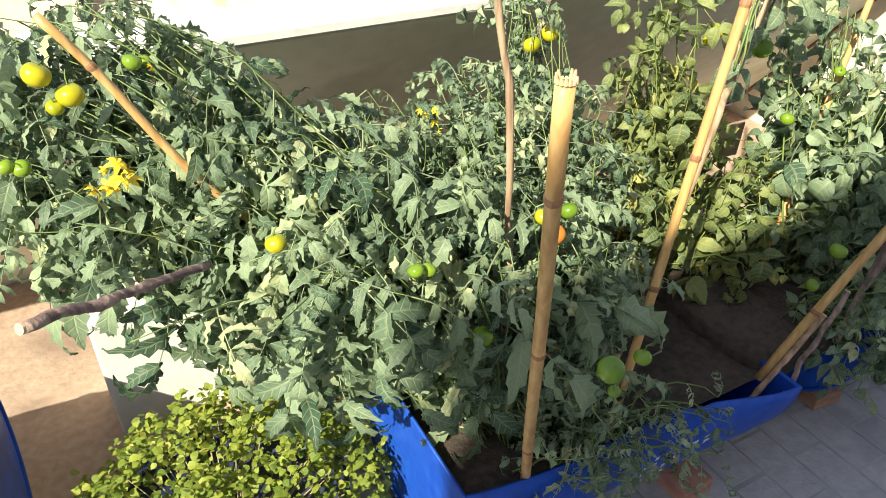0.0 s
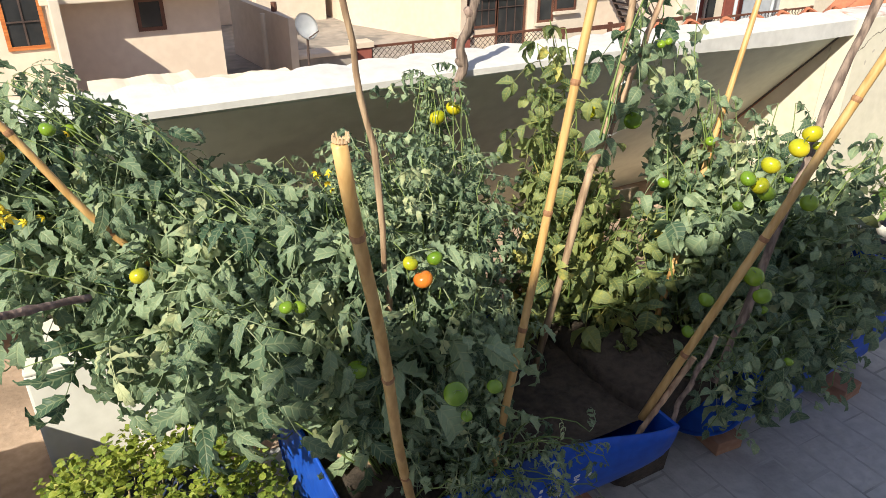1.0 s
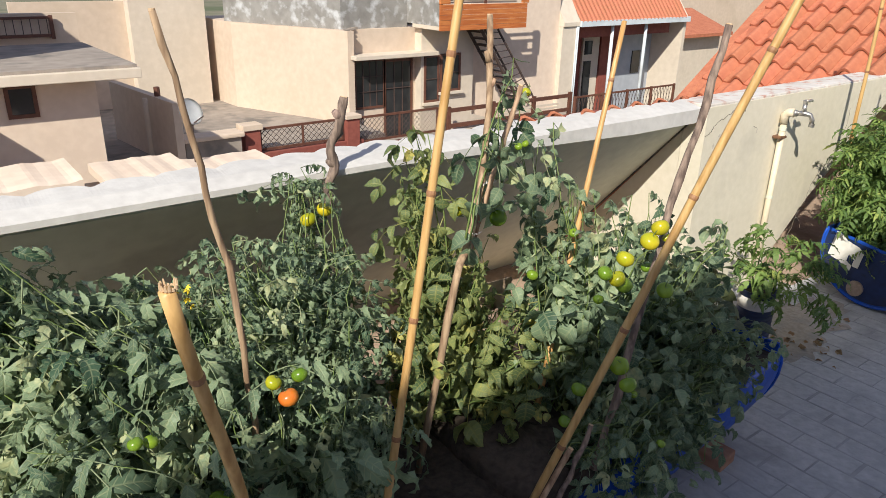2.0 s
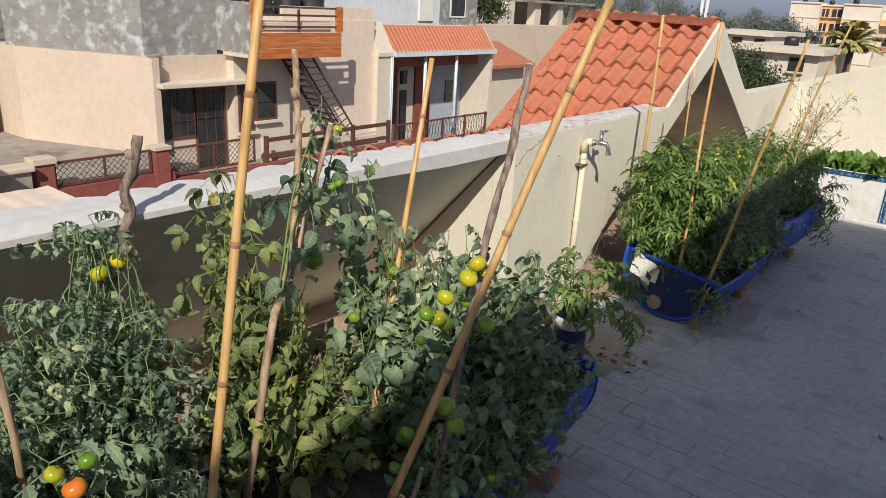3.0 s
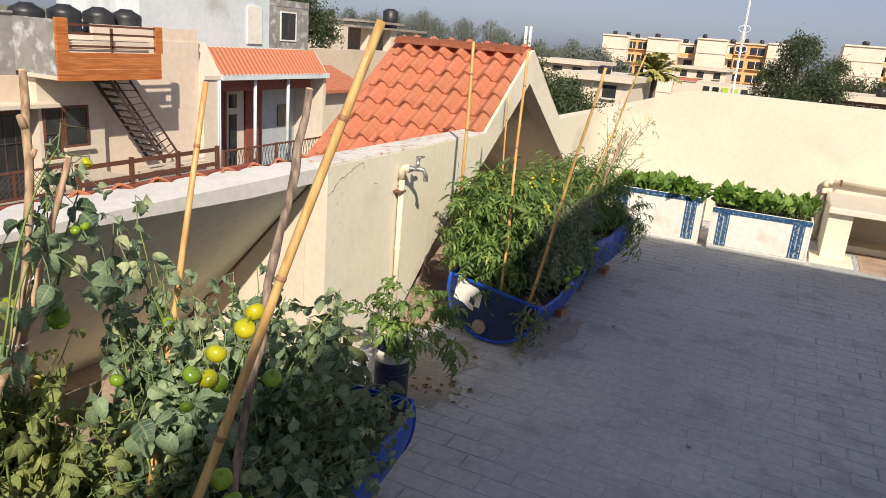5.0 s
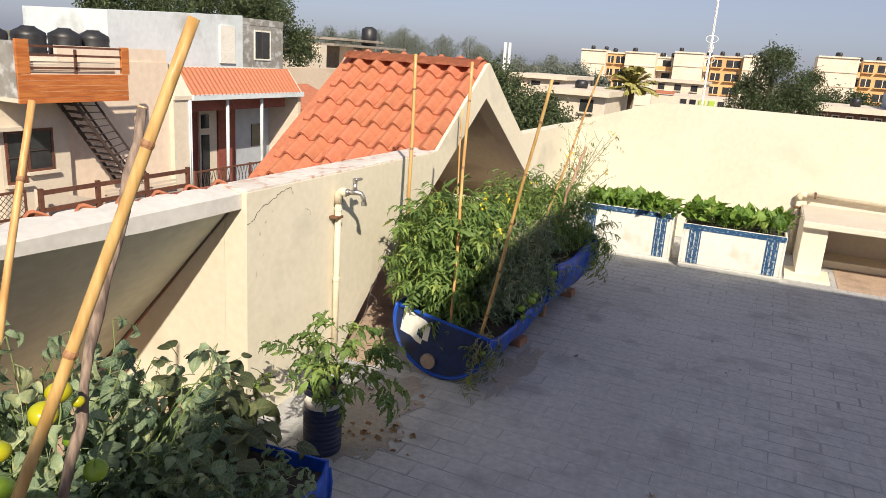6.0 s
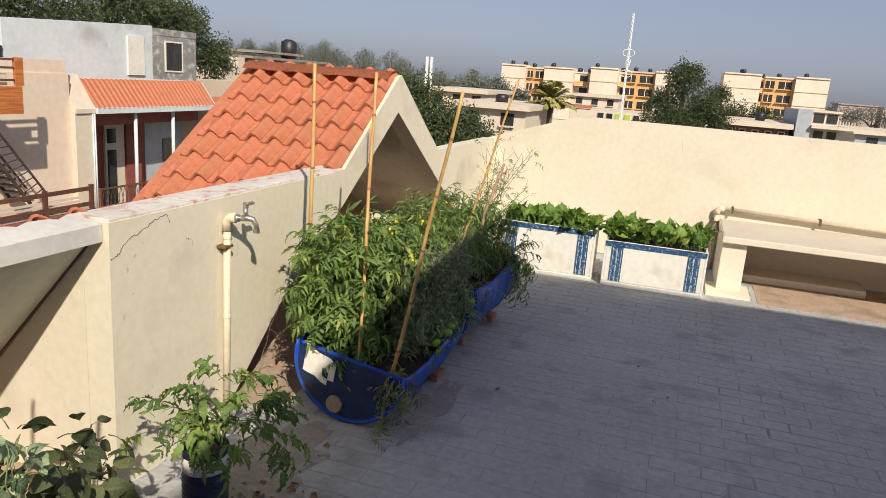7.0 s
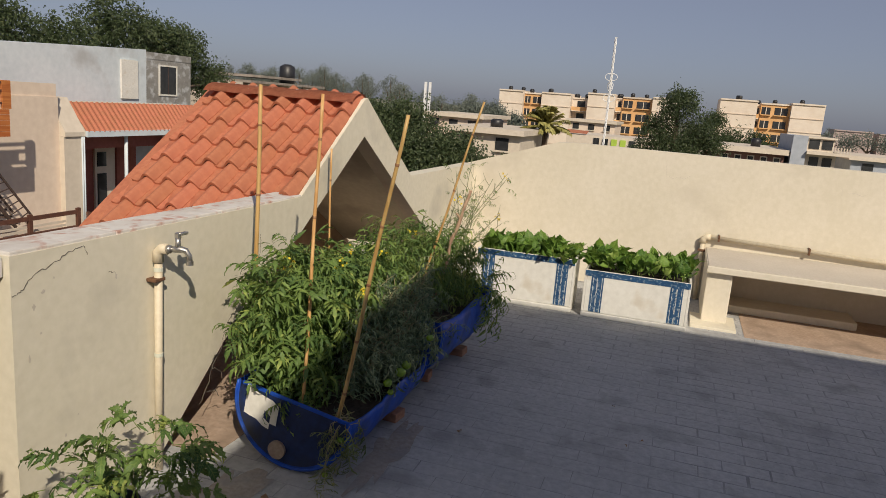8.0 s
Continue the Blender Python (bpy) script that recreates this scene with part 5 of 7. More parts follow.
FRUIT = [
    ("left", -3.231, -0.5, 1.21, 0.023, "tom_yellow"), ("left", -3.196, -0.5, 1.174, 0.023, "tom_yellow"), ("left", -3.22, -0.5, 1.159, 0.015, "tom_yellow"), ("left", -3.308, -0.5, 1.083, 0.015, "tom_green"), ("left", -3.288, -0.5, 1.076, 0.016, "tom_green"), ("left", -3.034, -0.955, 1.127, 0.0145, "tom_yellow"), ("left", -3.07, -0.30, 1.142, 0.019, "tom_green"),
    ("left", -3.103, -0.5, 1.208, 0.016, "tom_green"), ("left", -2.816, -0.86, 0.958, 0.014, "tom_green"), ("left", -2.79, -0.85, 0.945, 0.014, "tom_green"),
    ("mid", -2.696, -0.86, 0.784, 0.022, "tom_green"), ("mid", -2.605, -1.07, 0.842, 0.024, "tom_green"), ("mid", -2.50, -1.03, 0.79, 0.017, "tom_green"), ("mid", -2.57, -1.05, 0.765, 0.012, "tom_green"),
    ("mid", -2.535, -0.82, 0.915, 0.022, "tom_red"), ("mid", -2.51, -0.82, 0.955, 0.018, "tom_green"), ("mid", -2.562, -0.82, 0.957, 0.017, "tom_yellow"),
    ("mid", -2.16, -0.185, 1.006, 0.026, "tom_yellow"), ("mid", -2.108, -0.185, 1.025, 0.025, "tom_yellow"),
    ("yel", -1.846, -0.47, 1.073, 0.024, "tom_yellow"), ("yel", -1.808, -0.576, 1.055, 0.029, "tom_green"), ("yel", -1.70, -0.61, 0.877, 0.021, "tom_green"), ("yel", -1.536, -0.60, 0.963, 0.017, "tom_green"), ("yel", -1.84, -0.45, 1.045, 0.019, "tom_yellow"),
    ("right", -1.612, -0.935, 1.097, 0.027, "tom_yellow"), ("right", -1.639, -0.93, 1.066, 0.029, "tom_yellow"), ("right", -1.573, -0.93, 1.06, 0.014, "tom_yellow"), ("right", -1.718, -0.925, 1.038, 0.027, "tom_yellow"), ("right", -1.791, -0.93, 1.021, 0.023, "tom_green"), ("right", -1.753, -0.935, 0.999, 0.025, "tom_yellow"), ("right", -1.719, -0.93, 0.974, 0.028, "tom_green"),
    ("right", -1.547, -0.93, 0.912, 0.027, "tom_green"), ("right", -1.54, -0.86, 0.95, 0.018, "tom_green"), ("right", -1.806, -0.93, 0.959, 0.016, "tom_green"), ("right", -1.77, -0.985, 0.796, 0.029, "tom_green"), ("right", -1.79, -1.03, 0.775, 0.026, "tom_green"), ("right", -1.78, -0.88, 0.68, 0.025, "tom_green"), ("right", -1.80, -0.86, 0.58, 0.02, "tom_green"), ("right", -1.62, -0.93, 0.63, 0.014, "tom_green"),
    ("right", -1.65, -0.49, 1.356, 0.016, "tom_yellow"), ("right", -1.773, -0.60, 1.246, 0.013, "tom_green"), ("right", -1.750, -0.60, 1.250, 0.012, "tom_green"),
    ("hang", -1.60, -1.02, 0.52, 0.014, "tom_green"),
]

CLEAR = clear_of(FRUIT)


def left_low(x, y):
    front = max(0.0, -0.4 - y)
    if x > -2.70:
        return 0.47 + 0.65 * front
    if x > -2.88:
        return 0.54 + 0.78 * front
    return 0.62 + 0.80 * front + (0.06 if x < -3.1 else 0)


def mid_low(x, y):
    return 0.43 + 0.34 * max(0.0, -0.5 - y) if x < -2.50 else 0.40


PLANTS = dict(
    left=vine_plant([(-2.62, -0.55, 0.36), (-2.55, -0.75, 0.36), (-2.68, -0.45, 0.36)], "sprawling grey-green tomato plant with yellow flowers in a blue barrel", [
        ((-3.08, -0.46, 1.0), (0.32, 0.32, 0.10)), ((-2.80, -0.60, 0.94), (0.30, 0.30, 0.12)), ((-3.38, -0.26, 1.05), (0.20, 0.20, 0.12)), ((-2.78, -0.24, 0.92), (0.34, 0.22, 0.12)), ((-2.98, -0.80, 0.96), (0.24, 0.10, 0.08)),
        ((-3.14, -0.28, 1.20), (0.18, 0.14, 0.10)), ((-3.16, -0.28, 1.21), (0.18, 0.14, 0.09)), ((-3.14, -0.28, 1.20), (0.16, 0.12, 0.09)), ((-3.30, -0.32, 1.20), (0.12, 0.12, 0.10)), ((-3.05, -0.26, 1.22), (0.12, 0.10, 0.05)), ((-2.80, -0.66, 0.84), (0.14, 0.14, 0.10))],
        124, "big", "leaf", (-80, 15), (0.75, 1.3), 3, left_low, 0.054, 0.2, r=0.0024, arch=0.26),
    mid=vine_plant([(-2.40, -0.62, 0.36), (-2.30, -0.50, 0.36), (-2.45, -0.75, 0.36), (-2.2, -0.45, 0.36)], "curled tomato plant with many small leaves in a blue barrel", [
        ((-2.46, -0.45, 0.90), (0.28, 0.30, 0.16)), ((-2.28, -0.40, 0.86), (0.20, 0.24, 0.18)), ((-2.42, -0.72, 0.72), (0.18, 0.16, 0.22)), ((-2.20, -0.20, 0.88), (0.12, 0.14, 0.22)), ((-2.52, -0.84, 0.60), (0.14, 0.12, 0.16)), ((-2.32, -0.30, 1.04), (0.14, 0.14, 0.08)), ((-2.14, -0.12, 1.08), (0.07, 0.05, 0.10)), ((-2.13, -0.12, 1.06), (0.07, 0.05, 0.12)), ((-2.12, -0.12, 1.08), (0.07, 0.05, 0.10))],
        118, "small", "leaf", (-70, 25), (0.85, 1.3), 5, mid_low, step=0.038, start=0.2, r=0.0030),
    yel=vine_plant([(-1.90, -0.42, 0.36), (-1.75, -0.40, 0.36)], "fading tomato plant with yellowing hanging leaves", [
        ((-1.82, -0.34, 0.78), (0.22, 0.18, 0.24)), ((-1.88, -0.30, 1.02), (0.16, 0.16, 0.14)), ((-1.66, -0.38, 0.74), (0.22, 0.22, 0.22)), ((-2.02, -0.30, 0.80), (0.10, 0.14, 0.16)), ((-1.68, -0.56, 0.58), (0.18, 0.16, 0.12)), ((-1.70, -0.66, 0.52), (0.14, 0.16, 0.10)), ((-1.70, -0.70, 0.50), (0.12, 0.14, 0.10)), ((-1.95, -0.42, 1.16), (0.10, 0.08, 0.14)), ((-2.04, -0.58, 0.74), (0.09, 0.10, 0.20)), ((-1.84, -0.62, 0.78), (0.12, 0.08, 0.16))],
        62, "pale", "wilt", (-85, 0), (0.7, 1.25), 8, step=0.056, start=0.3, r=0.0038),
    right=vine_plant([(-1.45, -0.60, 0.36), (-1.35, -0.55, 0.36), (-1.55, -0.65, 0.36)], "tomato plant with clusters of ripening fruit tied to canes", [
        ((-1.46, -0.55, 0.92), (0.28, 0.26, 0.22)), ((-1.48, -0.72, 0.70), (0.26, 0.22, 0.18)), ((-1.50, -0.45, 1.12), (0.20, 0.18, 0.16)), ((-1.24, -0.60, 0.84), (0.18, 0.22, 0.20)), ((-1.58, -0.50, 1.28), (0.07, 0.06, 0.10)), ((-1.55, -0.88, 0.60), (0.18, 0.10, 0.12)), ((-1.14, -0.74, 0.68), (0.18, 0.18, 0.16)), ((-1.20, -0.78, 0.92), (0.16, 0.14, 0.14)), ((-1.40, -0.74, 1.06), (0.16, 0.12, 0.12)), ((-1.36, -0.84, 0.70), (0.16, 0.10, 0.16)), ((-1.72, -0.50, 1.18), (0.05, 0.05, 0.14)), ((-1.62, -0.55, 1.40), (0.05, 0.05, 0.07)), ((-1.52, -0.62, 0.56), (0.22, 0.18, 0.12)), ((-1.64, -0.74, 0.78), (0.13, 0.09, 0.20))],
        78, "pale", "leaf", (-90, -5), (0.7, 1.25), 13, step=0.056, start=0.32, r=0.0036),
    hang=vine_plant([(-2.58, -0.86, 0.37), (-2.40, -0.86, 0.37)], "small trailing tomato shoots that hang over the barrel rim", [
        ((-2.46, -0.99, 0.44), (0.12, 0.06, 0.08)), ((-2.25, -0.98, 0.40), (0.10, 0.06, 0.14))],
        16, "small", "leaf", (-60, 20), (0.5, 0.85), 17, step=0.035, start=0.15, r=0.003))
PLANTS["trail"] = vine_plant([(-1.55, -0.85, 0.38), (-1.7, -0.80, 0.38), (-1.25, -0.82, 0.38)], "tomato shoots that trail over a split barrel rim", [
        ((-1.58, -1.02, 0.36), (0.18, 0.05, 0.14)), ((-1.32, -0.96, 0.46), (0.16, 0.06, 0.12)), ((-1.74, -0.98, 0.48), (0.12, 0.06, 0.16)), ((-1.68, -0.96, 0.55), (0.12, 0.06, 0.14)), ((-1.04, -0.86, 0.50), (0.16, 0.07, 0.12)), ((-1.02, -0.92, 0.52), (0.20, 0.07, 0.12)), ((-1.20, -0.90, 0.58), (0.16, 0.07, 0.14))],
        60, "pale", "leaf", (-85, 0), (0.55, 1.0), 18, step=0.05, start=0.15, r=0.003)
PLANTS["bunch"] = vine_plant([(-2.20, -0.45, 0.36)], "tomato shoot with curled leaves above two ripening fruits", [
        ((-2.14, -0.16, 1.08), (0.09, 0.05, 0.05))],
        9, "small", "leaf", (-90, -30), (0.8, 1.2), 23, step=0.04, start=0.72, r=0.003)
PLANTS["shoot"] = vine_plant([(-1.93, -0.63, 1.06), (-1.84, -0.55, 1.12)], "leafy tomato shoot tied up along a branch", [
        ((-1.99, -0.63, 1.31), (0.07, 0.05, 0.06)), ((-1.72, -0.52, 1.34), (0.08, 0.05, 0.09)), ((-1.85, -0.58, 1.27), (0.10, 0.05, 0.07)), ((-1.66, -0.50, 1.40), (0.05, 0.04, 0.06))],
        5, "pale", "leaf", (-88, -25), (0.8, 1.15), 19, step=0.10, start=0.3, r=0.0028)
for i, (root, x, y, z, r, colour) in enumerate(FRUIT):
    fruit((x, y, z), r * (0.84 if root in ("right", "yel") else 0.92), colour, PLANTS[root], i)
rng = random.Random(40)
left, mid = PLANTS["left"], PLANTS["mid"]
flower_bunch((-3.18, -0.95, 1.245), left, 7, 0.018, 0.015, rng)
flower_bunch((-2.62, -0.52, 1.04), mid, 6, 0.03, 0.011, rng)
flower_bunch((-3.1, -.5, 1.1), left, 4, 0.1, 0.012, rng)

# ---- broad-leaved plant at the barrel's end ----
eggs = thing("eggplant", (-0.95, -0.62, 0.36), "broad-leaved plant with drooping grey-green leaves in a blue barrel", "vegetable plant", "plants on the terrace")
rg = random.Random(21)
blobs = [((-0.76, -0.38, 0.54), (0.28, 0.26, 0.15)), ((-0.46, -0.24, 0.52), (0.15, 0.13, 0.07)), ((-0.96, -0.56, 0.56), (0.18, 0.18, 0.14)), ((-0.80, -0.68, 0.47), (0.16, 0.14, 0.10)), ((-1.05, -0.78, 0.50), (0.18, 0.12, 0.12)), ((-0.66, -0.52, 0.50), (0.12, 0.16, 0.10))]
part("stem", stems(rg, (-0.95, -0.6, 0.34), [(-0.6, -0.4, 0.56), (-0.36, -0.25, 0.52), (-0.8, -0.25, 0.56), (-0.95, -0.65, 0.52), (-0.70, -0.55, 0.5), (-0.85, -0.45, 0.58)], 0.007), M["drystem"], eggs, smooth=True)
leaf_objects("broad", canopy(rg, blobs, 230, (-60, 25), (0.42, 0.82), 0.45), M["egg"], eggs)

# ---- young plant in the can ----
young = thing("young_plant", (0.0, -0.40, 0.30), "young tomato plant with fresh lobed leaves in a ribbed can", "vegetable plant", "plants on the terrace")
rg = random.Random(31)
part("stem", stems(rg, (0.0, -0.4, 0.27), [(0.02, -0.38, 0.54), (-0.1, -0.36, 0.46), (0.2, -0.45, 0.50), (0.22, -0.55, 0.33), (0.12, -0.3, 0.46)], 0.0045), M["stem"], young, smooth=True)
leaf_objects("young", canopy(rg, [((-0.09, -0.36, 0.42), (0.12, 0.11, 0.09)), ((0.08, -0.42, 0.46), (0.14, 0.13, 0.09)), ((0.16, -0.50, 0.32), (0.12, 0.09, 0.13)), ((0.02, -0.46, 0.32), (0.10, 0.08, 0.06))], 60, (-25, 25), (0.60, 0.92), 0.4), M["lush"], young)

# ---- barrel with the lush plants ----
lush = tomato_plant((1.30, -0.48, 0.28), "dense lush green plants over a blue half barrel", [
    ((1.16, -0.40, 0.70), (0.24, 0.22, 0.26)), ((1.06, -0.36, 0.54), (0.17, 0.18, 0.14)), ((1.03, -0.50, 0.40), (0.08, 0.10, 0.08)), ((1.46, -0.40, 0.72), (0.24, 0.22, 0.20)), ((1.75, -0.42, 0.66), (0.2, 0.2, 0.18))],
    "narrow", 295, 720, "lush", (-75, 22), (0.75, 1.25), 51, "marigold_plant", "garden plant", stalks=18)
mass("foliage", "narrow", canopy(random.Random(52), [((0.94, -0.54, 0.38), (0.06, 0.06, 0.08))], 20, (-80, 0), (0.7, 1.1), 0.5), M["lushj"], lush)
wilted = vine_plant([(1.3, -0.62, 0.26), (1.5, -0.66, 0.26), (1.7, -0.66, 0.26)], "straggling tomato vine with small green fruit", [
    ((1.45, -0.74, 0.62), (0.34, 0.14, 0.20)), ((1.18, -0.80, 0.46), (0.16, 0.10, 0.14)), ((1.80, -0.74, 0.64), (0.26, 0.16, 0.22)), ((1.10, -0.74, 0.42), (0.12, 0.06, 0.12)), ((1.6, -0.82, 0.44), (0.25, 0.05, 0.10)), ((2.15, -0.86, 0.40), (0.2, 0.04, 0.12)), ((1.36, -0.83, 0.42), (0.18, 0.05, 0.11)), ((1.78, -0.85, 0.42), (0.2, 0.05, 0.12)), ((1.5, -0.78, 0.52), (0.3, 0.1, 0.12))],
    165, "wisp", "leaf", (-85, 5), (0.9, 1.5), 53, None, 0.05, 0.2, stem="drystem", r=0.0035)
trailing = vine_plant([(0.96, -0.77, 0.27), (1.0, -0.78, 0.27)], "dried tomato vine trailing over a barrel to the floor", [
    ((0.865, -0.775, 0.17), (0.03, 0.05, 0.10)), ((0.84, -0.73, 0.03), (0.07, 0.07, 0.02))],
    12, "wisp", "wilt", (-85, 5), (0.7, 1.1), 54, None, 0.04, 0.2, stem="drystem", r=0.0028)
back = tomato_plant((2.35, -0.55, 0.36), "mixed greens and mustard in the far blue barrel", [
    ((2.15, -0.52, 0.70), (0.30, 0.26, 0.24)), ((2.60, -0.58, 0.64), (0.30, 0.24, 0.24)), ((2.75, -0.85, 0.42), (0.2, 0.1, 0.16))],
    "wisp", 240, 560, "lush", (-50, 40), (0.9, 1.5), 55, "mustard_plant", "garden plant", stalks=20, r=0.004)
bm = bmesh.new()
rg = random.Random(60)
tops = []
for k in range(13):
    a = Vector((2.75 + rg.uniform(-.25, .2), -0.62 + rg.uniform(-.12, .1), 0.6))
    b = Vector((3.0 + rg.uniform(-.35, .35), -0.72 + rg.uniform(-.2, .15), rg.uniform(0.85, 1.28)))
    m_ = a.lerp(b, 0.5) + Vector((rg.uniform(-.04, .04), rg.uniform(-.04, .04), 0))
    tube([a, m_, b], [0.0035, 0.0028, 0.0014], 5, bm)
    for j in range(7):
        q = m_.lerp(b, j / 7)
        e = q + Vector((rg.uniform(-.08, .08), rg.uniform(-.08, .08), rg.uniform(0.03, 0.10)))
        tube([q, q.lerp(e, .5) + Vector((0, 0, -.01)), e], [0.0018, 0.0016, 0.0008], 4, bm)
    tops.append(b)
part("stalk", bm, M["wispstem"], back, "green branching seed stalks")
pl = []
for k in range(80):
    b = tops[k % len(tops)]
    q = Vector((2.78, -0.62, 0.6)).lerp(b, rg.uniform(0.35, 1.0)) + Vector((rg.uniform(-.06, .06), rg.uniform(-.06, .06), rg.uniform(-.03, .03)))
    pl.append(turned(q, rg.uniform(0, 6.3), radians(rg.uniform(-20, 60)), rg.uniform(-1, 1), rg.uniform(0.35, 0.75)))
mass("foliage", "wisp", pl, M["lushj"], back)
for k in (0, 4, 9):
    flower_bunch(tops[k] * 0.98 + Vector((0.05, -0.01, 0)), back, 6, 0.025, 0.012, rg)
for p in ((1.75, -0.55, 0.86), (2.1, -0.6, 0.92), (1.25, -0.58, 0.90), (1.0, -0.42, 0.92), (1.2, -.7, .78), (1.5, -.5, 0.90)):
    flower_bunch(p, lush, 7, 0.03, 0.011, rg)
for i, p in enumerate(((1.10, -0.90, 0.42), (1.20, -0.92, 0.44), (0.875, -0.79, 0.22), (1.32, -0.90, 0.43), (0.86, -0.73, 0.05), (1.14, -0.9, 0.36), (1.5, -0.95, 0.52))):
    fruit(p, (0.022, 0.027, 0.016, 0.024, 0.014, 0.015, 0.02)[i], "tom_green", wilted, 80 + i)

# ---- herbs ----
herb = thing("herb_mound", (-3.11, -0.50, 0.17), "mound of bright yellow-green herbs in a low tub", "herb", "plants on the terrace")
rg = random.Random(71)
pl = []
for _ in range(4200):
    a, k = rg.uniform(0, 2 * math.pi), math.sqrt(rg.random())
    x, y = -3.11 + 0.36 * k * math.cos(a), -0.50 + 0.33 * k * math.sin(a)
    z = 0.18 + 0.16 * (1 - k ** 3) + 0.12 * noise.noise((x * 13, y * 13, 0)) + rg.uniform(-0.07, 0.03)
    pl.append(turned((x, y, z), rg.uniform(0, 6.3), radians(rg.uniform(-15, 50)), radians(rg.gauss(0, 30)), rg.uniform(0.45, 1.0)))
mass("foliage", "round", pl, M["mint"], herb)
bm = bmesh.new()
for _ in range(70):
    a, k = rg.uniform(0, 2 * math.pi), math.sqrt(rg.random())
    e = Vector((-3.11 + 0.34 * k * math.cos(a), -0.50 + 0.31 * k * math.sin(a), 0.30 - 0.10 * k ** 3))
    tube([(-3.13 + 0.12 * k * math.cos(a), -0.56 + 0.1 * k * math.sin(a), 0.16), e], [0.002, 0.0012], 4, bm)
part("stem", bm, M["drystem"], herb)

# ---- salad rows ----
for y0, y1, x in ((-1.28, -0.47, 4.20), (-2.21, -1.38, 4.175)):
    row = thing("salad_row", (x + 0.18, (y0 + y1) / 2, 0.36), "row of fresh light green salad leaves in a white planter", "vegetable plant", "plants on the terrace")
    rg = random.Random(int(100 * -y0))
    pl = []
    for k in range(240):
        p = (x + rg.uniform(0.0, 0.30), rg.uniform(y0 + 0.02, y1 - 0.02), 0.39 + rg.uniform(0, 0.08))
        pl.append(turned(p, rg.uniform(0, 6.3), radians(rg.uniform(45, 100)), radians(rg.gauss(0, 35)), rg.uniform(0.6, 1.12)))
    leaf_objects("salad", pl, M["salad"], row)
    pl = []
    for k in range(260):
        p = (x + rg.uniform(-0.02, 0.32), rg.uniform(y0, y1), 0.40 + rg.uniform(0, 0.09))
        pl.append(turned(p, rg.uniform(0, 6.3), radians(rg.uniform(10, 90)), radians(rg.gauss(0, 40)), rg.uniform(0.4, 0.85)))
    mass("foliage", "salad", pl, M["saladj"], row)

# ---- litter ----
rg = random.Random(90)
bm = bmesh.new()
me = raw_mesh("dry_leaf", *leaflet(0.05, 0.014, 3, 0.2, 0.5, 0.6, 0.3, rg), M["dry"])
for i in range(35):
    x, y = (rg.gauss(0.28, 0.14), rg.gauss(-0.52, 0.1)) if i < 30 else (rg.uniform(-0.6, 3.5), rg.uniform(-2.2, -1.0))
    ob = new("dry_leaf", me)
    ob.matrix_basis = turned((x, y, 0.006), rg.uniform(0, 6.3), radians(rg.uniform(-5, 15)), radians(rg.uniform(-30, 30)), rg.uniform(0.3, 1.3))
    tagged(ob, "dry curled leaf lying on the cement floor", "dry leaf", "leaf litter")
for cx, cy, rx, ry in ((0.42, -0.40, 0.50, 0.26), (0.20, -0.56, 0.20, 0.12), (1.25, -0.86, 0.45, 0.10)):
    bm = bmesh.new()
    lie = 0.0020 + 0.003 * abs(cx - 0.20)
    hub = bm.verts.new((cx, cy, lie))
    ring = []
    for k in range(48):
        a = 2 * math.pi * k / 48
        w = 0.75 + 0.5 * noise.noise((math.cos(a) * 2.5 + cx, math.sin(a) * 2.5, cy)) + 0.12 * noise.noise((math.cos(a) * 9, math.sin(a) * 9, cx))
        ring.append(bm.verts.new((cx + rx * w * math.cos(a), cy + ry * w * math.sin(a), lie)))
    for k in range(48):
        bm.faces.new((hub, ring[k], ring[(k + 1) % 48]))
    structure("floor_stain", bm, M["mud"], "thin dried mud washed over the cement floor", "mud stain")
card = thing("cardboard_scrap", (-1.65, -0.40, 0.67), "scrap of cardboard behind the tomato leaves", "cardboard")
part("sheet", prism([(-1.715, 0.665), (-1.655, 0.67), (-1.648, 0.71), (-1.64, 0.672), (-1.585, 0.668), (-1.58, 0.765), (-1.712, 0.77)], "y", -0.405, -0.40), M["card"], card)
wbox = thing("white_crate", (-3.05, 0.16, 0), "white painted crate on the floor under the tomato plant", "crate")
part("body", box(-3.32, -2.90, 0.03, 0.30, 0.0, 0.38, 0.008), M["planter"], wbox)
part("lid", box(-3.32, -2.90, 0.03, 0.30, 0.3805, 0.395, 0.006), M["planter"], wbox)

# ---- the street side: ground, houses ----
GZ = -6.5
structure("ground", box(-900, 1500, -1200, 1500, GZ - 1, GZ), M["ground"], "flat town ground that reaches the horizon", "ground")
structure("road", box(-60, 60, 2.6, 8.6, GZ + 0.004, GZ + 0.03), M["road"], "narrow asphalt lane between the houses", "road")
own = thing("own_house", (-1.5, -4, GZ), "plain cream lower storeys under the terrace", "building", kind="structure")
part("wall", box(-9.15, FAR_X + 0.14, -9.15, 1.1, GZ, -0.202), M["cream"], own)


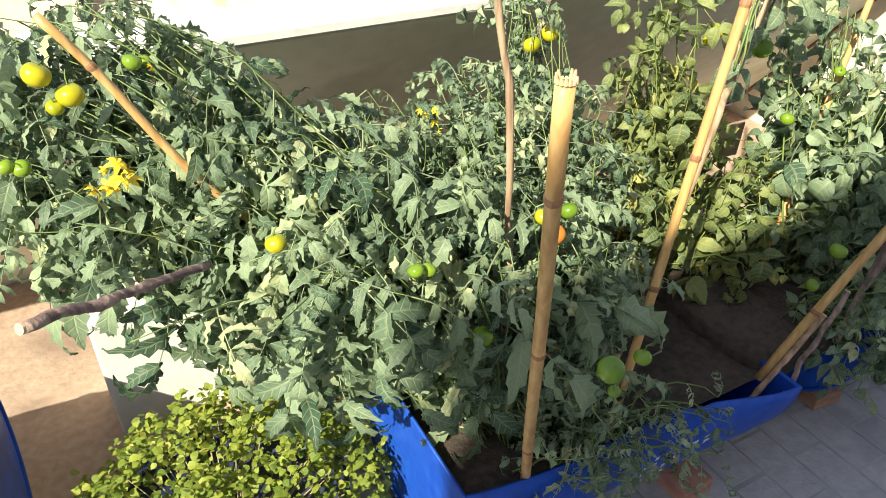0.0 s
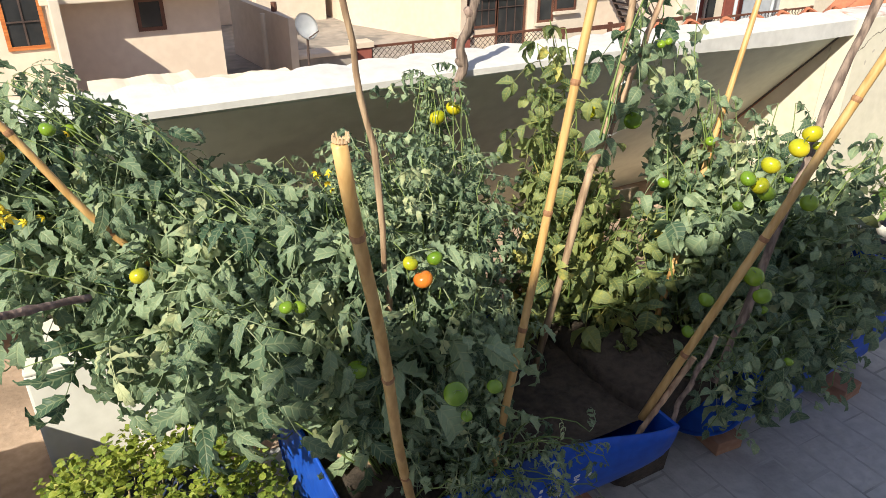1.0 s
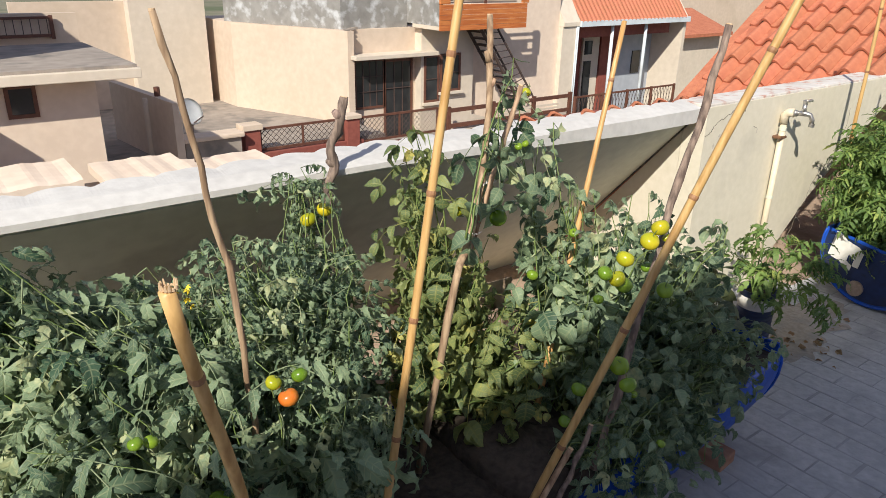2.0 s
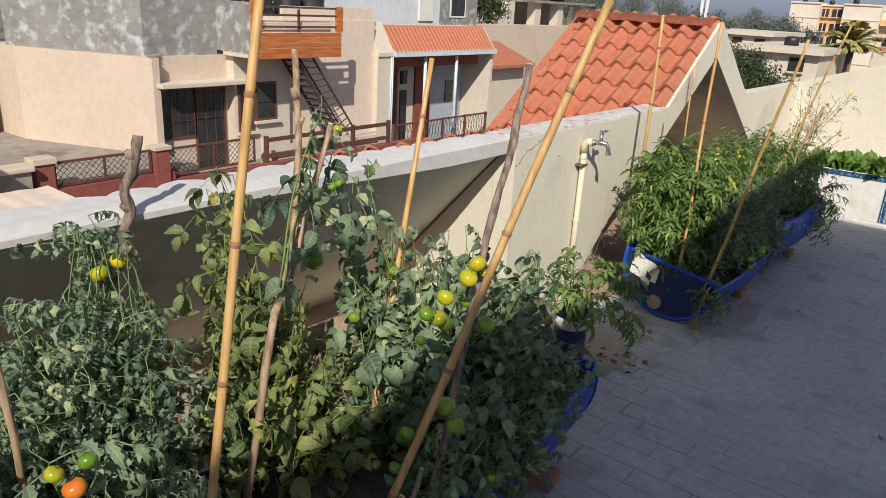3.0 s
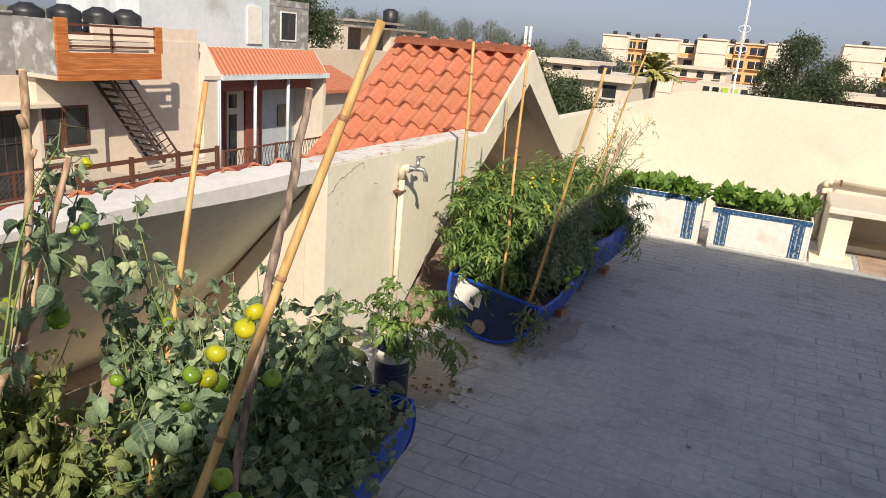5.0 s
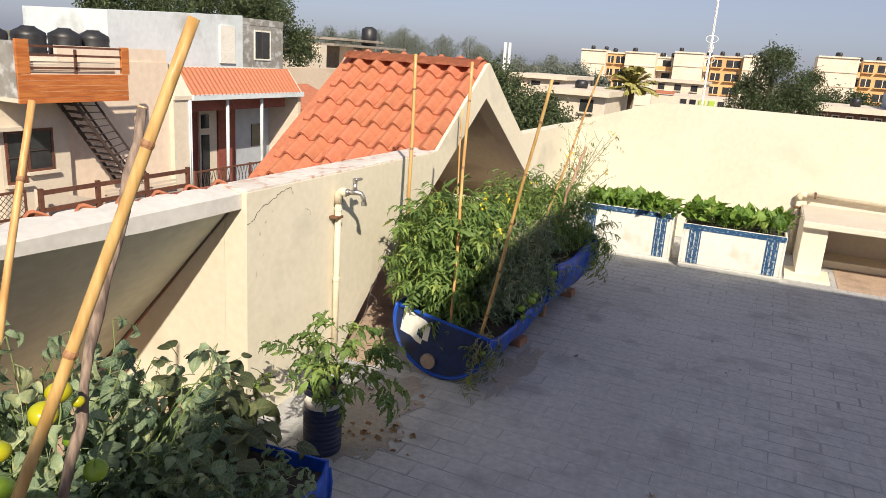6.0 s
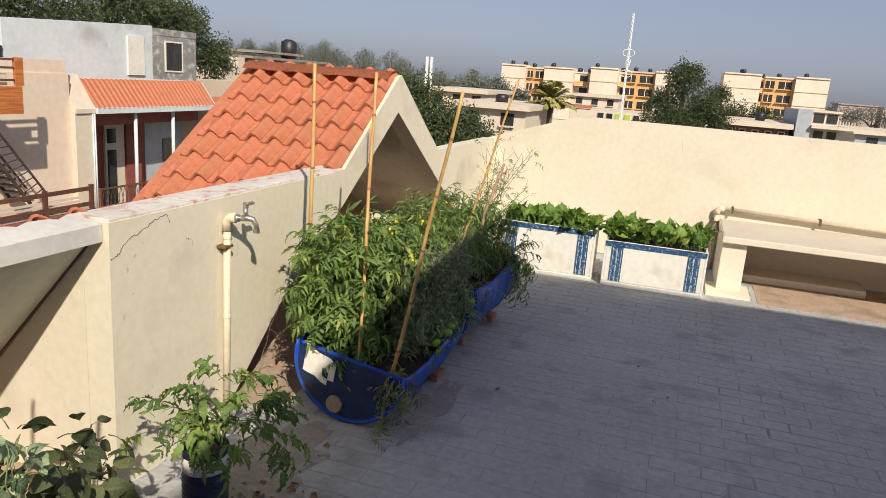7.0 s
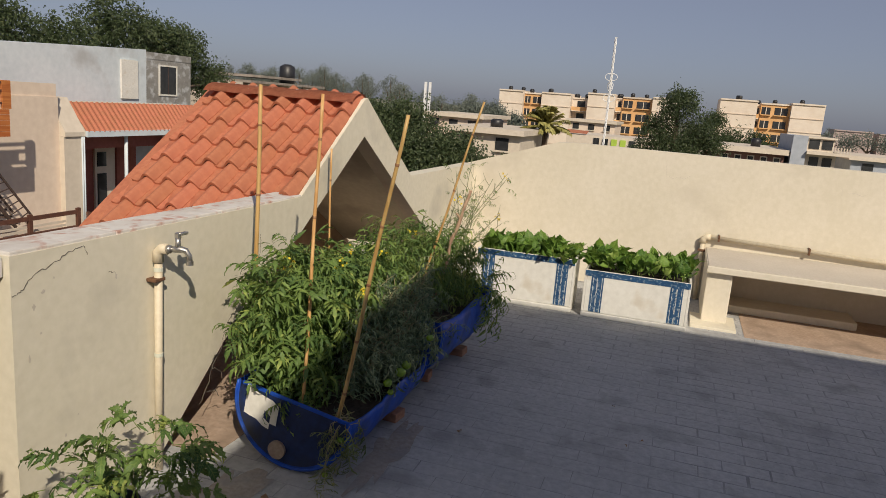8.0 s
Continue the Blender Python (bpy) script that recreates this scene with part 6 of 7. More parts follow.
def window(root, x0, x1, z0, z1, y, frame="brown", bars=3, rows=3, sill=True, deep=0.12):
    """A barred window in a wall that faces the terrace, its outer plane at y."""
    w = part("window", box(x0, x1, y - 0.010, y - 0.001, z0, z1), M["glass"], root, "dark barred window")
    fr = bmesh.new()
    t = 0.06
    box(x0 - t, x1 + t, y - 0.03, y + 0.028, z1, z1 + t, 0, fr); box(x0 - t, x1 + t, y - 0.03, y + 0.028, z0 - t, z0, 0, fr)
    box(x0 - t, x0, y - 0.03, y + 0.028, z0, z1, 0, fr); box(x1, x1 + t, y - 0.03, y + 0.028, z0, z1, 0, fr)
    part("frame", fr, M[frame], w)
    for k in range(1, bars):
        x = x0 + (x1 - x0) * k / bars
        part("bar", box(x - 0.014, x + 0.014, y - 0.024, y - 0.011, z0, z1), M["darksteel"], w)
    for k in range(1, rows):
        z = z0 + (z1 - z0) * k / rows
        part("bar", box(x0, x1, y - 0.036, y - 0.025, z - 0.012, z + 0.012), M["darksteel"], w)
    if sill:
        part("sill", box(x0 - 0.12, x1 + 0.12, y - 0.12, y - 0.002, z0 - t - 0.07, z0 - t), M["palecream"], w)
    return w


def railing(root, x0, x1, y, z0, z1, step=0.12, cross=False):
    part("rail", box(x0, x1, y - 0.03, y + 0.03, z1 - 0.05, z1), M["brown"], root)
    part("rail", box(x0, x1, y - 0.03, y + 0.03, z0, z0 + 0.06), M["brown"], root)
    n = max(2, int((x1 - x0) / 1.2))
    for k in range(n + 1):
        x = x0 + (x1 - x0) * k / n
        part("post", box(x - 0.035, x + 0.035, y - 0.035, y + 0.035, z0 - 0.04, z1 + 0.02), M["brown"], root)
    bm = bmesh.new()
    m = int((x1 - x0) / step)
    for k in range(m):
        x = x0 + (k + 0.5) * step
        if cross:
            tube([(x - step / 2, y, z0), (x + step / 2, y, z1)], 0.008, 4, bm); tube([(x + step / 2, y, z0), (x - step / 2, y, z1)], 0.008, 4, bm)
        else:
            tube([(x, y, z0), (x, y, z1)], 0.010, 4, bm)
    part("grille", bm, M["darksteel"], root)


def mesh_rail(root, x0, x1, y, z0, z1, cell=0.13):
    """A brown frame filled with diamond wire mesh."""
    part("rail", box(x0, x1, y - 0.025, y + 0.025, z1 - 0.05, z1), M["brown"], root)
    part("rail", box(x0, x1, y - 0.025, y + 0.025, z0, z0 + 0.05), M["brown"], root)
    for x in (x0, (x0 + x1) / 2 - 0.02, x1 - 0.04):
        part("post", box(x, x + 0.04, y - 0.022, y + 0.022, z0 + 0.051, z1 - 0.051), M["brown"], root)
    bm = bmesh.new()
    h = z1 - z0 - 0.1
    k = x0 - h
    while k < x1:
        for up_ in (0, 1):
            a, b = max(k, x0), min(k + h, x1)
            za, zb = a - k, b - k
            if up_:
                za, zb = h - za, h - zb
            if b - a > 0.02:
                tube([(a, y, z0 + 0.05 + za), (b, y, z0 + 0.05 + zb)], 0.0075, 4, bm)
        k += cell
    part("wire_mesh", bm, M["darksteel"], root)


# house with the orange balcony
A = thing("beige_house", (6, 15, GZ), "beige house with a weathered grey upper wall", "house", "houses across the lane")
part("wall", prism([(4.716, 17.62), (6.22, 14.0), (6.398, 14.0), (6.398, 20.0), (4.62, 20.0)], "z", GZ, 0.05), M["beige"], A, "smooth beige plastered wall")
part("wall", box(6.40, 8.45, 14.3, 20.0, GZ, 0.05), M["beige"], A)
part("wall", box(8.452, 10.25, 14.0, 20.0, GZ, 0.06), M["palecream"], A, "white painted wall")
part("wall", box(10.252, 13.80, 14.2, 20.0, GZ, 0.95), M["pinkish"], A, "pink-cream wall below the balcony")
part("wall", prism([(4.70, 18.0), (6.30, 14.45), (8.30, 14.45), (8.30, 14.85), (6.60, 14.85), (5.10, 18.2)], "z", 0.052, 1.43), M["weathered"], A, "weathered grey parapet wall with peeling paint")
part("cap", prism([(4.66, 18.0), (6.27, 14.40), (8.30, 14.40), (8.30, 14.90), (6.62, 14.90), (5.14, 18.2)], "z", 1.432, 1.48), M["weathered"], A)
part("wall", box(2.4, 4.4, 18.6, 20, GZ, 1.3), M["palecream"], A)
part("roof", box(6.7, 10.2, 14.902, 20.0, 0.24, 0.30), M["roofgrey"], A)
for k in range(4):
    part("debris", box(6.22 + 0.1 * k, 6.34 + 0.12 * k, 14.06 + 0.08 * k, 14.2 + 0.05 * k, 0.052, 0.08 + 0.012 * k, 0.008), M["roofgrey"], A)
side_way = Vector((1.60, -3.85, 0)).normalized()
side_at = Matrix(((side_way.x, side_way.y, 0, 4.62), (side_way.y, -side_way.x, 0, 17.85), (0, 0, 1, 0), (0, 0, 0, 1)))
bm = box(0.36, 0.84, -0.05, -0.003, -2.218, -0.24)
bm.transform(side_at)
d = part("door", bm, M["brown"], A, "brown wooden door")
for z in (-2.1, -1.15):
    bm = box(0.43, 0.77, -0.065, -0.052, z, z + 0.80)
    bm.transform(side_at)
    part("panel", bm, M["brown"], d)
part("sunshade", box(6.30, 8.85, 13.75, 14.298, -0.64, -0.54, 0.01), M["palecream"], A, "thin concrete sunshade")
window(A, 6.60, 7.42, -1.90, -0.75, 14.295, bars=4, rows=3, sill=False)
window(A, 7.50, 8.30, -2.85, -0.80, 14.295, bars=3, rows=3, sill=False)
window(A, 8.60, 8.98, -1.85, -0.72, 13.995, bars=1, rows=2)
window(A, 9.14, 9.72, -1.60, -0.70, 13.995, bars=1, rows=2)
part("parapet", prism([(8.46, -1.85), (10.2, -2.35), (10.2, -2.6), (8.46, -2.6)], "y", 12.9, 13.0), M["palecream"], A)
part("parapet", box(10.26, 13.78, 14.24, 14.36, 0.952, 1.30), M["pinkish"], A)
bal = thing("balcony", (9.8, 13.6, 0), "orange wood-clad balcony with a brown railing", "balcony")
part("floor_slab", box(8.30, 11.24, 13.05, 14.198, 0.065, 0.16), M["palecream"], bal)
for k in range(5):
    part("board", box(8.30, 11.26, 13.0, 13.04, 0.05 + 0.128 * k, 0.172 + 0.128 * k, 0.004), M["orange"], bal)
part("post", box(8.30, 8.61, 12.99, 13.06, 0.692, 1.43, 0.006), M["orange"], bal)
part("post", box(11.08, 11.31, 12.99, 13.06, 0.692, 1.345, 0.006), M["orange"], bal)
for z in (0.80, 1.08, 1.27):
    part("rail", box(8.61, 11.08, 13.0, 13.04, z, z + 0.05), M["brown"], bal)
part("post", box(9.75, 9.81, 13.0, 13.04, 0.692, 1.25), M["brown"], bal)
for k in range(5):
    part("blind_slat", box(8.62, 10.95, 13.10, 13.11, 0.70 + 0.055 * k, 0.745 + 0.055 * k), M["palecream"], bal)
part("side_wall", box(8.302, 8.42, 13.06, 14.498, 0.162, 1.38), M["weathered"], bal)
for x, y in ((8.9, 16.5), (10.1, 16.5), (11.2, 16.5), (12.3, 16.5), (13.25, 16.5)):
    tk = thing("water_tank", (x, y, 0.5), "black ribbed plastic water tank on a roof", "water tank", "water tanks")
    z0 = 0.302 if x < 10.25 else 0.952
    h0 = 0.63 if x < 10.25 else 0.01
    part("body", lathe([(0.42, 0), (0.44, 0.1), (0.42, 0.16), (0.44, 0.3), (0.42, 0.36), (0.44, 0.5), (0.42, 0.6), (0.2, 0.72), (0.16, 0.76)], 18, at=(x, y, z0 + h0)), M["tank"], tk, smooth=True)
    part("stand", box(x - 0.4, x + 0.4, y - 0.4, y + 0.4, z0, z0 + h0), M["roofgrey"], tk)
stair = thing("steel_stair", (10.8, 13.6, -2.4), "dark open steel stair below the balcony", "stair")
for y in (13.3, 13.9):
    part("stringer", tube([(9.88, y, 0.05), (11.55, y, -2.2)], 0.045, 6), M["darksteel"], stair)
    part("handrail", tube([(10.50, y, 0.0), (12.0, y, -1.95)], 0.03, 6), M["darksteel"], stair)
for k in range(12):
    u = (k + 0.5) / 12
    part("tread", box(9.80 + 1.67 * u, 10.03 + 1.67 * u, 13.32, 13.88, 0.02 - 2.25 * u, 0.06 - 2.25 * u), M["darksteel"], stair)
    part("baluster", tube([(9.88 + 1.67 * u, 13.3, 0.05 - 2.25 * u), (10.50 + 1.5 * u, 13.3, -1.95 * u)], 0.015, 4), M["darksteel"], stair)
rail = thing("terrace_railing", (8, 12.5, -2), "brown steel railing with mesh on a low terrace wall", "railing")
part("wall", box(5.66, 14.1, 12.4, 12.6, GZ, -2.42), M["redwall"], rail)
part("wall", box(2.70, 5.658, 12.4, 12.6, GZ, -2.235), M["redwall"], rail)
mesh_rail(rail, 3.12, 5.16, 12.5, -2.20, -1.70)
mesh_rail(rail, 5.56, 7.9, 12.5, -2.34, -1.72)
part("rail", box(8.2, 12.75, 12.47, 12.53, -1.90, -1.80), M["brown"], rail)
part("rail", box(8.2, 12.75, 12.47, 12.53, -2.30, -2.20), M["brown"], rail)
for x in (8.2, 9.7, 11.2, 12.65):
    part("post", box(x, x + 0.1, 12.46, 12.54, -2.418, -1.75), M["brown"], rail)
part("pillar", box(5.20, 5.52, 12.35, 12.65, -2.60, -1.72), M["redwall"], rail)
part("cap", box(5.16, 5.56, 12.31, 12.69, -1.718, -1.63, 0.01), M["beige"], rail)
part("pillar", box(2.74, 3.08, 12.35, 12.65, -2.60, -1.70), M["redwall"], rail)
part("cap", box(2.69, 3.13, 12.31, 12.69, -1.698, -1.58, 0.01), M["beige"], rail)
part("floor_slab", box(6.42, 14.1, 12.602, 13.98, -2.9, -2.7), M["roofgrey"], rail)
for k in range(6):
    part("slat", box(10.3, 12.7, 12.9, 12.92, -2.68 + 0.1 * k, -2.62 + 0.1 * k), M["palecream"], rail)

# house with the tiled porch, white box above
B = thing("porch_house", (16, 16, GZ), "cream house with an orange tiled porch", "house", "houses across the lane")
part("wall", prism([(14.03, GZ), (14.03, -0.10), (15.5, -0.10), (15.5, GZ)], "x", 13.802, 14.50), M["palecream"], B)
part("cheek", prism([(13.98, -0.098), (13.98, 0.02), (14.60, 0.94), (15.5, 0.94), (15.5, -0.098)], "x", 13.802, 14.50), M["palecream"], B, "cream plastered cheek of the porch roof")
for x in (14.40, 14.47):
    part("drain_pipe", tube([(x, 14.0, -3.6), (x, 14.0, -0.11)], 0.024, 8), M["paleblue"], B, "thin pale drain pipe", True)
part("wall", box(14.502, 20.1, 15.4, 17.9, GZ, 0.5), M["redwall"], B, "dark red porch back wall")
part("wall", box(19.95, 20.11, 14.05, 15.398, GZ, -0.11), M["palecream"], B, "white side wall of the porch")
part("blue_panel", box(17.96, 19.948, 15.35, 15.398, -3.6, -0.12), M["hazeblue"], B, "blue-grey back wall")
part("column", box(17.10, 17.955, 15.28, 15.398, -3.6, -0.52), M["redwall"], B, "dark red pier")
part("window", box(18.9, 19.35, 15.31, 15.349, -2.0, -1.2), M["glass"], B)
rf = thing("porch_roof", (17, 15, 0), "orange tiled lean-to roof over a porch", "roof")
part("slab", prism([(13.98, -0.10), (13.98, 0.02), (14.60, 0.80), (15.6, 0.80), (15.6, 0.55), (14.2, -0.10)], "x", 14.505, 20.1), M["palecream"], rf)
tile_small = roof_tile_mesh(0.17, 0.195, 0.035, M["tile"], 6)
slope_b = math.atan(0.78 / 0.62)
for r in range(7):
    for c in range(28):
        m = Matrix.Translation((14.60 + 0.195 * c, 13.93 + 0.0886 * (r + 1), 0.035 + 0.1115 * (r + 1))) @ Matrix.Rotation(radians(-90), 4, "Z") @ Matrix.Rotation(slope_b, 4, "Y")
        part("roof_tile", tile_small, None, rf, matrix=m)
part("fascia", box(14.50, 20.12, 13.90, 13.975, -0.12, 0.05), M["paleblue"], rf)
for x in (16.2, 17.92):
    part("column", tube([(x, 14.1, -3.6), (x, 14.1, -0.10)], 0.055, 10), M["paleblue"], B, "thin pale pipe column", True)
part("beam", box(14.51, 19.49, 14.3, 14.5, -0.50, -0.11), M["redwall"], B)
part("floor_slab", box(14.502, 20.1, 13.7, 15.398, -3.8, -3.6), M["roofgrey"], B)
d = part("door", box(16.22, 17.05, 15.32, 15.395, -3.6, -0.62), M["palecream"], B, "cream double door")
part("pane", box(16.30, 16.66, 15.29, 15.318, -3.4, -1.42), M["glass"], d); part("pane", box(16.30, 16.66, 15.29, 15.318, -1.2, -0.75), M["glass"], d)
railing(B, 14.2, 19.3, 13.65, -2.95, -2.20, 0.16, True)
part("kerb", box(14.1, 19.4, 13.6, 13.695, -3.79, -2.98), M["redwall"], B)
W = thing("upper_room", (20, 19, 0.6), "pale blue stained upper room with a white door", "building", "houses across the lane")
part("wall", prism([(15.1, 0.62), (21.65, 0.62), (21.65, 2.69), (15.1, 2.38)], "y", 18.0, 22.0), M["paleblue"], W)
part("wall", box(21.652, 24.3, 18.0, 22.0, 0.62, 2.62), M["weathered"], W, "bare grey cement corner")
part("band", box(21.66, 24.29, 17.985, 17.999, 2.36, 2.60), M["weathered"], W, "dark stained parapet band")
part("door", box(20.28, 21.14, 17.93, 17.995, 0.82, 2.24), M["planter"], W, "white panelled door")
window(W, 22.40, 23.36, 1.04, 2.12, 17.99, "planter", 2, 1, False)
part("wall", box(15.1, 24.3, 18.02, 22, GZ, 0.618), M["palecream"], W)
C = thing("tiled_shed", (29, 20, GZ), "small house with an orange tiled roof behind the porch", "house", "houses across the lane")
part("wall", box(25.8, 31.0, 19.5, 23, GZ, -1.5), M["palecream"], C)
part("roof", prism([(19.0, -1.45), (19.0, -1.3), (21.6, -0.30), (21.6, -0.45)], "x", 25.4, 31.3), M["tile"], C)
part("wall", box(26.0, 46.0, 24.0, 25.0, GZ, 0.42), M["beige"], C, "stained beige boundary wall")
Dh = thing("pillared_roof_house", (58, 42, GZ), "half-built rooftop shelter with pillars and a water tank", "house", "houses across the lane")
part("wall", box(50, 84, 41, 50, GZ, -0.8), M["beige"], Dh)
for x in (61.2, 66.4, 71.2, 76.4):
    part("pillar", box(x, x + 1.2, 41, 42, -0.8, 1.9), M["palecream"], Dh)
part("roof", box(63.0, 79, 40.5, 47, 1.902, 2.15), M["roofgrey"], Dh)
part("roof", box(64.5, 73, 40.3, 46, 2.5, 2.75), M["roofgrey"], Dh)
part("wall", box(66, 77, 44, 47, -0.8, 1.9), M["roofgrey"], Dh)
part("tank", lathe([(0.9, 0), (0.92, 0.9), (0.9, 1.9), (0.4, 2.2)], 16, at=(74.3, 43, 2.152)), M["tank"], Dh, smooth=True)
part("parapet", box(52, 61.1, 40.6, 41, -0.6, 0.9), M["palecream"], Dh)

# small room with a flat slab roof, terrace and dish
E_ = thing("small_room", (-1.5, 12, GZ), "small beige rooftop room with a flat overhanging slab", "house", "houses across the lane")
part("wall", box(-2.70, -0.28, 11.0, 14.0, GZ, -0.18), M["pinkish"], E_)
part("roof", box(-2.95, 0.34, 10.5, 14.4, -0.178, -0.02, 0.015), M["palecream"], E_, "flat concrete slab with a drip edge")
part("roof_top", box(-2.9, 0.30, 10.6, 14.3, -0.018, 0.03), M["roofgrey"], E_)
window(E_, -1.545, -1.225, -0.68, -0.285, 10.995, bars=1, rows=1, sill=False)
E2 = thing("left_house", (-5, 12, GZ), "beige house with orange-brown wooden window frames", "house", "houses across the lane")
part("wall", box(-8.0, -2.82, 11.2, 16, GZ, 3.0), M["pinkish"], E2)
window(E2, -3.45, -2.98, -0.85, -0.12, 11.195, "orange", 2, 2, False)
window(E2, -5.6, -4.6, -1.0, -0.15, 11.195, "orange", 2, 2, False)
part("balcony", box(-4.6, 0.4, 15.0, 15.2, -0.05, 0.55), M["beige"], E2)
railing(E2, -4.6, -0.1, 14.9, 0.1, 0.5, 0.15)
part("pier", box(-2.84, -2.71, 9.95, 10.998, GZ, -0.03, 0.01), M["palecream"], E2)
terr = thing("lower_terrace", (1.5, 11, GZ), "sunlit flat roof with low walls across the lane", "building", "houses across the lane")
part("floor_slab", box(-0.278, 2.66, 9.41, 20.0, GZ, -2.22), M["roofgrey"], terr)
part("floor_slab", box(2.662, 6.39, 12.602, 20.0, GZ, -2.222), M["roofgrey"], terr)
part("wall", box(1.45, 2.60, 12.22, 12.58, -2.218, -1.76), M["roofgrey"], terr, "rounded grey cement parapet")
part("cap", box(1.40, 2.66, 12.14, 12.62, -1.758, -1.66, 0.03), M["beige"], terr)
lw = box(-0.08, 0.08, 0, 3.3, -2.218, -0.93)
lw.transform(Matrix.Translation((1.32, 12.1, 0)) @ Matrix.Rotation(radians(5.5), 4, "Z"))
part("wall", lw, M["beige"], terr, "low stained parapet on the lower terrace")
part("wall", box(-0.27, 3.4, 19.0, 19.15, -2.218, 0.55), M["beige"], terr)
part("vent", tube([(1.25, 13, -2.22), (1.25, 13, -0.75)], 0.06, 10), M["brown"], terr)
part("vent", tube([(1.0, 13, -2.22), (1.0, 13, -0.95)], 0.05, 10), M["palecream"], terr)
dish = thing("satellite_dish", (0.75, 9.3, -1.4), "grey-white satellite dish on a short pole", "satellite dish")
bm = bmesh.new()
rings = []
for k in range(6):
    r = 0.21 * k / 5
    rings.append([bm.verts.new((r * math.cos(a), -0.06 + 1.3 * r * r, r * math.sin(a))) for a in [2 * math.pi * i / 24 for i in range(24)]] if k else [bm.verts.new((0, -0.06, 0))])
for i in range(24):
    bm.faces.new((rings[0][0], rings[1][i], rings[1][(i + 1) % 24]))
for a, b in zip(rings[1:], rings[2:]):
    for i in range(24):
        bm.faces.new((a[i], b[i], b[(i + 1) % 24], a[(i + 1) % 24]))
bmesh.ops.solidify(bm, geom=bm.faces[:], thickness=0.008)
bm.transform(Matrix.Translation((0.60, 9.1, -0.52)) @ Matrix.Rotation(radians(200), 4, "Z") @ Matrix.Rotation(radians(25), 4, "X"))
part("bowl", bm, M["dishw"], dish, smooth=True)
part("pole", tube([(0.62, 9.2, -1.5), (0.62, 9.16, -0.6)], 0.02, 8), M["darksteel"], dish)
part("arm", tube([(0.60, 9.05, -0.7), (0.68, 8.8, -0.55)], 0.01, 6), M["darksteel"], dish)
shed = thing("lane_roofs", (0, 7.6, -2), "plaster eaves and corrugated sheets of the roofs below", "building", "houses across the lane")
for x0, x1, z in ((-2.6, -1.2, -1.10), (-0.9, 0.3, -1.22), (0.35, 1.7, -1.36)):
    bm = bmesh.new()
    vs = [[bm.verts.new((x0 + (x1 - x0) * i / 24, y, z + 0.012 * math.sin(i * 0.55) + 0.02 * noise.noise((i * 0.3, x0, 0)) + dz)) for y, dz in ((8.2, 0.0), (8.35, 0.02), (9.4, 0.03), (9.4, -0.10), (8.2, -0.10))] for i in range(25)]
    for a, b in zip(vs, vs[1:]):
        for k in range(5):
            bm.faces.new((a[k], b[k], b[(k + 1) % 5], a[(k + 1) % 5]))
    bm.faces.new(vs[0]); bm.faces.new(vs[-1])
    part("eave", bm, M["pinkish"], shed, smooth=False)
part("wall", box(-2.6, 1.7, 8.7, 9.3, GZ, -1.45), M["beige"], shed)

# ---- distance on the open side ----
def apartment(x, z1, bays, label):
    """A flat-roofed block seen end on: bays of (y from, y to, kind), cream blank walls, orange window bays and recessed balconies."""
    root = thing("apartment_block", (x, bays[0][0], GZ), label, "apartment block", "apartment blocks")
    rg = random.Random(int(bays[0][0] * 10))
    for y1, y0, kind in bays:
        back_ = {"wall": 0.0, "orange": 1.2, "balcony": 2.2}[kind]
        top = z1 - {"wall": 0, "orange": 0.25, "balcony": 0.5}[kind]
        w = y1 - y0
        part("wall", box(x + back_, x + 12, y0 + 0.002, y1, GZ, top), M["aptorange" if kind == "orange" else "aptcream"], root)
        part("cornice", box(x + back_ - 0.2, x + 12, y0 + 0.002, y1, top + 0.002, top + 0.22), M["aptcream"], root)
        for s in range(4):
            zf = top - 2.05 * (s + 1)
            if kind == "wall":
                part("band", box(x - 0.10, x - 0.002, y0 + 0.002, y1, zf, zf + 0.10), M["beige"], root)
            elif kind == "orange":
                for a in ((0.08, 0.52), (0.66, 0.96)):
                    wd = part("window", box(x + back_ - 0.05, x + back_ - 0.005, y0 + w * a[0], y0 + w * a[1], zf + 0.55, zf + 1.65), M["glass"], root)
                    part("frame", box(x + back_ - 0.10, x + back_ - 0.052, y0 + w * (a[0] + a[1]) / 2 - 0.05, y0 + w * (a[0] + a[1]) / 2 + 0.05, zf + 0.56, zf + 1.64), M["aptcream"], wd)
                    part("sill", box(x + back_ - 0.45, x + back_ - 0.052, y0 + w * a[0] - 0.1, y0 + w * a[1] + 0.1, zf + 0.40, zf + 0.54), M["aptorange"], wd)
            else:
                bal_ = part("balcony", box(x + 0.9, x + back_ - 0.002, y0 + 0.15, y1 - 0.1, zf, zf + 0.12), M["aptcream"], root)
                part("parapet", box(x + 0.9, x + 1.0, y0 + 0.15, y1 - 0.1, zf + 0.122, zf + 0.75), M["aptorange"], bal_)
                part("door", box(x + back_ - 0.06, x + back_ - 0.004, y0 + w * 0.25, y0 + w * 0.7, zf + 0.12, zf + 1.75), M["glass"], bal_)
        for k in range(rg.choice((1, 2, 3))):
            part("tank", lathe([(0.34, 0), (0.36, 0.5), (0.22, 0.66)], 10, at=(x + rg.uniform(2, 5), rg.uniform(y0 + 0.4, y1 - 0.4), top + 0.222)), M["tank"], root, smooth=True)
        part("roof_stand", box(x + 4, x + 5, y0 + w * 0.2, y0 + w * 0.55, top + 0.223, top + 0.36), M["roofgrey"], root)
    return root
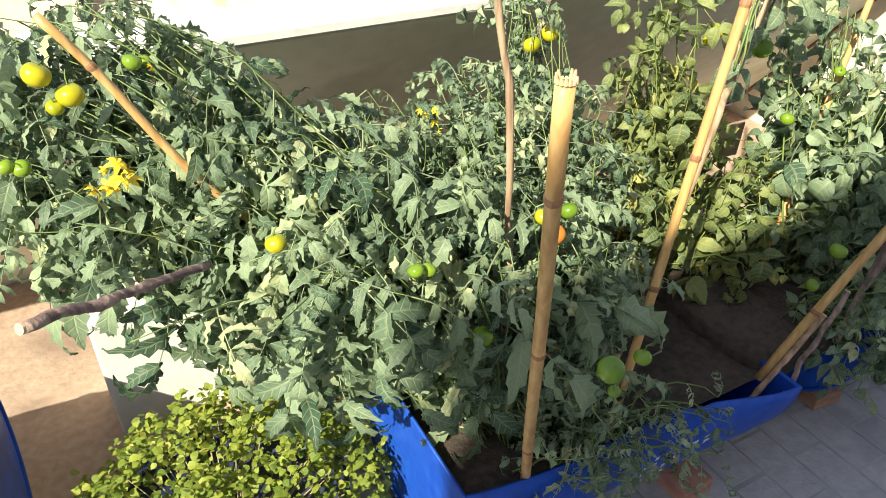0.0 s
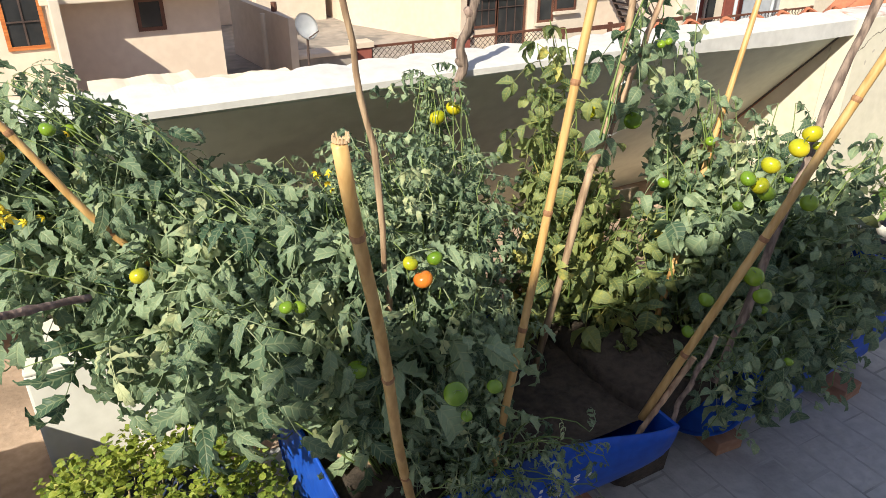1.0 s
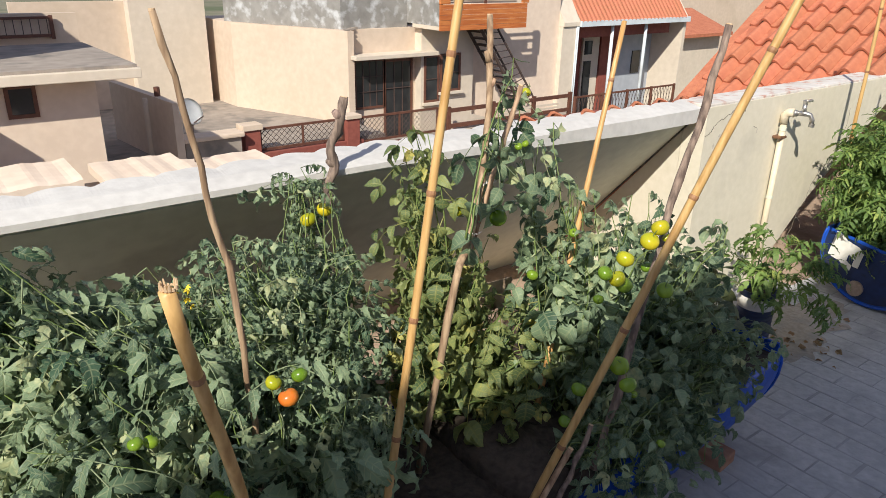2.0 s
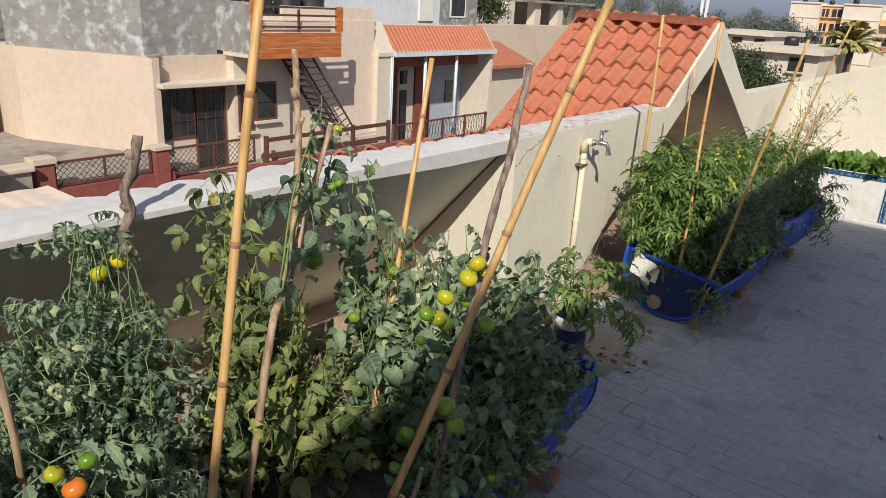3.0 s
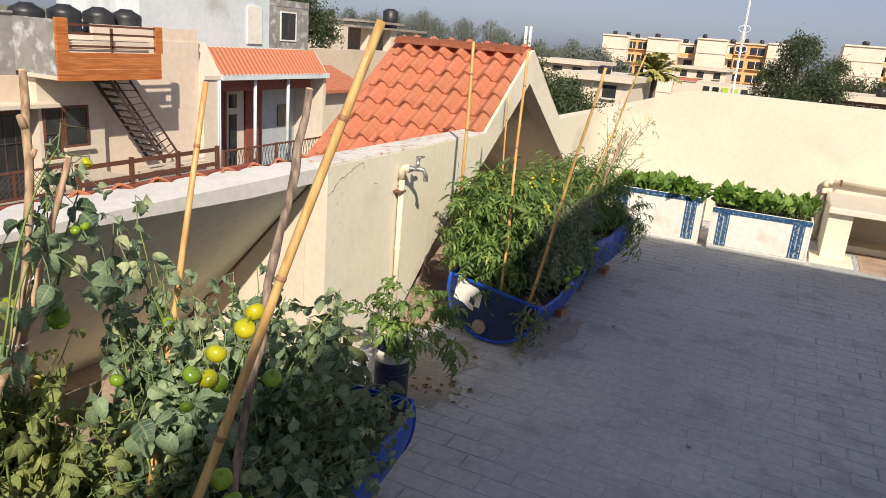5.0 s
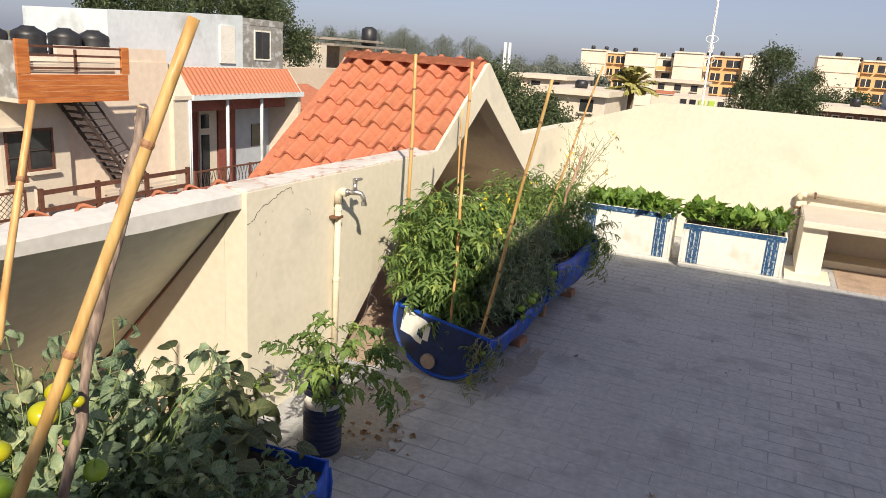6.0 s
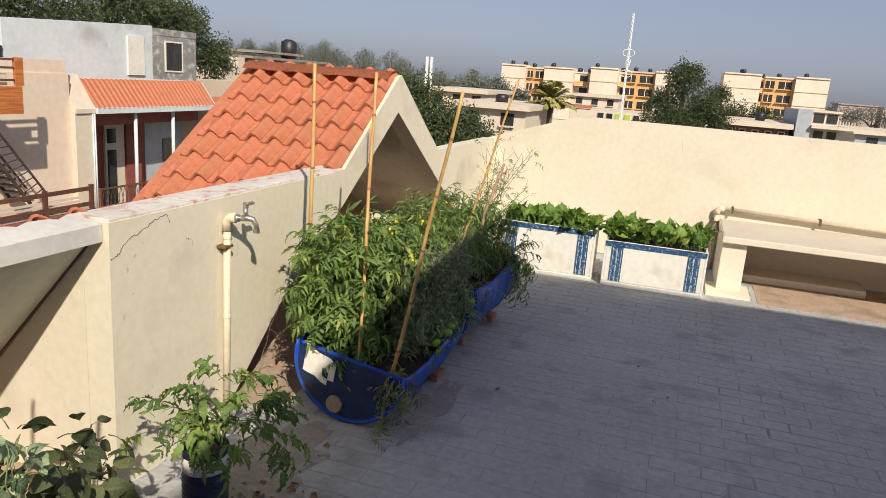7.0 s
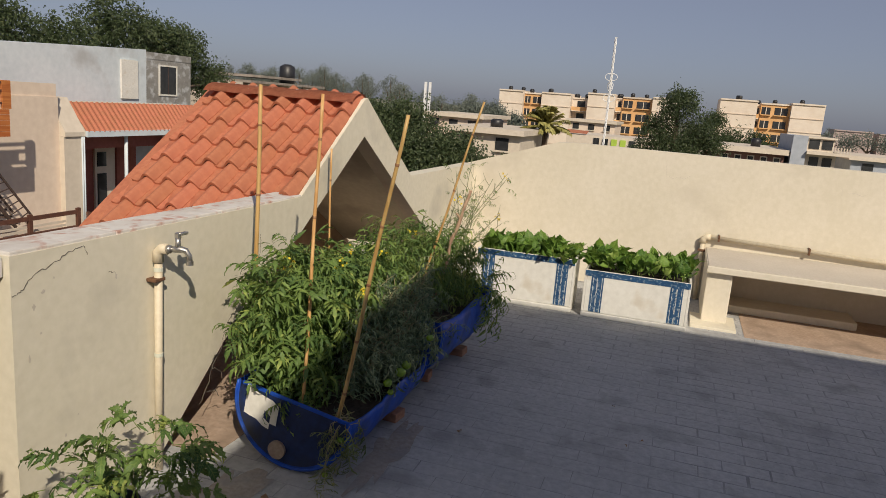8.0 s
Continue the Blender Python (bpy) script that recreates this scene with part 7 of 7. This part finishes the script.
apartment(120, 4.12, [(28.9, 24.75, "wall"), (24.75, 21.6, "orange"), (21.6, 16.7, "wall"), (16.7, 13.85, "balcony")], "cream and orange four-storey apartment block")
apartment(119, 4.52, [(13.8, 9.4, "wall"), (9.4, 8.3, "balcony"), (8.3, 3.6, "orange"), (3.6, -0.6, "wall")], "cream and orange four-storey apartment block with roof tanks")
apartment(120, 5.10, [(-6.5, -11.9, "wall"), (-11.9, -12.5, "balcony"), (-12.5, -16.7, "orange"), (-16.7, -21.3, "wall")], "cream and orange four-storey apartment block behind a tree")
for y1, z1 in ((-54, 1.9), (-69, 1.5)):
    blk = thing("apartment_block", (300, y1, GZ), "distant pinkish apartment block in the haze", "apartment block", "apartment blocks")
    part("wall", box(300, 312, y1 - 13, y1, GZ, z1), M["hazepink"], blk)
    part("roof", box(299.5, 312, y1 - 13, y1, z1 + 0.002, z1 + 0.4), M["hazepink"], blk)
    for k in range(9):
        part("window", box(299.9, 299.98, y1 - 1.2 - 1.4 * k, y1 - 0.6 - 1.4 * k, z1 - 1.7, z1 - 0.8), M["roofgrey"], blk)

def low_house(x, y0, y1, z1, label, material="palecream", storeys=1):
    root = thing("flat_roofed_house", (x, (y0 + y1) / 2, GZ), label, "house", "distant flat-roofed houses")
    part("wall", box(x, x + 7, y0, y1, GZ, z1 - 0.25), M[material], root)
    part("roof", box(x - 0.35, x + 7.2, y0 - 0.2, y1 + 0.2, z1 - 0.248, z1), M["palecream"], root)
    n = max(1, int((y1 - y0) / 1.3))
    for k in range(n):
        y = y0 + (k + 0.5) * (y1 - y0) / n
        for s in range(storeys + 1):
            w = part("window", box(x - 0.03, x - 0.003, y - 0.3, y + 0.3, z1 - 0.95 - 1.5 * s, z1 - 0.4 - 1.5 * s), M["glass"], root)
            part("sill", box(x - 0.15, x - 0.032, y - 0.35, y + 0.35, z1 - 1.03 - 1.5 * s, z1 - 0.96 - 1.5 * s), M["palecream"], w)
    return root
low_house(30, 4.9, 8.2, 0.62, "pale flat-roofed house beyond the far wall", "palecream", 0)
low_house(44, 10.6, 14.5, 0.9, "pink-cream house with a railed roof", "pinkish")
tk = thing("water_tank", (32, 6.55, 0.62), "black plastic water tank on a flat roof", "water tank")
part("body", lathe([(0.30, 0), (0.31, 0.30), (0.2, 0.38), (0.001, 0.39)], 16, at=(32, 6.55, 0.62)), M["tank"], tk, smooth=True)
bh = thing("brown_row_house", (45, -5.5, GZ), "low brown house with small white-framed windows under a slab", "house", "distant flat-roofed houses")
part("wall", box(45, 52, -7.7, -3.2, GZ, 0.05), M["redbrown"], bh)
part("roof", box(44.5, 52.2, -7.85, -3.05, 0.052, 0.36), M["palecream"], bh)
part("wall", box(44.6, 45, -3.2, -3.02, GZ, 0.05), M["palecream"], bh)
for k in range(6):
    w = part("window", box(44.95, 44.995, -7.5 + 0.72 * k, -7.1 + 0.72 * k, -0.5, -0.12), M["palecream"], bh)
    part("pane", box(44.92, 44.949, -7.44 + 0.72 * k, -7.16 + 0.72 * k, -0.44, -0.18), M["glass"], w)
part("chimney", lathe([(0.28, 0), (0.3, 0.4), (0.2, 0.5)], 12, at=(47, -6.2, 0.362)), M["tank"], bh, "black roof tank", smooth=True)
wh = thing("white_house", (45, -9.5, GZ), "white two-storey house with a balcony and dark openings", "house", "distant flat-roofed houses")
part("wall", box(45, 51, -10.4, -8.75, GZ, 0.25), M["palecream"], wh)
part("upper_wall", box(45.6, 51, -10.3, -8.75, 0.252, 1.15), M["palecream"], wh)
part("tower", box(44.6, 51, -8.745, -7.95, GZ, 1.25), M["hazeblue"], wh, "grey-blue stair tower")
part("balcony", box(44.3, 45.598, -11.0, -8.747, 0.26, 0.42), M["palecream"], wh)
part("roof", box(45.4, 51, -10.4, -8.747, 1.152, 1.25), M["palecream"], wh)
for y in (-9.25, -9.95):
    part("window", box(45.55, 45.597, y - 0.28, y + 0.28, 0.55, 1.08), M["glass"], wh)
    part("door", box(44.95, 44.997, y - 0.25, y + 0.25, -0.9, 0.1), M["glass"], wh)
for k in range(7):
    part("baluster", box(44.3, 44.36, -10.95 + 0.15 * k, -10.9 + 0.15 * k, 0.422, 0.75), M["palecream"], wh)
low_house(46, -15, -11.4, 0.35, "grey flat-roofed house with white bands", "hazeblue", 0)
rh = thing("shop_house", (45, 3.0, GZ), "white house with a red tiled edge and green panels", "house", "distant flat-roofed houses")
part("wall", box(45, 51, -0.6, 5.2, GZ, 0.22), M["palecream"], rh)
part("roof", prism([(44.9, 0.28), (44.9, 0.34), (45.6, 0.46), (45.6, 0.40)], "y", 3.9, 5.3), M["tile"], rh)
for k in range(5):
    part("panel", box(44.93, 44.997, 0.9 + 0.55 * k, 1.25 + 0.55 * k, -0.5, 0.08), M["lime" if k in (1, 2) else "glass"], rh)
low_house(70, 4.5, 9.0, 0.9, "cream house among the trees", "pinkish")
mastr = thing("roof_mast", (5.62, -1.28, 0.9), "white wrought-iron rod with scrolls behind the far wall", "mast")
for k in range(3):
    part("rod", tube([(5.62 + 0.008 * math.cos(i * 0.8 + 2.1 * k), -1.245 + 0.008 * math.sin(i * 0.8 + 2.1 * k), 0.9 + 1.49 * i / 50) for i in range(51)], 0.0055, 5), M["mast"], mastr)
for s in (-1, 1):
    for z in (1.78, 1.98):
        part("scroll", tube([(5.62, -1.245 + s * (0.008 + 0.05 * math.sin(a)), z + 0.035 * (1 - math.cos(a))) for a in [k * 0.35 for k in range(12)]], 0.0035, 5), M["mast"], mastr)
for k in range(4):
    part("basket", tube([(5.62 + 0.032 * math.sin(math.pi * i / 10) * math.cos(k * 1.57 + i * 0.2), -1.245 + 0.032 * math.sin(math.pi * i / 10) * math.sin(k * 1.57 + i * 0.2), 1.87 + 0.011 * i) for i in range(11)], 0.003, 5), M["mast"], mastr)

TREE_LEAF = (np.array([(0, 0, 0, 0, 0), (0.025, 0.013, 0.006, 1, 0.5), (0.05, 0, -0.010, 0, 1), (0.022, -0.013, 0.006, 1, 0.5)]), [(0, 1, 2), (0, 2, 3)])


def tree(at, h, crown, label, count=2600, leaf=0.35, material="tree", seed=0, kind_name="tree"):
    """A trunk with limbs and a crown of many clumps of leaves; crown: (dx, dy, dz, radius) lobes from the trunk's foot."""
    rg = random.Random(seed)
    root = thing(kind_name, at, label, "tree", "trees beyond the terrace")
    bm = bmesh.new()
    foot = Vector(at)
    fork = foot + Vector((0.02 * h, 0, 0.45 * h))
    tube([foot, foot.lerp(fork, 0.5) + Vector((0.02 * h, 0.01 * h, 0)), fork], [0.04 * h, 0.032 * h, 0.026 * h], 9, bm)
    for c in crown:
        e = foot + Vector(c[:3])
        tube([fork, fork.lerp(e, 0.55) + Vector((0, 0, 0.04 * h)), e], [0.02 * h, 0.012 * h, 0.004 * h], 6, bm)
    part("trunk", bm, M["trunk"], root, smooth=True)
    vs, fs, n = [], [], 0
    wsum = [c[3] ** 2 for c in crown]
    for _ in range(count // 8):
        c = rg.choices(crown, wsum)[0]
        d = Vector((rg.gauss(0, 1), rg.gauss(0, 1), rg.gauss(0.15, 1))).normalized()
        q = foot + Vector(c[:3]) + d * c[3] * rg.random() ** 0.35 * (0.78 + 0.5 * noise.noise(d * 2.3 + Vector(c[:3])))
        for _ in range(8):
            o = q + Vector((rg.gauss(0, 1), rg.gauss(0, 1), rg.gauss(0, 1))) * leaf * 0.9
            v, f = TREE_LEAF
            s = leaf / 0.05 * rg.uniform(0.6, 1.2)
            vs.append(moved(v, turned(o, rg.uniform(0, 6.3), radians(rg.uniform(-70, 25)), rg.uniform(-1, 1), s)))
            fs += [tuple(k + n for k in face) for face in f]
            n += len(v)
    tagged(part("crown", raw_mesh("crown", np.concatenate(vs), fs, M[material]), None, root), kind="stuff")
    return root
# dense tree behind the gable
tree((24, 7.9, GZ), 8.5, [(0, 0, 6.3, 1.9), (1, 1.6, 6.6, 1.6), (0, -1.3, 5.8, 1.5), (0, 2.8, 6.4, 1.4), (1, 0.6, 7.1, 1.2), (0, -0.4, 4.8, 2.0), (0, -2.3, 5.3, 1.2), (0, 4.0, 6.6, 1.3), (0, -3.1, 4.7, 1.3), (0, -1.7, 5.9, 1.5), (0, 1.2, 7.0, 1.4), (-0.5, -2.5, 5.5, 1.5), (-0.5, -3.1, 4.9, 1.4), (-0.8, -1.0, 5.6, 1.9), (-0.5, 0.8, 6.2, 1.7)], "dense dark green mango tree behind the roof gable", 70000, 0.135, seed=1)
tree((30, -1.6, GZ), 9.4, [(0, 0, 8.75, 0.95), (0.3, 0.7, 7.6, 1.0), (0, -0.9, 7.6, 0.9), (0, -0.2, 6.7, 1.3), (0.4, 1.2, 6.4, 0.9), (0, -1.5, 7.2, 0.6)], "leafy dark tree in front of the flats", 20000, 0.11, seed=2)
tree((58, -5.2, GZ), 8.4, [(0, 0, 6.55, 1.5), (0, -2.0, 6.55, 1.33), (0, 1.17, 8.3, 1.0), (0, -4.3, 6.2, 1.4), (0, -6.0, 5.7, 1.1)], "smaller tree beside the leafy tree", 12000, 0.18, seed=3)
tree((33, 30, GZ), 13, [(0, 0, 10.4, 2.6), (4, 0, 10.2, 2.2), (-4, 0, 9.2, 2.2), (7.5, 1, 10.0, 2.0), (9, 0, 8.0, 1.8), (-7.5, 0, 10.0, 1.8), (3, 0, 7.8, 2.4)], "tall dark trees behind the pale blue room", 34000, 0.22, seed=4)
tree((62, 52, GZ), 13, [(0, 0, 9.6, 2.4), (4, 0, 9.4, 2.0), (-4, 0, 8.8, 2.0)], "rounded green tree behind the rooftops", 9000, 0.3, "hazeleaf", seed=5)
tree((60, 14, GZ), 10, [(0, 0, 7.0, 1.5), (0, 2.2, 7.1, 1.3), (0, -2.0, 6.6, 1.1)], "hazy trees before the flats", 9000, 0.2, "hazeleaf", seed=6)
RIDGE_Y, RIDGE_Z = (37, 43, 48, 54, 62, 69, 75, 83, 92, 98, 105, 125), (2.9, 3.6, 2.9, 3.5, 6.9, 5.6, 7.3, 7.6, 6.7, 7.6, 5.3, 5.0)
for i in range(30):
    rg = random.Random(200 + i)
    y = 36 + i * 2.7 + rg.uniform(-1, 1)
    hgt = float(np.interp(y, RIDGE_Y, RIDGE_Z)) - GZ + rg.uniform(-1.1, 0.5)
    tree((150 + rg.uniform(-6, 6), y, GZ), hgt, [(0, 0, hgt - 1.5, 1.6), (0, 1.3, hgt - 3.0, 2.0), (0, -1.4, hgt - 3.4, 2.0), (0, 0.4, hgt - 5.8, 2.8)], "hazy tree of the distant wooded ridge", 2600, 0.30, "hazeleaf", 300 + i, "distant_tree")
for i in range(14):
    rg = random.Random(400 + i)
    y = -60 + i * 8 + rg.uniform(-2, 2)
    tree((165 + rg.uniform(-6, 6), y, GZ), 8 + rg.uniform(0, 2), [(0, 0, 6.5, 2.4), (0, 3, 6, 2.6), (0, -3, 6, 2.6)], "hazy tree of the distant wooded ridge", 1800, 0.38, "hazeleaf", 500 + i, "distant_tree")
palm = thing("palm_tree", (34, 4.6, GZ), "yellowish palm tree beyond the far wall", "tree", "trees beyond the terrace")
part("trunk", tube([(34, 4.6, GZ), (34.1, 4.6, -3), (34, 4.55, 0.75)], [0.2, 0.16, 0.13], 9), M["trunk"], palm, smooth=True)
vs, fs, n = [], [], 0
rg = random.Random(77)
for k in range(60):
    az, rise_ = rg.uniform(0, 6.3), rg.uniform(0.0, 1.5)
    for j in range(16):
        u = (j + 2) / 18
        base_ = Vector((34, 4.55, 0.80)) + Vector((math.cos(az) * math.cos(rise_), math.sin(az) * math.cos(rise_), math.sin(rise_))) * u * 1.3 + Vector((0, 0, -0.32 * u * u))
        for s in (-1, 1):
            v, f = LEAVES["single"][j % 5]
            vs.append(moved(v, turned(base_, az + s * 0.7, rise_ - 0.9 * u, 0.3 * s, 4.6)))
            fs += [tuple(q + n for q in face) for face in f]
            n += len(v)
tagged(part("crown", raw_mesh("crown", np.concatenate(vs), fs, M["palm"]), None, palm), kind="stuff")
tow = thing("radio_towers", (145, 50.5, GZ), "pair of thin white towers on the skyline", "tower")
for y in (50.2, 51.2):
    part("tower", box(144.8, 145.2, y, y + 0.5, GZ, 5.2), M["mast"], tow)

# ---- floor bricks under the cement wash ----
paver = mesh_of(box(-0.0555, 0.0555, -0.1122, 0.1122, -0.012, 0.0, 0.0018), "floor_brick", M["floor"])
floor_ob = bpy.data.objects["floor"]
rg = random.Random(5)
NEAR = []
REST_V, REST_F, q = [], [], 0
cube = [(-1, -1, -1), (1, -1, -1), (1, 1, -1), (-1, 1, -1), (-0.96, -0.98, 1), (0.96, -0.98, 1), (0.96, 0.98, 1), (-0.96, 0.98, 1)]
cf = [(4, 5, 6, 7), (0, 1, 5, 4), (1, 2, 6, 5), (2, 3, 7, 6), (3, 0, 4, 7)]
for i in range(int((FAR_X + 4.6) / 0.114)):
    for j in range(30):
        x, y = -4.5 + 0.114 * i, 0.9 - 0.2275 * (j + 0.5 * (i % 2))
        if x > FAR_X - 0.06 or y < -6:
            continue
        z = rg.uniform(-0.0006, 0.0006)
        if -0.2 < x < 3.2 and -2.15 < y < -0.95 and len(NEAR) < 300:
            NEAR.append(part("brick", paver, None, floor_ob, matrix=Matrix.Translation((x, y, z)) @ Matrix.Rotation(radians(rg.uniform(-1.1, 1.1)), 4, "Z")))
        else:
            y += rg.uniform(-0.004, 0.004)
            w = rg.uniform(0.0535, 0.0562)
            REST_V += [(x + w * a, y + 0.1115 * b, z - 0.006 + 0.006 * c) for a, b, c in cube]
            REST_F += [tuple(k + q for k in f) for f in cf]
            q += 8
tagged(part("brick_paving", raw_mesh("brick_paving", REST_V, REST_F, M["floor"]), None, floor_ob), kind="stuff")
